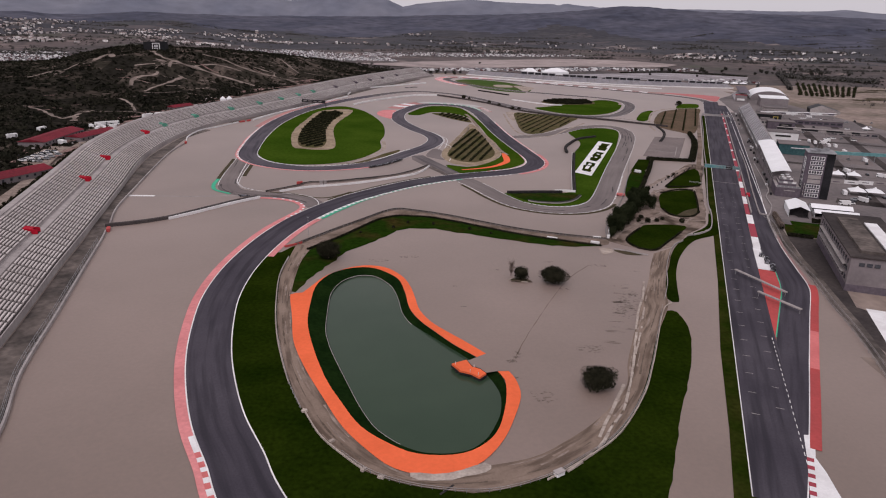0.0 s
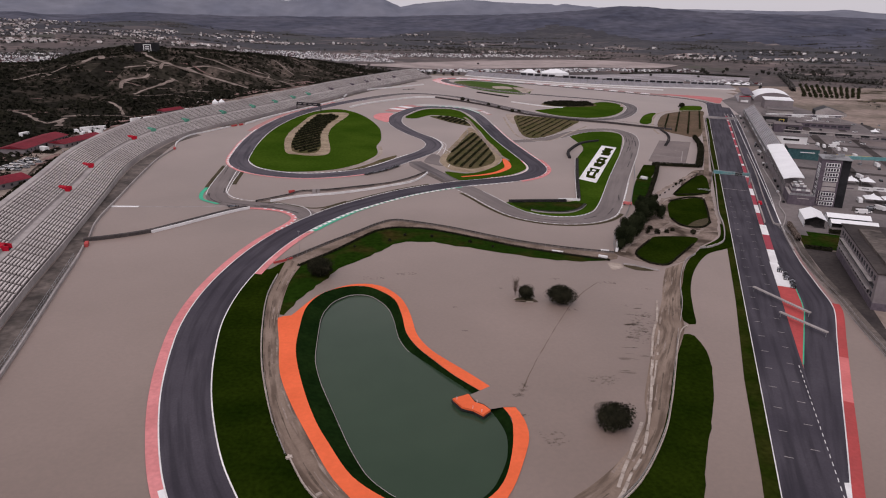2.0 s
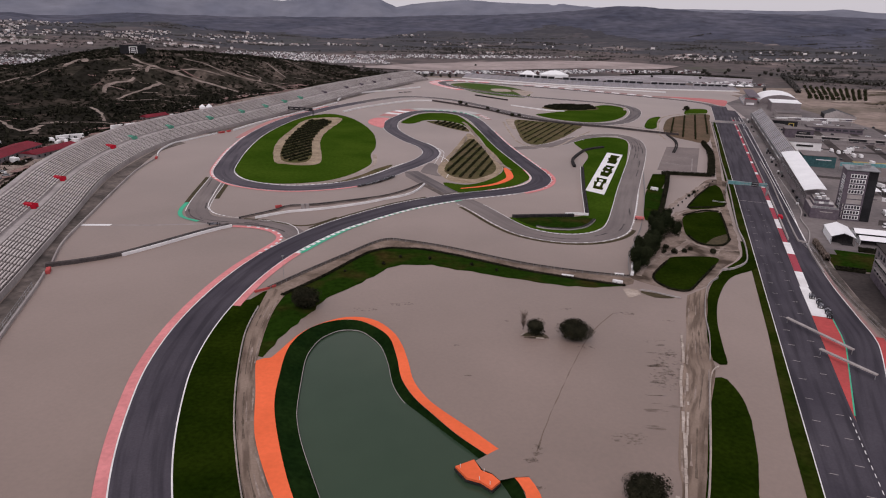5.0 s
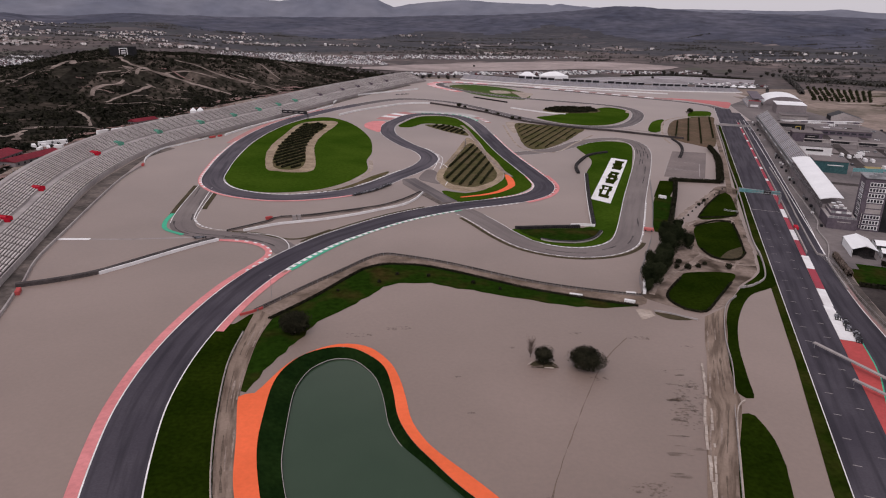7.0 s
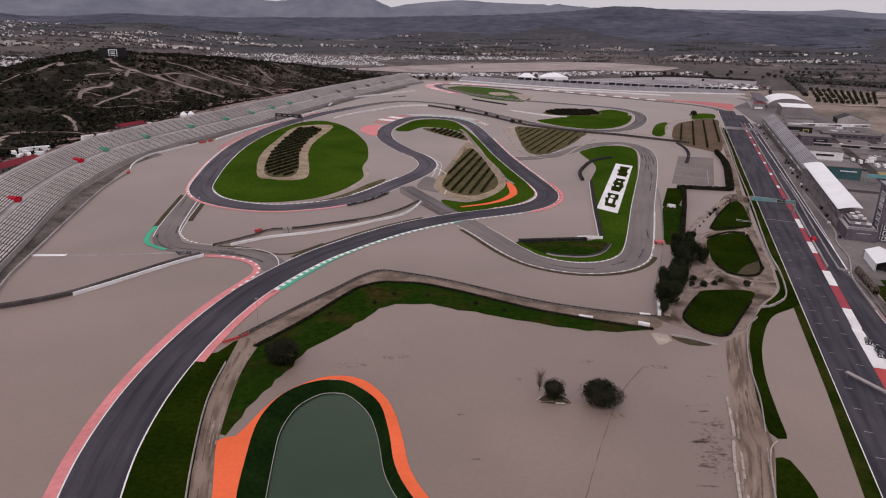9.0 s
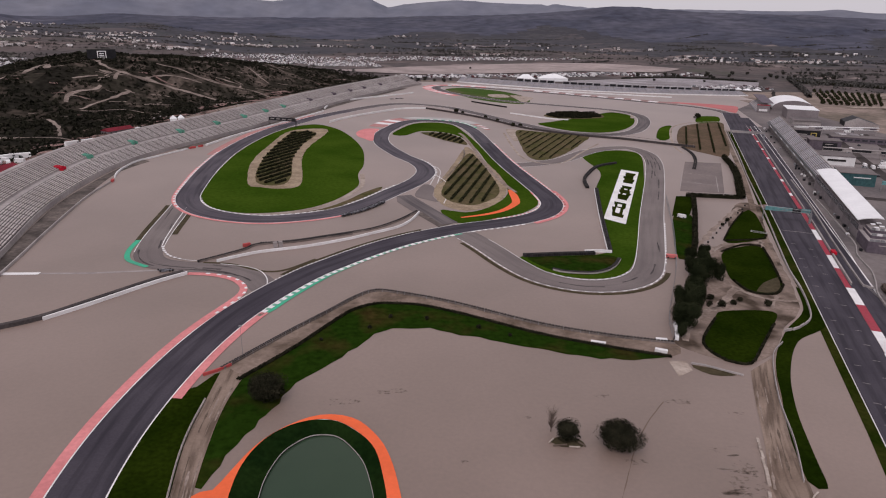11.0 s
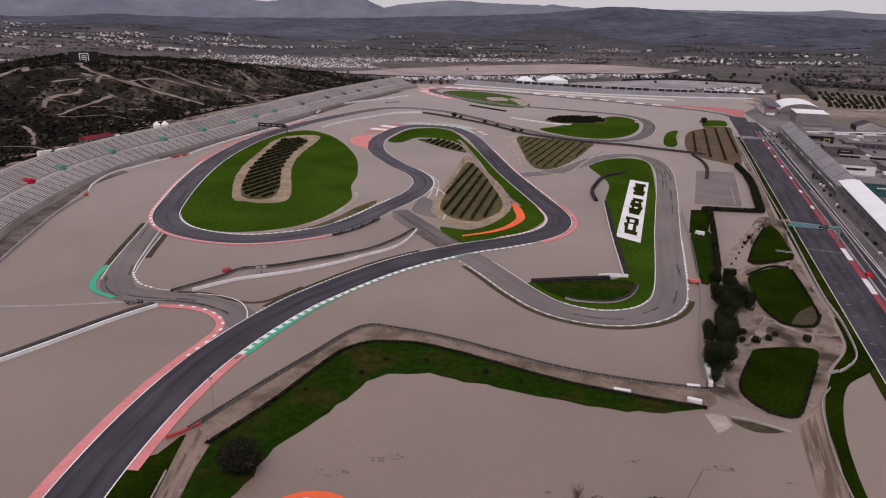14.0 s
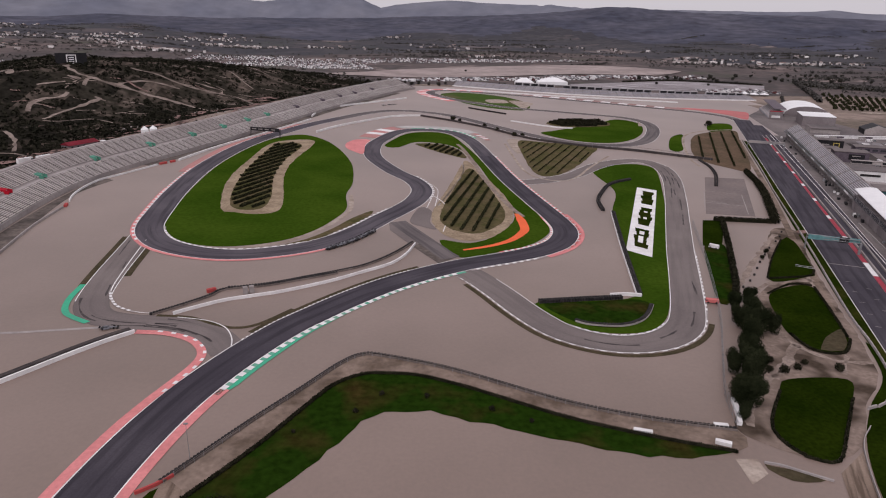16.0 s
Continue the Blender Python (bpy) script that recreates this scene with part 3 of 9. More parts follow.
bm.to_mesh(me), bm.free(), me.materials.append(M_WATER)
tagged(new("water", me), "still murky green water of the lake", "water", kind="structure")

inner_line = spline([(17.2, 170.0), (18.6, 166.5)] + LAKE_RIM[:24], 3.0)


def by_length(a, n):
    s = np.concatenate([[0], np.cumsum(np.hypot(*np.diff(a, axis=0).T))])
    q = np.linspace(0, s[-1], n)
    return np.stack([np.interp(q, s, a[:, 0]), np.interp(q, s, a[:, 1])], 1)


area("orange_surround", [tuple(p) for p in by_length(spline(ORANGE_RIM, 3.0), 110)] + [tuple(p) for p in by_length(inner_line, 110)[::-1]], 0.16, M_ORANGE,
     "bright orange gravel band round the lake", curve=False)
DECK = [(4.3, 173.4), (8.6, 176.0), (10.0, 172.2), (12.4, 170.8), (13.9, 168.6), (11.9, 166.2), (9.6, 168.4), (6.6, 169.6)]
jetty = tagged(new("jetty"), "small orange-painted viewing jetty over the lake", "jetty")
for nm, z0, z1, grow, m_ in (("deck", -0.35, 0.22, 1.0, M_ORANGE), ("skirt", -0.95, -0.36, 1.05, M_DARK)):
    g = Geo()
    c = np.mean(DECK, 0)
    ring = [tuple(c + (np.array(q) - c) * grow) for q in DECK]
    k = len(ring)
    g.add([(x, y, plane_z(x, y) + z) for z in (z0, z1) for x, y in ring], [tuple(range(k, 2 * k))[::-1], tuple(range(k))] + [(i, (i + 1) % k, k + (i + 1) % k, k + i) for i in range(k)])
    bm = bmesh.new()
    o = g.ob(nm, m_, jetty)
    bm.from_mesh(o.data)
    bmesh.ops.recalc_face_normals(bm, faces=bm.faces)
    bm.to_mesh(o.data), bm.free()
for k in range(4):
    g = Geo()
    q = [(5.4, 173.0), (9.4, 168.9), (11.6, 167.4), (10.6, 171.6)][k]
    g.tube((*q, plane_z(*q) + 0.2), (*q, plane_z(*q) + 1.1), 0.07, 0.07, 6)
    g.ob("rail_post", M_WHITE, jetty)
for k in range(4):
    g = Geo()
    g.tube((5.5 + k * 2, 171.2 - k * 0.7, plane_z(8, 170) - 2.0), (5.5 + k * 2, 171.2 - k * 0.7, plane_z(8, 170) - 0.5), 0.2, 0.2, 6)
    g.ob("post", M_DARK, jetty)
area("jetty_path", [(8.9, 175.6), (14.4, 180.2), (17.5, 177), (20.6, 170.6), (17.2, 170.1), (13.9, 168.9), (12.4, 171.2), (10.3, 172.5)], 0.17, M_GRAVEL, "pale gravel ramp to the jetty", curve=False)

# ---- roads ----
TRACK_A = [(77, 120), (66, 95), (50, 76), (25, 66), (0, 72), (-20, 90), (-37, 114), (-44, 127), (-52, 141), (-59, 157), (-65, 174), (-70, 193), (-74, 214),
           (-75.5, 237), (-74.5, 260), (-71.5, 283), (-67, 303), (-61.5, 319), (-54.5, 335), (-47, 349), (-40, 359), (-33, 368.5), (-24, 379.5), (-14, 390),
           (-1, 401), (15, 412), (33, 421.5), (48, 431), (59, 443), (65, 459), (65, 477), (60.5, 506), (55, 539), (49.5, 577), (43, 640)]
TRACK_B = [(43, 640), (38, 688), (31, 721), (20, 742), (3, 749), (-14, 745), (-26, 728), (-34, 702), (-40.5, 669), (-38, 626), (-23, 583), (-9, 556), (-4, 533), (-7.5, 510),
           (-15, 491), (-23, 475), (-32, 456), (-41, 441), (-51, 430), (-63, 422), (-78, 416.5), (-92, 416.5), (-107, 422), (-119, 432), (-128, 449), (-133, 476),
           (-138.5, 522), (-141, 578), (-137, 635), (-129, 678), (-118, 714), (-104, 753), (-82, 799)]
TRACK_C = [(-82, 799), (-59, 840), (-38, 863), (-12, 866), (20, 848), (44, 815), (67, 777), (91, 740), (115, 713), (141, 702), (165, 706), (187, 727), (207, 767),
           (221, 812), (222, 848), (204, 876), (152, 898), (92, 925), (42, 972), (14, 1020), (8, 1056), (26, 1078), (74, 1067), (144, 1038), (208, 1004),
           (269, 968), (316, 938), (338, 903), (334, 860)]
track_a, track_b, track_c = spline(TRACK_A, 3.5), spline(TRACK_B, 3.5), spline(TRACK_C, 4)
HALF = 6.0
for nm, ln, rm in (("road_1", track_a, M_ROAD), ("road_2", track_b, M_LOOPROAD), ("road_3", track_c, M_MIDROAD)):
    ob = strip(nm, ln, -HALF, HALF, 0.10, rm, label="dark asphalt race track with rubber streaks", category="road")
    strip("edge_line", ln, -HALF - 0.35, -HALF, 0.105, M_LINE, ob)
    strip("edge_line", ln, HALF, HALF + 0.35, 0.105, M_LINE, ob)
straight = np.array([sn(s, 6.6) for s in np.arange(0, 822, 6.0)])


def edge_n(s):
    """Where the painted strip between straight and pit lane begins."""
    return np.interp(s, [0, 30, 150, 206, 345, 630, 830], [12.0, 13.0, 13.2, 13.8, 15.6, 17.4, 17.6])


main = strip("road_4", straight, -6.6, edge_n(np.arange(0, 822, 6.0)) - 6.6, 0.115, M_ROAD, label="dark asphalt main straight with starting grid marks")
strip("edge_line", straight, -6.85, -6.6, 0.12, M_LINE, main)
strip("start_line", np.array([sn(322, 6.6), sn(322.4, 6.6)]), -6.6, 9.0, 0.125, M_CONC, main)
# the marks of the grid boxes
for k in range(24):
    for n, off in ((3.2, 0.0), (9.6, 6.0)):
        s0 = 300 - k * 11.5 - off
        if s0 > 30:
            strip("grid_mark", np.array([sn(s0, n), sn(s0 + 0.22, n)]), -1.0, 1.0, 0.128, M_CONC, main)
for k in range(26):
    s0 = 8 + k * 3.1
    strip("dash", np.array([sn(s0, 13.0 - 0.012 * s0), sn(s0 + 1.6, 13.0 - 0.012 * s0)]), -0.1, 0.1, 0.135, M_LINE, main)
# pit lane and its exit
PIT = [(0, 8), (31, 12.6), (75, 17.6), (110, 21.4), (140, 25.0), (160, 24.2), (190, 22.0), (225, 20.8), (270, 21), (340, 22.5), (630, 24.5), (780, 22)]
pit_line = spline([tuple(sn(s, n)) for s, n in PIT], 6)
s_of = np.array([(p - ORIGIN) @ DIR for p in pit_line])
pit_w = np.interp(s_of, [0, 31, 75, 110, 140, 160, 190, 225, 800], [2.6, 2.6, 3.7, 4.9, 5.5, 4.8, 4.3, 4.2, 4.4])
pit = strip("road_5", pit_line, -pit_w - 1.5, pit_w, 0.105, M_ROAD, label="dark asphalt pit lane and pit exit")
strip("edge_line", pit_line, pit_w - 0.3, pit_w, 0.125, M_LINE, pit)
work = np.array([sn(s, 29) for s in (236, 300, 400, 500, 600, 715)])
strip("pavement_1", work, -4.5, 6.5, 0.09, M_PAD, label="grey working apron before the pit garages", category="pavement")
lane_line = np.array([sn(s, 25.2) for s in (236, 300, 400, 500, 600, 715)])
strip("edge_line", lane_line, -0.2, 0.2, 0.14, M_LINE, pit)

# old link roads
link = spline([(-127, 440), (-124, 415), (-121.5, 394), (-118.5, 375), (-115, 362), (-109, 354), (-99, 350.5), (-87, 349.5), (-77, 347), (-68, 341), (-61, 331)], 3)
lk = strip("road_6", link, -5.5, 5.5, 0.07, M_OLDROAD, label="old grey asphalt link road with tyre marks")
strip("edge_line", link[:28], 5.2, 5.5, 0.09, M_LINE, lk)
strip("edge_line", link[:28], -5.5, -5.2, 0.09, M_LINE, lk)
hair = spline([(6, 412), (15, 401), (24, 384), (32.5, 365), (41, 351), (51, 344), (62, 342), (74, 345.5), (84, 354.5), (91, 369), (101, 399), (113, 437), (128, 482),
               (146, 536), (161, 587), (165, 622), (154, 641), (123, 622), (95, 585), (73, 567), (58, 560)], 3.5)
hp = strip("road_7", hair, -6.2, 6.2, 0.06, M_OLDROAD, label="pale old asphalt hairpin road round a lawn")
strip("edge_line", hair[8:], 5.9, 6.2, 0.08, M_LINE, hp)
strip("edge_line", hair[8:], -6.2, -5.9, 0.08, M_LINE, hp)
area("road_8", [(-1, 442), (12, 421), (3, 411), (-8, 432)], 0.08, M_SERVICE, "dark asphalt crossing between two roads", curve=False, category="road")
area("road_9", [(-20, 467), (-1, 442), (-8, 432), (-19, 455)], 0.075, M_OLDROAD, "worn asphalt crossing between two roads", curve=False, category="road")

# ---- lawns and planted ground ----
LEFT_EDGE = [(-27, 103), (-33, 117), (-41, 131), (-49, 146), (-55, 160), (-60.5, 177), (-65.5, 197), (-68.5, 218), (-69.8, 240), (-69, 258), (-64, 262), (-60, 270)]
area("grass_1", LEFT_EDGE + [(-58.5, 255), (-58.5, 236), (-54, 211), (-49, 190), (-44, 174), (-38.5, 159), (-33, 147), (-27, 137), (-21, 130), (-15, 124.5), (-8, 121),
      (1, 119), (12, 119), (24, 124), (33, 131), (44, 142), (55, 160), (62, 176), (70, 197), (77.5, 214), (80.2, 217.2), (82.8, 216.2), (83.2, 208.2), (81.6, 198.5), (75.6, 180.3), (68.6, 163.8), (64, 154.5), (56.4, 135.2), (49.3, 118.7),
      (43, 108), (28, 95), (0, 88)], 0.05, M_DARKGRASS, "mown dark-green grass between track and lake path", ragged=0.25)
fence_o = [(-60, 272), (-53, 284), (-46, 296), (-36, 312), (-28, 325), (-22, 331), (-15, 330.5), (5, 323), (34, 307), (55, 299.5), (76, 295)]
fence_i = [(-54.5, 266), (-43.5, 284), (-34, 303), (-28, 314), (-21, 320), (-15, 321), (-5, 320), (9, 313.5), (33, 300), (53, 292), (72, 286)]
area("grass_2", fence_i + [(66, 284), (56, 283), (43, 284.5), (31, 289), (17, 294), (8, 297), (-2, 301), (-14, 301), (-19, 296), (-24, 287), (-30, 277), (-38, 265),
      (-42, 252), (-45, 244), (-49, 226), (-51.5, 222), (-55, 246), (-56, 258)], 0.045, M_ROUGH, "rough grass bank with bare brown patches", ragged=1.0)
area("dirt_1", fence_o + [(72, 286), (53, 292), (33, 300), (9, 313.5), (-5, 320), (-15, 321), (-21, 320), (-28, 314), (-34, 303), (-43.5, 284), (-54.5, 266)], 0.04, M_TRODDEN,
     "brown dirt service path behind a fence", ragged=0.3)
PATH_OUT = [(-60, 274), (-59.5, 255), (-58.5, 236), (-54, 211), (-49, 190), (-44, 174), (-38.5, 159), (-33, 147), (-27, 137), (-21, 130), (-15, 124.5), (-8, 121),
            (1, 119), (12, 119), (24, 124), (33, 131), (44, 142), (55, 160), (62, 176), (70, 196), (81, 220), (84.2, 232), (89.5, 250), (95.5, 264.5), (103.5, 286.5)]
PATH_IN = [(-53, 268), (-54, 250), (-51.5, 222), (-47, 201), (-43, 184), (-37, 169), (-29, 153), (-22, 140), (-14, 130), (-9, 125.5), (-3, 123.5), (10, 127), (22, 131), (30, 137),
           (41, 148), (52, 164), (56, 178), (64, 200), (73, 224), (80.5, 243), (87, 262), (93, 278)]
band("dirt_2", spline(PATH_OUT, 3), spline(PATH_IN, 3), 0.085, M_LAKEPATH, "rutted brown dirt path round the lake ground")
area("grass_3", [(132, 313), (109, 247), (87.6, 189), (72.8, 145), (59.5, 108), (66.5, 108), (81, 150), (95.5, 197), (119, 266), (145, 340), (187, 462), (285.5, 745), (282, 748), (242, 632), (184.5, 470), (152, 376), (143, 347)],
     0.05, M_VERGEGRASS, "narrow mown grass verge along the straight", curve=False)
area("grass_18", [(142.5, 347), (133, 324), (118, 306.5), (105, 287), (95, 264), (87, 242), (83, 228), (86.5, 225), (90, 237), (96, 257), (105, 278), (118, 298.5), (135.5, 313.5)], 0.055, M_DARKGRASS, "curved grass patch beside a garden wall")
area("grass_4", [(-121.5, 448), (-126.5, 474), (-131.8, 522), (-134.2, 578), (-130.5, 632), (-122.5, 674), (-112, 697), (-98, 704), (-80, 684), (-65, 650), (-53, 609), (-48, 580), (-45, 544),
      (-46, 518), (-43, 490), (-47, 470), (-54, 451), (-65, 436), (-80, 427.5), (-94, 425.5), (-109, 431.5)], 0.05, M_GRASS, "mown green lawn inside a track loop")
area("grass_5", [(-29, 487), (-38, 474), (-46, 455), (-56, 438), (-68, 426.5), (-55, 430), (-43, 445), (-34, 462)], 0.05, M_ORCHARD, "thin sandy strip beside the track")
area("grass_6", [(-32.5, 668), (-24, 706), (-14, 730), (3, 739), (15, 734), (24, 714), (36, 640), (43, 577), (48.3, 539), (53.8, 506), (58, 478), (57.8, 462), (53, 450), (44, 438), (30, 428), (12, 419.5), (4, 442), (17, 439),
      (28, 448), (40, 470), (44, 493), (40, 535), (34, 613), (25, 663), (11, 684), (-9, 687), (-22, 663)], 0.05, M_GRASS, "green lawn round an orchard island", ragged=0.2)
area("grass_7", [(112, 600), (135, 624), (153, 627), (158, 608), (140, 540), (121, 478), (106, 432), (94, 397), (84.5, 370), (78, 358), (70, 351), (58, 349.5), (46, 354), (39, 362),
      (38, 374), (75, 381), (83, 415), (97, 493), (112, 545)], 0.05, M_GRASS, "green lawn inside the hairpin road")
area("grass_8", [(102, 752), (120, 772), (165, 818), (196, 856), (212, 845), (212, 815), (199, 772), (180, 736), (160, 716), (141, 712), (120, 722)], 0.05, M_GRASS, "green lawn inside a far track loop")
area("grass_9", [(20, 1032), (40, 1060), (66, 1056), (98, 1032), (119, 985), (122, 948), (108, 903), (74, 912), (48, 945), (32, 985)], 0.05, M_ROUGHGREEN, "far green lawn beside a bend")
area("bare_patch", [(74, 990), (95, 996), (98, 967), (77, 961)], 0.07, M_PATH, "pale sandy patch in a far lawn", ragged=0.5)
area("bare_patch", [(103, 990), (128, 972), (116, 930), (110, 905), (106, 942)], 0.075, M_PATH, "pale sandy strip beside a far lawn", ragged=0.5)
area("bare_patch", [(68, 714), (78, 711), (76, 670), (68, 653), (66, 690)], 0.075, M_PATH, "pale sandy corner beside an orchard", ragged=0.4)
strip("pale_path", spline([(63, 694), (63, 640), (65, 590), (73, 572), (86, 568), (98, 582), (112, 610), (137, 655)], 4), -0.9, 0.9, 0.08, M_PATH, label="narrow pale path round an orchard", category="path")
strip("pale_path", spline([(196, 624), (202, 664), (231, 754), (262, 794), (300, 812)], 4), -1.0, 1.0, 0.08, M_PATH, label="narrow pale path beside an orchard", category="path")
strip("pale_stroke", spline([(196, 866), (212, 864), (219, 850), (210, 815)], 4), -1.6, 1.6, 0.09, M_PATH, label="pale bent stroke on a lawn", category="path")
area("grass_10", [(292, 846), (315, 851), (297, 806), (272, 796)], 0.05, M_GRASS, "small lawn by the last bend")
area("grass_11", [(219, 752), (236, 769), (207, 690), (197, 692)], 0.05, M_GRASS, "small lawn by an orchard")
area("grass_12", [(169, 456), (175, 455), (162, 414), (156, 407), (137, 403)], 0.06, M_DARKGRASS, "small triangular garden lawn")
area("grass_13", [(129, 386), (143, 396), (151, 395), (145, 372), (138, 349), (130, 339), (121, 340), (119, 352), (122, 366)], 0.06, M_DARKGRASS, "walled garden lawn edged with hedge")
area("grass_14", [(97, 315), (103, 321.5), (121, 322), (116, 311), (105, 296), (95, 283), (88, 284), (85, 291), (87, 300)], 0.06, M_DARKGRASS, "low garden lawn edged with hedge")
area("grass_15", [(143, 487), (155, 488), (137, 448), (126, 444)], 0.06, M_DARKGRASS, "square lawn behind a hedge", curve=False)
area("grass_16", [(127, 444), (137, 446), (122, 402), (112, 380), (106, 376), (112, 400)], 0.06, M_ROUGH, "strip of rough grass by a fence")
area("dirt_3", [(76, 296), (90, 283), (104, 288), (118, 308), (131, 323), (141, 347), (150, 375), (168, 428), (185, 470), (176, 476), (158, 448), (140, 406), (128, 390),
      (112, 372), (104, 350), (96, 330), (86, 310)], 0.042, M_GARDEN, "dusty garden paths of trodden earth", ragged=0.5)
area("yard", [(150, 500), (176, 497), (212, 590), (186, 592)], 0.04, M_YARD, "pale asphalt yard with worn white marks", curve=False)
for pts in ([(152, 506), (170, 553)], [(174, 501), (190, 545)], [(170, 553), (176, 551)], [(180, 549), (188, 546)], [(159, 525), (181, 518)], [(160, 530), (172, 522)]):
    strip("yard_mark", np.array(pts, float), -0.22, 0.22, 0.07, M_CONC, label="worn white painted line on the yard", category="marking")
ORCHARDS = {
    "a": [(-106.5, 506), (-99, 484.5), (-86.5, 484), (-85, 505), (-93.5, 556), (-96, 602), (-93, 655), (-101, 668), (-113.5, 659), (-114.5, 600), (-113, 556)],
    "b": [(39.5, 492), (36.5, 474), (31, 463.5), (22.6, 453.6), (13, 456), (6, 468), (6, 490), (14, 535), (25, 590), (30, 592), (34.5, 560), (38, 520)],
    "c": [(-9, 680), (11, 681), (24, 660), (28, 630), (18, 638), (6, 653)],
    "d": [(76, 708), (95, 706), (135, 693), (124, 657), (104, 614), (86, 585), (74, 580), (70, 600), (71, 648)],
    "e": [(238, 752), (266, 788), (300, 805), (279, 745), (232, 623), (217, 624), (207, 663)],
    "f": [(117, 812), (136, 838), (178, 843), (180, 814), (154, 797), (127, 796)],
}
BORDERS = {
    "a": [(-105.5, 484), (-97, 477.5), (-87, 475.5), (-77, 480.5), (-77.5, 500), (-87.5, 557), (-90, 602), (-86, 672), (-99, 682), (-117, 662), (-119.5, 598), (-117.5, 540)],
    "b": [(1, 484), (10.5, 535), (21.4, 597), (27.5, 621), (36, 575), (43, 527), (44.3, 495), (38.5, 467), (29.5, 450), (21, 443), (11.5, 444), (4, 455.5)],
}
for pts in BORDERS.values():
    area("dirt_verge", pts, 0.07, M_TAN, "broad pale dirt path round an orchard", ragged=0.5)
for k, pts in ORCHARDS.items():
    area("orchard_soil", pts, 0.09, M_BROWN if k == "e" else M_ORCHARD, "dry grassy orchard soil", ragged=0.4)

# ---- kerbs ----
def kerb(line, a, b, base_mat, label, blocks=None, block_mat=None, every=4.0, length=2.0, inset=(0.0, 0.0), layer=0.13):
    """A painted kerb: a low raised ribbon, with painted blocks of their own on it."""
    k = tagged(new("kerb"), label, "kerb")
    strip("base", line, a, b, layer, base_mat, k)
    if blocks:
        pts, d, s = evenly(np.asarray(line), every)
        lo, hi = a + inset[0], b - inset[1]
        for p, w in zip(pts[1:-1], d[1:-1]):
            nr = np.array([w[1], -w[0]])
            g = Geo()
            q = [p - w * length / 2 + nr * lo, p - w * length / 2 + nr * hi, p + w * length / 2 + nr * hi, p + w * length / 2 + nr * lo]
            vs = [(x, y, hz(x, y) + z) for z in (layer - 0.02, layer + 0.05) for x, y in q]
            g.add(vs, [(4, 5, 6, 7), (0, 1, 5, 4), (1, 2, 6, 5), (2, 3, 7, 6), (3, 0, 4, 7)])
            g.ob("painted_block", block_mat, k)
    return k


def cut(line, lo, hi):
    """The part of a polyline whose points lie from the point nearest lo to the one nearest hi."""
    i, j = (int(np.argmin(np.hypot(*(line - np.array(q)).T))) for q in (lo, hi))
    return line[min(i, j):max(i, j) + 1]


outer = cut(track_a, (-37, 114), (-70, 292))
outer = outer - normals(outer) * 7.7
outer = np.vstack([outer, spline([tuple(outer[-1]), (-74.2, 305), (-71, 315), (-69.0, 322), (-68.4, 328), (-70, 333), (-74, 338), (-79, 341), (-85, 342.8), (-93, 343.2)], 2.0)[1:]])
kerb(outer, -1.35, 1.35, M_KERBPINK, "faded-red painted kerb sweeping from the bend into an old junction")
kerb(outer[-34:], 0.35, 1.3, M_KERBPINK, "row of white blocks on a faded-red kerb", True, M_WHITE, 4.4, 1.6, layer=0.15)
kerb(cut(track_a, (-30, 103), (-50, 138)), -HALF - 1.6, -HALF - 0.36, M_WHITE, "white and faded-red kerb at the bend's entry", True, M_PINK, 4.0, 2.0, layer=0.15)
kerb(cut(track_a, (-75, 258), (-61, 313)), HALF + 0.35, HALF + 3.0, M_KERBPINK, "faded-red painted kerb on the inside of the bend")
kerb(cut(track_a, (-64, 311), (9, 408)), HALF + 0.35, HALF + 1.9, M_PALEGREEN, "pale green painted kerb with white blocks", True, M_WHITE, 4.0, 2.1)
tip = cut(track_a, (-64, 311), (-36, 364))
strip("green_runoff", tip, HALF + 1.9, HALF + 1.9 + np.interp(np.linspace(0, 1, len(tip)), [0, 0.08, 0.45, 1], [0.1, 1.6, 1.3, 0.05]), 0.12, M_GREEN, label="green painted wedge behind the kerb", category="marking")
kerb(cut(track_a, (-54, 335), (-3, 399)), -HALF - 0.5, -HALF - 0.1, M_CONC, "low white dashed kerb along the track", True, M_WHITE, 2.0, 1.0)
kerb(cut(track_a, (45, 429), (63, 490)), HALF + 0.35, HALF + 3.0, M_KERBPINK, "faded-red painted kerb outside the tight bend")
kerb(cut(track_a, (56, 436), (43, 640)), HALF + 0.3, HALF + 1.4, M_WHITE, "red and white kerb along the inner straight", True, M_PINK, 5.0, 2.5)
kerb(cut(track_a, (33, 421), (62, 485)), -HALF - 1.3, -HALF - 0.3, M_PINK, "red and white kerb inside the tight bend", True, M_WHITE, 3.6, 1.8)
kerb(cut(track_a, (12, 410), (45, 428)), HALF + 0.3, HALF + 1.5, M_CONC, "white blocks along the track's edge", True, M_WHITE, 3.6, 1.8)
kerb(cut(track_b, (27, 732), (-16, 744)), HALF + 2.7, HALF + 15.0, M_PALESHEEN, "pale band outside the far bend")
kerb(cut(track_b, (36, 702), (27, 732)), HALF + 7.0, HALF + 11.5, M_PALEPINK, "short red and white run-off at the far bend", True, M_WHITE, 7, 3.5)
kerb(cut(track_b, (34, 712), (-10, 747)), HALF + 0.3, HALF + 2.6, M_GREEN, "green and white kerb round the far bend", True, M_WHITE, 6, 3.0)
area("red_runoff", [(-46, 634), (-53, 641), (-60, 654), (-62, 673), (-56, 690), (-45, 690), (-47, 668)], 0.125, M_KERBPINK, "broad faded-red run-off patch at a bend")
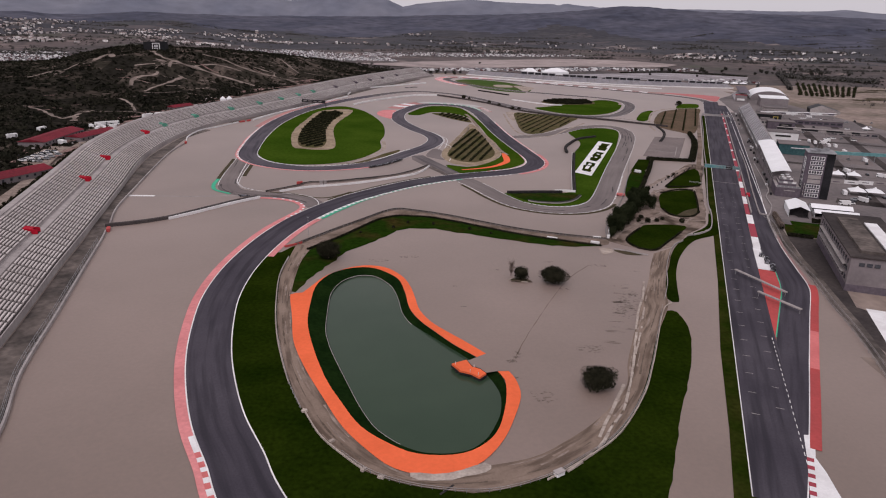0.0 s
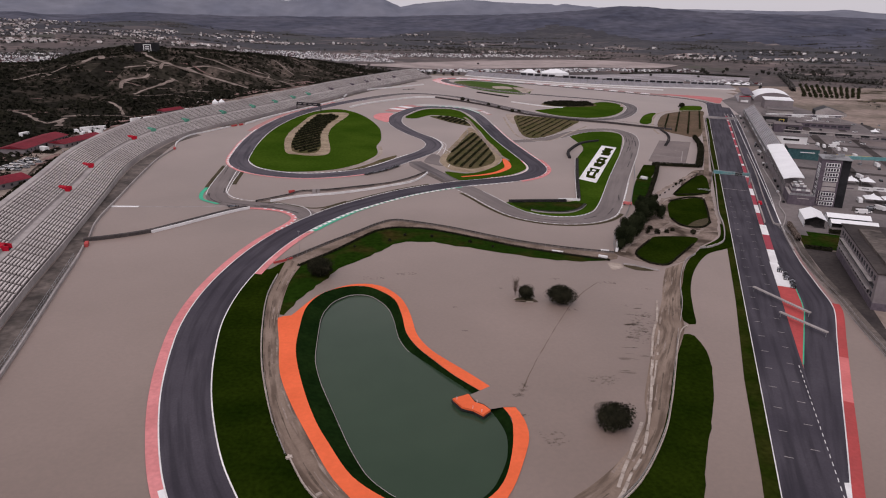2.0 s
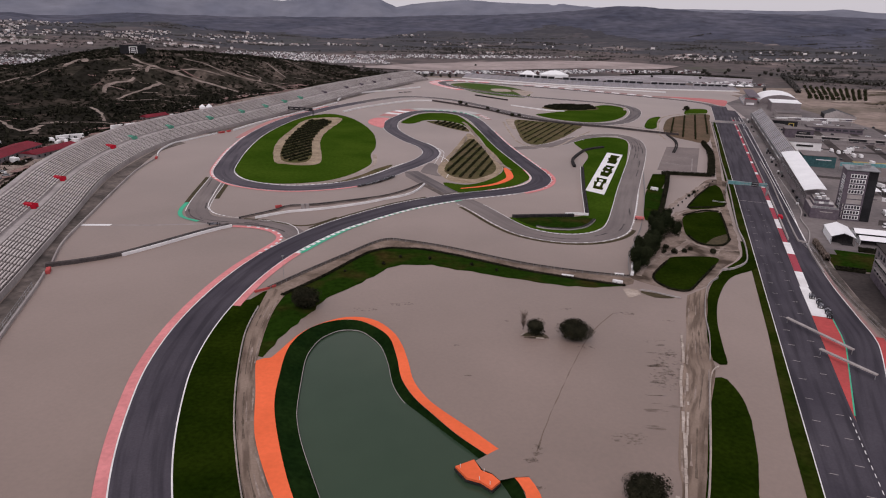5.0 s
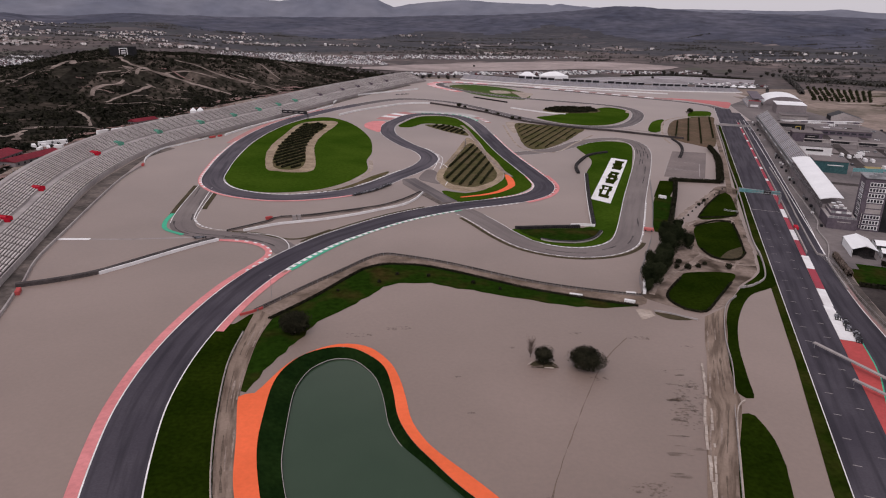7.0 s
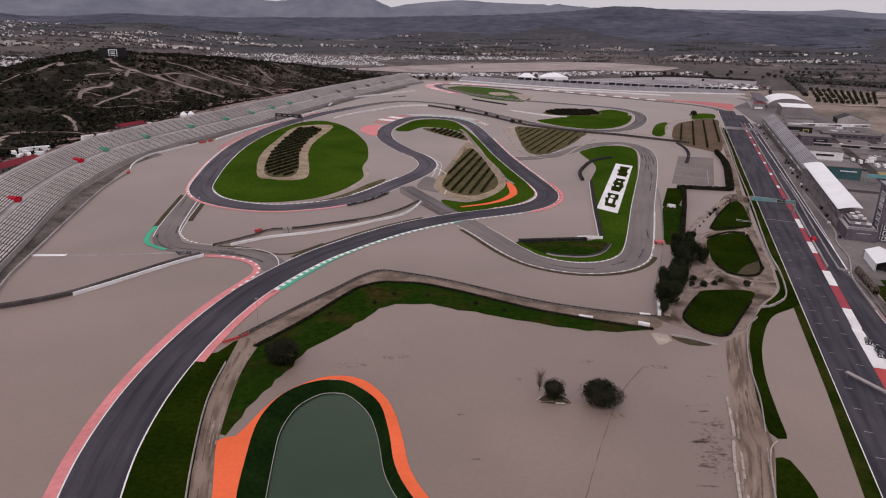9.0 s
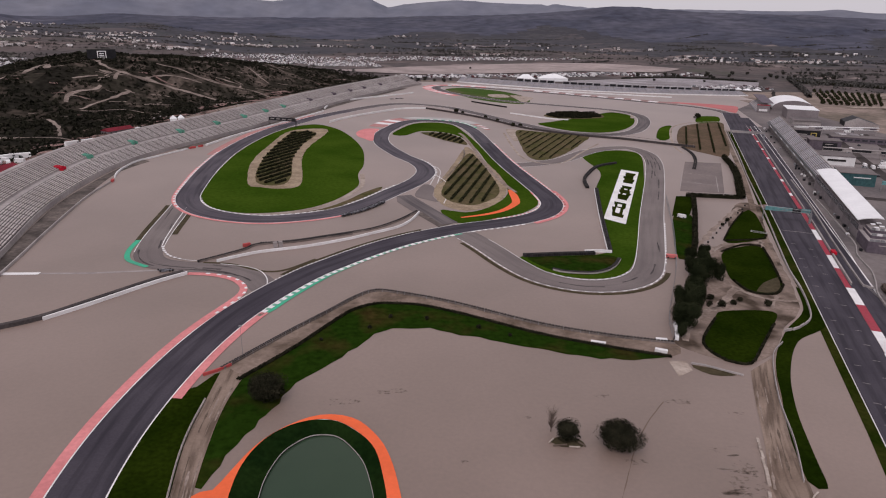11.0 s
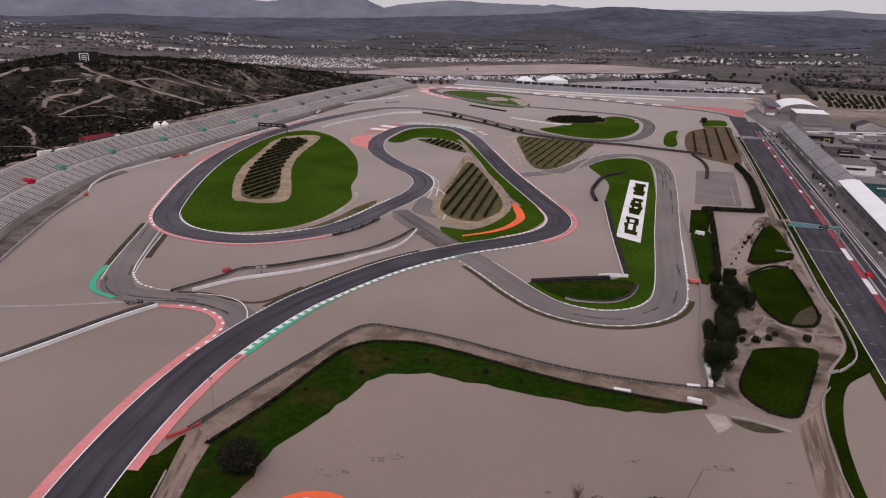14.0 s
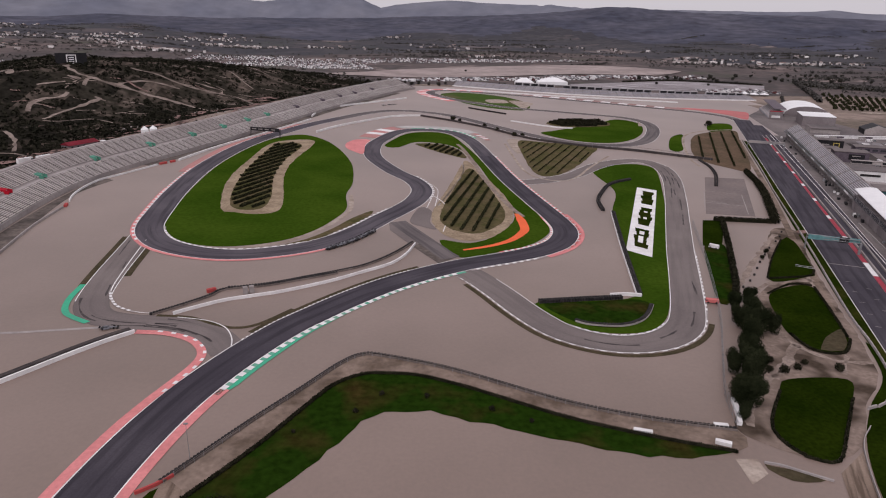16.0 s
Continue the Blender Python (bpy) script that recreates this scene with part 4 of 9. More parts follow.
kerb(cut(track_b, (-15, 744), (-35, 698)), HALF + 0.3, HALF + 15.0, M_PALEPINK, "broad faded-red run-off with white chevrons", True, M_WHITE, 16, 9)
kerb(cut(track_b, (-37, 447), (-138, 522)), -HALF - 2.0, -HALF - 0.3, M_KERBPINK, "faded-red kerb round the loop")
kerb(cut(track_b, (-119, 432), (-141, 578)), -HALF - 1.4, -HALF - 0.3, M_KERBPINK, "red and white kerb outside the loop", True, M_WHITE, 5, 2.5, layer=0.15)
kerb(cut(track_b, (-140, 560), (-104, 753)), -HALF - 5.5, -HALF - 0.4, M_PALEPINK, "faded-red painted run-off along the track")
kerb(cut(track_b, (-51, 430), (-128, 449)), HALF + 0.3, HALF + 1.0, M_CONC, "white dashed kerb inside the loop", True, M_WHITE, 4, 2)
kerb(cut(track_b, (-15, 491), (-41, 441)), HALF + 0.3, HALF + 1.2, M_CONC, "white dashed kerb at the bend", True, M_WHITE, 4, 2)
kerb(cut(track_b, (-15, 568), (-7, 510)), -HALF - 1.3, -HALF - 0.3, M_CONC, "pale kerb at the bend", True, M_WHITE, 4, 2)
kerb(cut(track_c, (42, 972), (74, 1067)), -HALF - 12.0, -HALF - 0.3, M_KERBPINK, "broad faded-red run-off at the far bend", True, M_WHITE, 14, 5)
kerb(cut(track_c, (120, 1048), (300, 948)), -HALF - 17.0, -HALF - 0.3, M_FADED, "broad worn run-off with white chevrons", True, M_WHITE, 22, 12, inset=(4, 2.0), layer=0.15)
area("red_runoff", [(298, 977), (325, 956), (344, 925), (350, 893), (358, 900), (380, 950), (372, 962), (348, 973)], 0.12, M_RUNRED, "large faded-red painted run-off at the last bend")
# painted strip between straight and pit lane: white and red by turns
strip_thing = tagged(new("kerb"), "red and white painted strip beside the pit lane", "kerb")
s0, k = 186.0, 0
while s0 < 690:
    ln = (18.0 if s0 < 330 else 7.0) if k % 2 == 0 else (24.0 if s0 < 330 else 34.0)
    pts = np.array([sn(s, edge_n(s) + 1.0) for s in (s0, s0 + ln / 2, s0 + ln - 0.1)])
    strip("painted_block", pts, -0.9, 2.2 if s0 < 245 else 1.3 if s0 < 400 else 0.8, 0.15, M_WHITE if k % 2 == 0 else M_STRIPRED, strip_thing)
    s0, k = s0 + ln, k + 1
area("painted_island", [tuple(sn(*q)) for q in ((86, 13.0), (140, 13.2), (156, 13.3), (156, 19.6), (140, 19.8), (132, 19.4))], 0.15, M_RED, "red painted island at the pit exit", curve=False)
area("painted_island", [tuple(sn(*q)) for q in ((156.2, 13.3), (186, 13.3), (186, 16.4), (172, 17.6), (156.2, 19.4))], 0.15, M_WHITE, "white painted island at the pit exit", curve=False)
strip("green_line", np.array([sn(s, n) for s, n in ((88, 13.3), (132, 19.6), (142, 20.0), (156, 19.8))]), -0.2, 0.2, 0.16, M_GREEN, label="green painted line at the pit exit", category="marking")
rk = cut(pit_line, tuple(sn(24, 12)), tuple(sn(146, 24.5)))
rs = np.array([(p - ORIGIN) @ DIR for p in rk])
rw = np.interp(rs, [0, 31, 75, 110, 140, 160], [2.6, 2.6, 3.7, 4.9, 5.5, 4.8])
rkb = tagged(new("kerb"), "long red painted kerb at the pit exit", "kerb")
strip("base", rk, rw, rw + 2.6, 0.13, M_PINK, rkb)
for lo, hi in ((24, 72), (96, 150)):
    q = (rs > lo) & (rs < hi)
    if q.sum() > 1:
        strip("painted_block", rk[q], rw[q], rw[q] + 2.6, 0.145, M_RED, rkb)
area("white_apex", [tuple(sn(*q)) for q in ((30, 13.7), (30.8, 16.3), (20.6, 15.0), (15.2, 16.5), (9.4, 17.5), (-8, 21), (-8, 10.5), (4.2, 11.6), (19, 13.0))], 0.14, M_WHITE, "white painted apex beside the pit exit", curve=False)
for k in range(8):
    s0 = 18.5 - k * 3.3
    strip("apex_block", np.array([sn(s0, 13.7 - 0.10 * (19 - s0)), sn(s0 + 1.6, 13.7 - 0.10 * (17.4 - s0))]), -0.75, 0.75, 0.16, M_STRIPRED, label="dark-red painted block of the kerb", category="kerb")
# orange stroke on the lawn, asphalt island
stroke = spline([(14, 429), (27, 436), (37, 445), (44, 457), (46, 465), (46, 480), (45, 489)], 2)
broad = np.interp(np.linspace(0, 1, len(stroke)), [0, 0.3, 0.6, 0.85, 1], [0.7, 1.5, 2.2, 2.3, 0.9])
strip("orange_stroke", stroke, -broad, broad, 0.12, M_ORANGE, label="bent orange painted strip on grass", category="marking")
area("asphalt_island", [(-10, 470), (-4, 462), (3, 458), (0, 470), (1, 490), (-5, 496)], 0.06, M_OLDROAD, "worn grey asphalt island between roads")
strip("road_11", np.array([(8, 418), (0, 435), (-9, 454), (-16, 469)], float), -4.3, 4.3, 0.097, M_MIDROAD, label="dark worn asphalt crossing between two tracks", category="road")
strip("white_line", spline([(6, 455), (9, 480), (8, 505), (2, 522)], 3), -0.25, 0.25, 0.08, M_LINE, label="white painted line at the junction", category="marking")
green_tip = spline([(-127, 380), (-125.5, 366), (-121, 355), (-111, 348)], 2)
kerb(green_tip, -2.1, 0.0, M_GREEN, "green painted kerb outside the old junction")
strip("pale_line", np.array([(-157, 338), (-128, 341), (-104, 346)], float), -0.7, 0.7, 0.05, M_CONC, label="pale concrete strip across the gravel", category="marking")
area("bare_earth", [(124, 341), (131, 340.5), (137.5, 350), (140, 357), (131, 350)], 0.075, M_VERGE, "bare brown earth at a lawn's corner", ragged=0.5)
foot = spline([(-183, 578), (-169, 616), (-153, 666), (-139, 718), (-116, 802), (-93, 880), (-40, 1030)], 5)
strip("road_10", foot, 2.0, 10.0, 0.07, M_SERVICE, label="worn grey road along the grandstand", category="road")

strip("white_line", spline([(-84, 354.5), (-74, 352.5), (-67, 348), (-63, 341), (-61.5, 335)], 2), -0.2, 0.2, 0.11, M_LINE, label="curved white line at the junction's exit", category="marking")
strip("verge", spline([(-91, 355.5), (-80, 354.6), (-71, 350), (-64, 347.6), (-57, 350.5), (-48, 363)], 2), -0.8, 0.8, 0.075, M_VERGE, label="thin dark soil verge beside a junction", category="verge")
strip("edge_line", spline([(-123, 432), (-118.5, 400), (-114, 375), (-108, 364), (-99, 358), (-91, 357)], 2), -0.2, 0.2, 0.1, M_LINE, lk)
kerb(spline([(-114, 375), (-110.5, 368), (-106, 362), (-99, 358)], 1.5), -0.2, 0.7, M_CONC, "short white-blocked kerb inside the junction", True, M_WHITE, 2.6, 1.4)
strip("sandy_edge", spline([(-80, 425.5), (-64, 434), (-52.5, 451), (-45, 470), (-41, 490), (-43.5, 518)], 3), -1.3, 1.3, 0.07, M_PATH, label="pale sandy edge of a lawn", category="path")
area("rough_patch", [(40, 373), (58, 375.5), (76, 378.5), (79, 372), (73, 362), (64, 354.5), (54, 354.5), (46, 360)], 0.065, M_ROUGH, "dark rough grass before a tyre bank", ragged=0.3)
# skid marks on the old roads
rnd = random.Random(37)
for ln, lo, hi, count in ((link, 4, 44, 12), (hair, 20, 120, 14)):
    for k in range(count):
        i = rnd.randrange(lo, min(hi, len(ln) - 12))
        off, seg = rnd.uniform(-4.2, 4.2), ln[i:i + rnd.randrange(4, 12)]
        if len(seg) > 3:
            ww = np.array([rnd.uniform(0.08, 0.5) for _ in seg])
            o = off + np.linspace(0, rnd.uniform(-1.2, 1.2), len(seg))
            strip("skid_mark", seg, o - ww, o + ww, 0.118, M_SKID, label="dark rubber skid mark on asphalt", category="skid mark")
# wheel ruts in the dirt path round the lake
pin, pout = spline(PATH_IN, 3), spline(PATH_OUT, 3)
pin, pout = by_length(pin, 160), by_length(pout, 160)
for k, f_ in enumerate((0.12, 0.3, 0.44, 0.62, 0.8, 0.93)):
    mid = pin * (1 - f_) + pout * f_
    for j in range(3, 150, 13):
        seg = mid[j + (k * 5) % 7:j + 8 + (k * 3) % 6]
        if len(seg) > 2:
            ww = np.array([abs(noise.noise(Vector((p[0] * 0.3, p[1] * 0.3, k * 3.0)))) * 0.6 + 0.05 for p in seg])
            strip("wheel_rut", seg, -ww, ww, 0.105 + 0.002 * k, (M_DIRT, M_TRODDEN, M_DIRT, M_RUT, M_PATH, M_TRODDEN)[k], label="worn wheel rut along the dirt path", category="rut")
# pale trodden paths between the garden lawns
for pts, w in (([(128, 394), (121, 378), (116, 358), (117, 344), (124, 334), (136, 332)], 1.3), ([(127, 392), (140, 400.5), (156, 402.5)], 1.2), ([(112, 382), (126, 402), (150, 437), (171, 466)], 1.4),
               ([(117, 344), (108, 332), (99, 322)], 1.5), ([(80, 297), (84, 305), (96, 320), (106, 328)], 1.2), ([(122, 325), (134, 345), (146, 378), (156, 408)], 0.7)):
    ln = spline(pts, 1.5)
    lo, hi = (np.array([w * (0.8 + 0.9 * noise.noise(Vector((p[0] * 0.25, p[1] * 0.25, q)))) for p in ln]) for q in (1.5, 6.5))
    strip("garden_path", ln, -lo, hi, 0.058, M_DIRT, label="pale trodden path between garden lawns", category="path")
strip("dirt_6", spline([(147, 372), (165, 424), (186, 480), (214, 556), (243, 640), (282, 752)], 6), -3.0, 0.2, 0.045, M_TRODDEN, label="narrow brown track beside the straight's verge", category="path")
area("pale_slab", [(-159, 336.6), (-146, 338.2), (-146, 340.4), (-159, 339.2)], 0.055, M_WHITE, "pale concrete slab on the gravel", curve=False)
strip("dirt_7", spline([(24, 684), (27, 668), (31.3, 625), (36, 560), (43, 506), (48, 484)], 4), -1.4, 1.4, 0.096, M_DIRT, label="brown dirt track beside an orchard", category="path")
for pts in ([(1, 543), (1.6, 520), (-1.5, 495)], [(-0.3, 552), (5.2, 534.6), (3.1, 500)]):
    strip("white_line", spline(pts, 3), -0.2, 0.2, 0.085, M_LINE, label="white painted line at the bend", category="marking")
strip("pale_path", spline([(24, 617), (23, 585), (14, 539), (4.5, 500)], 4), -0.5, 0.5, 0.07, M_CONC, label="narrow pale path between orchard and bend", category="path")
area("red_earth", [(183, 466), (190, 470), (193, 474), (186, 473)], 0.075, M_RUBBLE, "small patch of reddish earth by a gantry", ragged=0.4)


# ---- the long curved grandstand ----
front = spline(STAND_FRONT, 6)
front, fdir, farc = evenly(front, 3.5)
fout = np.stack([-fdir[:, 1], fdir[:, 0]], 1)
for _ in range(6):
    fout = np.vstack([fout[:1], (fout[:-2] + 2 * fout[1:-1] + fout[2:]) / 4, fout[-1:]])
    fout /= np.hypot(*fout.T)[:, None]
LOW, UP, PITCH = 10, 11, 1.05
ROW_D = [1.6 + k * PITCH for k in range(LOW)] + [15.6 + k * PITCH for k in range(UP)]
ROW_Z = [2.2 + k * 0.42 for k in range(LOW)] + [7.3 + k * 0.46 for k in range(UP)]


def stand_point(i, d, z):
    p = front[i] + fout[i] * d
    return (p[0], p[1], SLOPE * front[i][0] + z)


def stepped(line, at_, half, name, material, parent):
    """A flight of steps in one piece: a folded line carried sideways by half to both sides."""
    g = Geo()
    for d, z in line:
        c = at_(d, z)
        g.v += [tuple(c - half), tuple(c + half)]
    g.f = [(2 * k, 2 * k + 1, 2 * k + 3, 2 * k + 2) for k in range(len(line) - 1)]
    g.m = [0] * len(g.f)
    return g.ob(name, material, parent)


def grandstand():
    st = empty("grandstand", -150, 300, "long curved concrete grandstand with pale benches and painted stair boxes", "grandstand", z=0)
    st.matrix_world = pose(0, 0, 0)
    n = len(front)
    prof = [(0, -0.5), (0, 2.6), (0.35, 2.6), (0.35, 1.7), (1.0, 1.75)]
    for d, z in zip(ROW_D[:LOW], ROW_Z[:LOW]):
        prof += [(d - 0.3, z - 0.42), (d - 0.3, z), (d + 0.75, z)]
    prof += [(12.3, 6.3), (15.0, 6.4)]
    for d, z in zip(ROW_D[LOW:], ROW_Z[LOW:]):
        prof += [(d - 0.3, z - 0.46), (d - 0.3, z), (d + 0.75, z)]
    prof += [(27.6, 12.2), (27.6, 12.5), (30.6, 12.5), (30.6, 6.0), (31.0, 2.0)]
    g = Geo()
    k = len(prof)
    g.v = [stand_point(i, d, z) for i in range(n) for d, z in prof]
    for i in range(n - 1):
        for j in range(k - 1):
            a = i * k + j
            g.f.append((a, a + k, a + k + 1, a + 1))
            d = (prof[j][0] + prof[j + 1][0]) / 2
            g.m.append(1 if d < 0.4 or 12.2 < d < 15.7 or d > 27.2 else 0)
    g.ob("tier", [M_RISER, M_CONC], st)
    # benches, cut by the stairways; those by the first bends are parts of their own
    rest = Geo()
    near = 0
    for r, (d, z) in enumerate(zip(ROW_D, ROW_Z)):
        for i in range(0, n - 2, 2):
            q = []
            for ii, f_ in ((i, 0.16), (i + 2, -0.16)):
                j = min(ii, n - 1)
                p = np.array(stand_point(j, d - 0.12, z))
                t = np.array([*fdir[j], 0]) * f_ * 4.5
                w = np.array([*fout[j], 0])
                q += [p + t + w * 0.0, p + t + w * 0.58]
            vs = [tuple(v + np.array([0, 0, h])) for h in (0.06, 0.42) for v in (q[0], q[2], q[3], q[1])]
            fs = [(4, 5, 6, 7), (0, 1, 5, 4), (1, 2, 6, 5), (2, 3, 7, 6), (3, 0, 4, 7)]
            if near < 300 and 195 < front[i][1] < 318:
                g = Geo()
                g.add(vs, fs)
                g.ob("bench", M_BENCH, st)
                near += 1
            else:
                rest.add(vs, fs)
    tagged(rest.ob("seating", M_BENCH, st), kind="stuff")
    # stair boxes on the middle walkway
    walk_y = (front + fout * 14.4)[:, 1]
    marks = [farc[int(np.argmin(abs(walk_y - q)))] for q in (165, 210, 258, 341, 392, 478, 511, 557, 608, 650, 689, 725, 761, 817, 874, 915, 952, 999)]
    for m_i, s in enumerate(marks):
        i = int(np.argmin(abs(farc - s)))
        y = front[i][1]
        mt = M_REDBOX if y < 500 else (M_GREENBOX if y < 800 else M_PANEL)
        t, w = np.array([*fdir[i], 0]), np.array([*fout[i], 0])
        c = np.array(stand_point(i, 14.4, 6.3))
        g = Geo()
        for sgn in (-1, 1):
            a = c + t * sgn * 1.7
            vs = [tuple(a + w * u + t * v + np.array([0, 0, h])) for h_i, h in ((0, 0.0), (1, 1.8)) for u, v in ((-1.4, -0.12), (3.6, -0.12), (3.6, 0.12), (-1.4, 0.12))]
            vs[5] = tuple(np.array(vs[5]) + [0, 0, 0.9])
            vs[6] = tuple(np.array(vs[6]) + [0, 0, 0.9])
            g.add(vs, [(4, 5, 6, 7), (0, 1, 5, 4), (1, 2, 6, 5), (2, 3, 7, 6), (3, 0, 4, 7)])
        vs = [tuple(c + w * u + t * v + np.array([0, 0, h])) for u, v, h in ((0.6, -1.85, 2.0), (0.6, 1.85, 2.0), (3.7, 1.85, 2.75), (3.7, -1.85, 2.75), (0.6, -1.85, 1.8), (0.6, 1.85, 1.8), (3.7, 1.85, 2.55), (3.7, -1.85, 2.55))]
        g.add(vs, [(0, 1, 2, 3), (7, 6, 5, 4), (0, 3, 7, 4), (1, 0, 4, 5), (2, 1, 5, 6), (3, 2, 6, 7)])
        g.add([tuple(c + w * u + t * v + np.array([0, 0, h])) for u, v, h in ((3.6, -1.8, 0.2), (3.6, 1.8, 0.2), (3.6, 1.8, 2.6), (3.6, -1.8, 2.6))], [(0, 1, 2, 3)])
        box = g.ob("stair_box", mt, st, "red-painted stair box" if y < 500 else "green-painted stair box" if y < 800 else "grey stair box")
        # Flat dark sheet: the stairwell's shade is put into its colour.
        g = Geo()
        g.add([tuple(c + w * u + t * v + np.array([0, 0, 0.12])) for u, v in ((-1.3, -1.55), (-1.3, 1.55), (3.5, 1.55), (3.5, -1.55))], [(0, 1, 2, 3)])
        g.ob("opening_shade", M_DARK, box)
    # one stepped stairway in the upper tier above each box
    for s in marks:
        i = int(np.argmin(abs(farc - s)))
        t = np.array([*fdir[i], 0])
        rows = list(zip(ROW_D, ROW_Z))[LOW + 4:]
        line = [q for d, z in rows for q in ((d - 0.3, z - 0.02), (d - 0.3, z + 0.46), (d + 0.3, z + 0.46), (d + 0.3, z + 0.02))]
        stepped(line, lambda d, z: np.array(stand_point(i, d, z)), t * 0.8, "stairway", M_CONC, st)


M_REDBOX = mat("red_box_paint", (0.46, 0.012, 0.03), (0.36, 0.012, 0.025), 0.3, 1.0, 0.6)
M_GREENBOX = mat("green_box_paint", (0.10, 0.30, 0.22), (0.08, 0.24, 0.18), 0.3, 1.0, 0.6)
grandstand()
# service road at its foot
band("service_road", spline([(-92, 110), (-100, 135), (-110, 160), (-119.5, 195), (-130, 233), (-140, 269), (-147, 290), (-154, 314), (-170, 397), (-178, 440), (-186, 499), (-180, 535)], 4),
     spline([(-108, 110), (-113, 135), (-120, 160), (-128.5, 195), (-138.5, 233), (-147, 269), (-153, 290), (-159, 314), (-179, 397), (-187, 440), (-190.5, 499), (-188, 540)], 4), 0.06, M_SERVICE,
     "worn service road at the foot of the grandstand", "road")


# ---- walls, barriers and fences ----
def wall(name, pts, h, w, material, label, category="barrier", step=3.0, parent=None):
    """A solid wall of height h and thickness w along a line."""
    line = spline(pts, step)
    g = Geo()
    g.sweep(line, [(-w / 2, -0.3), (-w / 2, h), (w / 2, h), (w / 2, -0.3)])
    for i in (0, len(line) - 1):
        o = i * 4
        g.f.append((o, o + 1, o + 2, o + 3) if i else (o + 3, o + 2, o + 1, o))
        g.m.append(0)
    ob = g.ob(name, material, parent)
    if not parent:
        tagged(ob, label, category)
    return ob


M_BELT = mat("rubber_belt", (0.050, 0.043, 0.043), (0.078, 0.066, 0.065), 0.2, 1.2, 0.9, 0.0, fine_amt=0.3)


def tyre_wall(pts, label, h=1.5, w=1.4, face=None, belt=None):
    """A bank of stacked tyres, with a lighter strapped face where there is one."""
    t = tagged(new("tyre_barrier"), label, "tyre barrier")
    line = spline(pts, 1.6)
    p, d, s = evenly(line, 1.05)
    lev = max(2, int(h / 0.5))
    key = "tyre_pile_%d" % lev
    me = bpy.data.meshes.get(key)
    if me is None:
        g = Geo()
        rings = [(0.40, -0.05)] + [q for k in range(lev) for q in ((0.52, k * 0.45 + 0.06), (0.52, k * 0.45 + 0.30), (0.40, k * 0.45 + 0.40))]
        g.v = [(math.cos(i * 0.8976) * r, math.sin(i * 0.8976) * r, z) for r, z in rings for i in range(7)]
        g.f = [(a * 7 + i, a * 7 + (i + 1) % 7, a * 7 + 7 + (i + 1) % 7, a * 7 + 7 + i) for a in range(len(rings) - 1) for i in range(7)] + [tuple(range(len(g.v) - 7, len(g.v)))]
        g.m = [0] * len(g.f)
        o = g.ob("tyre_column", M_DARK)
        me = o.data
        me.name = key
        bpy.data.objects.remove(o)
    left = 0
    for q, u in zip(p, d):
        nr = np.array([u[1], -u[0]])
        for off in ((-w / 4, w / 4) if w > 0.9 else (0.0,)):
            if left < 300:
                x, y = q + nr * off
                o = new("tyre_column", me)
                o.parent, o.location = t, (x, y, hz(x, y))
                left += 1
    if face is not None:
        fl = line + normals(line) * (w / 2 + 0.25) * face
        g = Geo()
        top = h * (0.55 if belt else 0.9)
        g.sweep(fl, [(-0.08, 0), (-0.08, top), (0.08, top), (0.08, 0)])
        g.ob("conveyor_belt", belt or M_WHITE, t)
    return t


def fence(pts, label, h=2.6, every=3.0, mesh_mat=None, rails=(0.1, 0.55, 1.0), cat="fence"):
    """Posts with rails between; each post a part."""
    fc = tagged(new("fence"), label, cat)
    line = spline(pts, 2.5)
    p, d, s = evenly(line, every)
    g = Geo()
    g.tube((0, 0, -0.3), (0, 0, h), 0.07, 0.06, 5)
    first = g.ob("post", M_STEEL, fc)
    first.location = (*p[0], hz(*p[0]))
    for q in p[1:300]:
        o = new("post", first.data)
        o.parent, o.location = fc, (*q, hz(*q))
    for r in rails:
        g = Geo()
        g.sweep(line, [(-0.035, h * r - 0.05), (-0.035, h * r + 0.05), (0.035, h * r + 0.05), (0.035, h * r - 0.05), (-0.035, h * r - 0.05)])
        g.ob("rail", M_STEEL if mesh_mat is None else mesh_mat, fc)
    return fc


wall("barrier_wall", [(-92, 108), (-100, 135), (-110, 160), (-119.5, 195), (-130, 233), (-139, 266), (-143, 279)], 1.0, 0.6, M_CONC, "pale concrete barrier along the service road")
wall("barrier_wall", [(-146, 290), (-154, 314), (-162, 355), (-170, 397), (-178, 445), (-180, 477)], 1.0, 0.5, M_CONC, "pale concrete barrier below the grandstand")
wall("barrier_wall", [(-182.3, 488), (-186, 500), (-187.8, 516), (-187, 534), (-181, 549), (-170.5, 577)], 1.0, 0.5, M_WHITE, "pale curved concrete barrier below the grandstand")
wall("marker_box", [(-179.6, 478), (-180.6, 482)], 1.2, 1.3, M_RED, "small red barrier block at a gap", step=2)
wall("marker_box", [(-169.7, 579), (-167, 583.5)], 1.2, 1.3, M_RED, "small red barrier block at a gap", step=2)
wall("marker_box", [(-165.5, 586), (-163.7, 589.3)], 1.2, 1.3, M_RED, "small red barrier block by a white wall", step=2)
fence([(156.8, 419.3), (160, 417.6), (163.7, 416.4)], "low white railing on a garden lawn", 0.9, 1.2, M_WHITE, rails=(0.3, 0.95))
fence([(-93, 108), (-101, 135), (-111, 160), (-120.5, 195), (-131, 233), (-140, 266)], "thin wire safety fence by the service road", 2.2, 4.0)
wall("marker_box", [(-142, 279), (-143.5, 283)], 1.3, 1.4, M_RED, "small red barrier block at a gap", step=2)
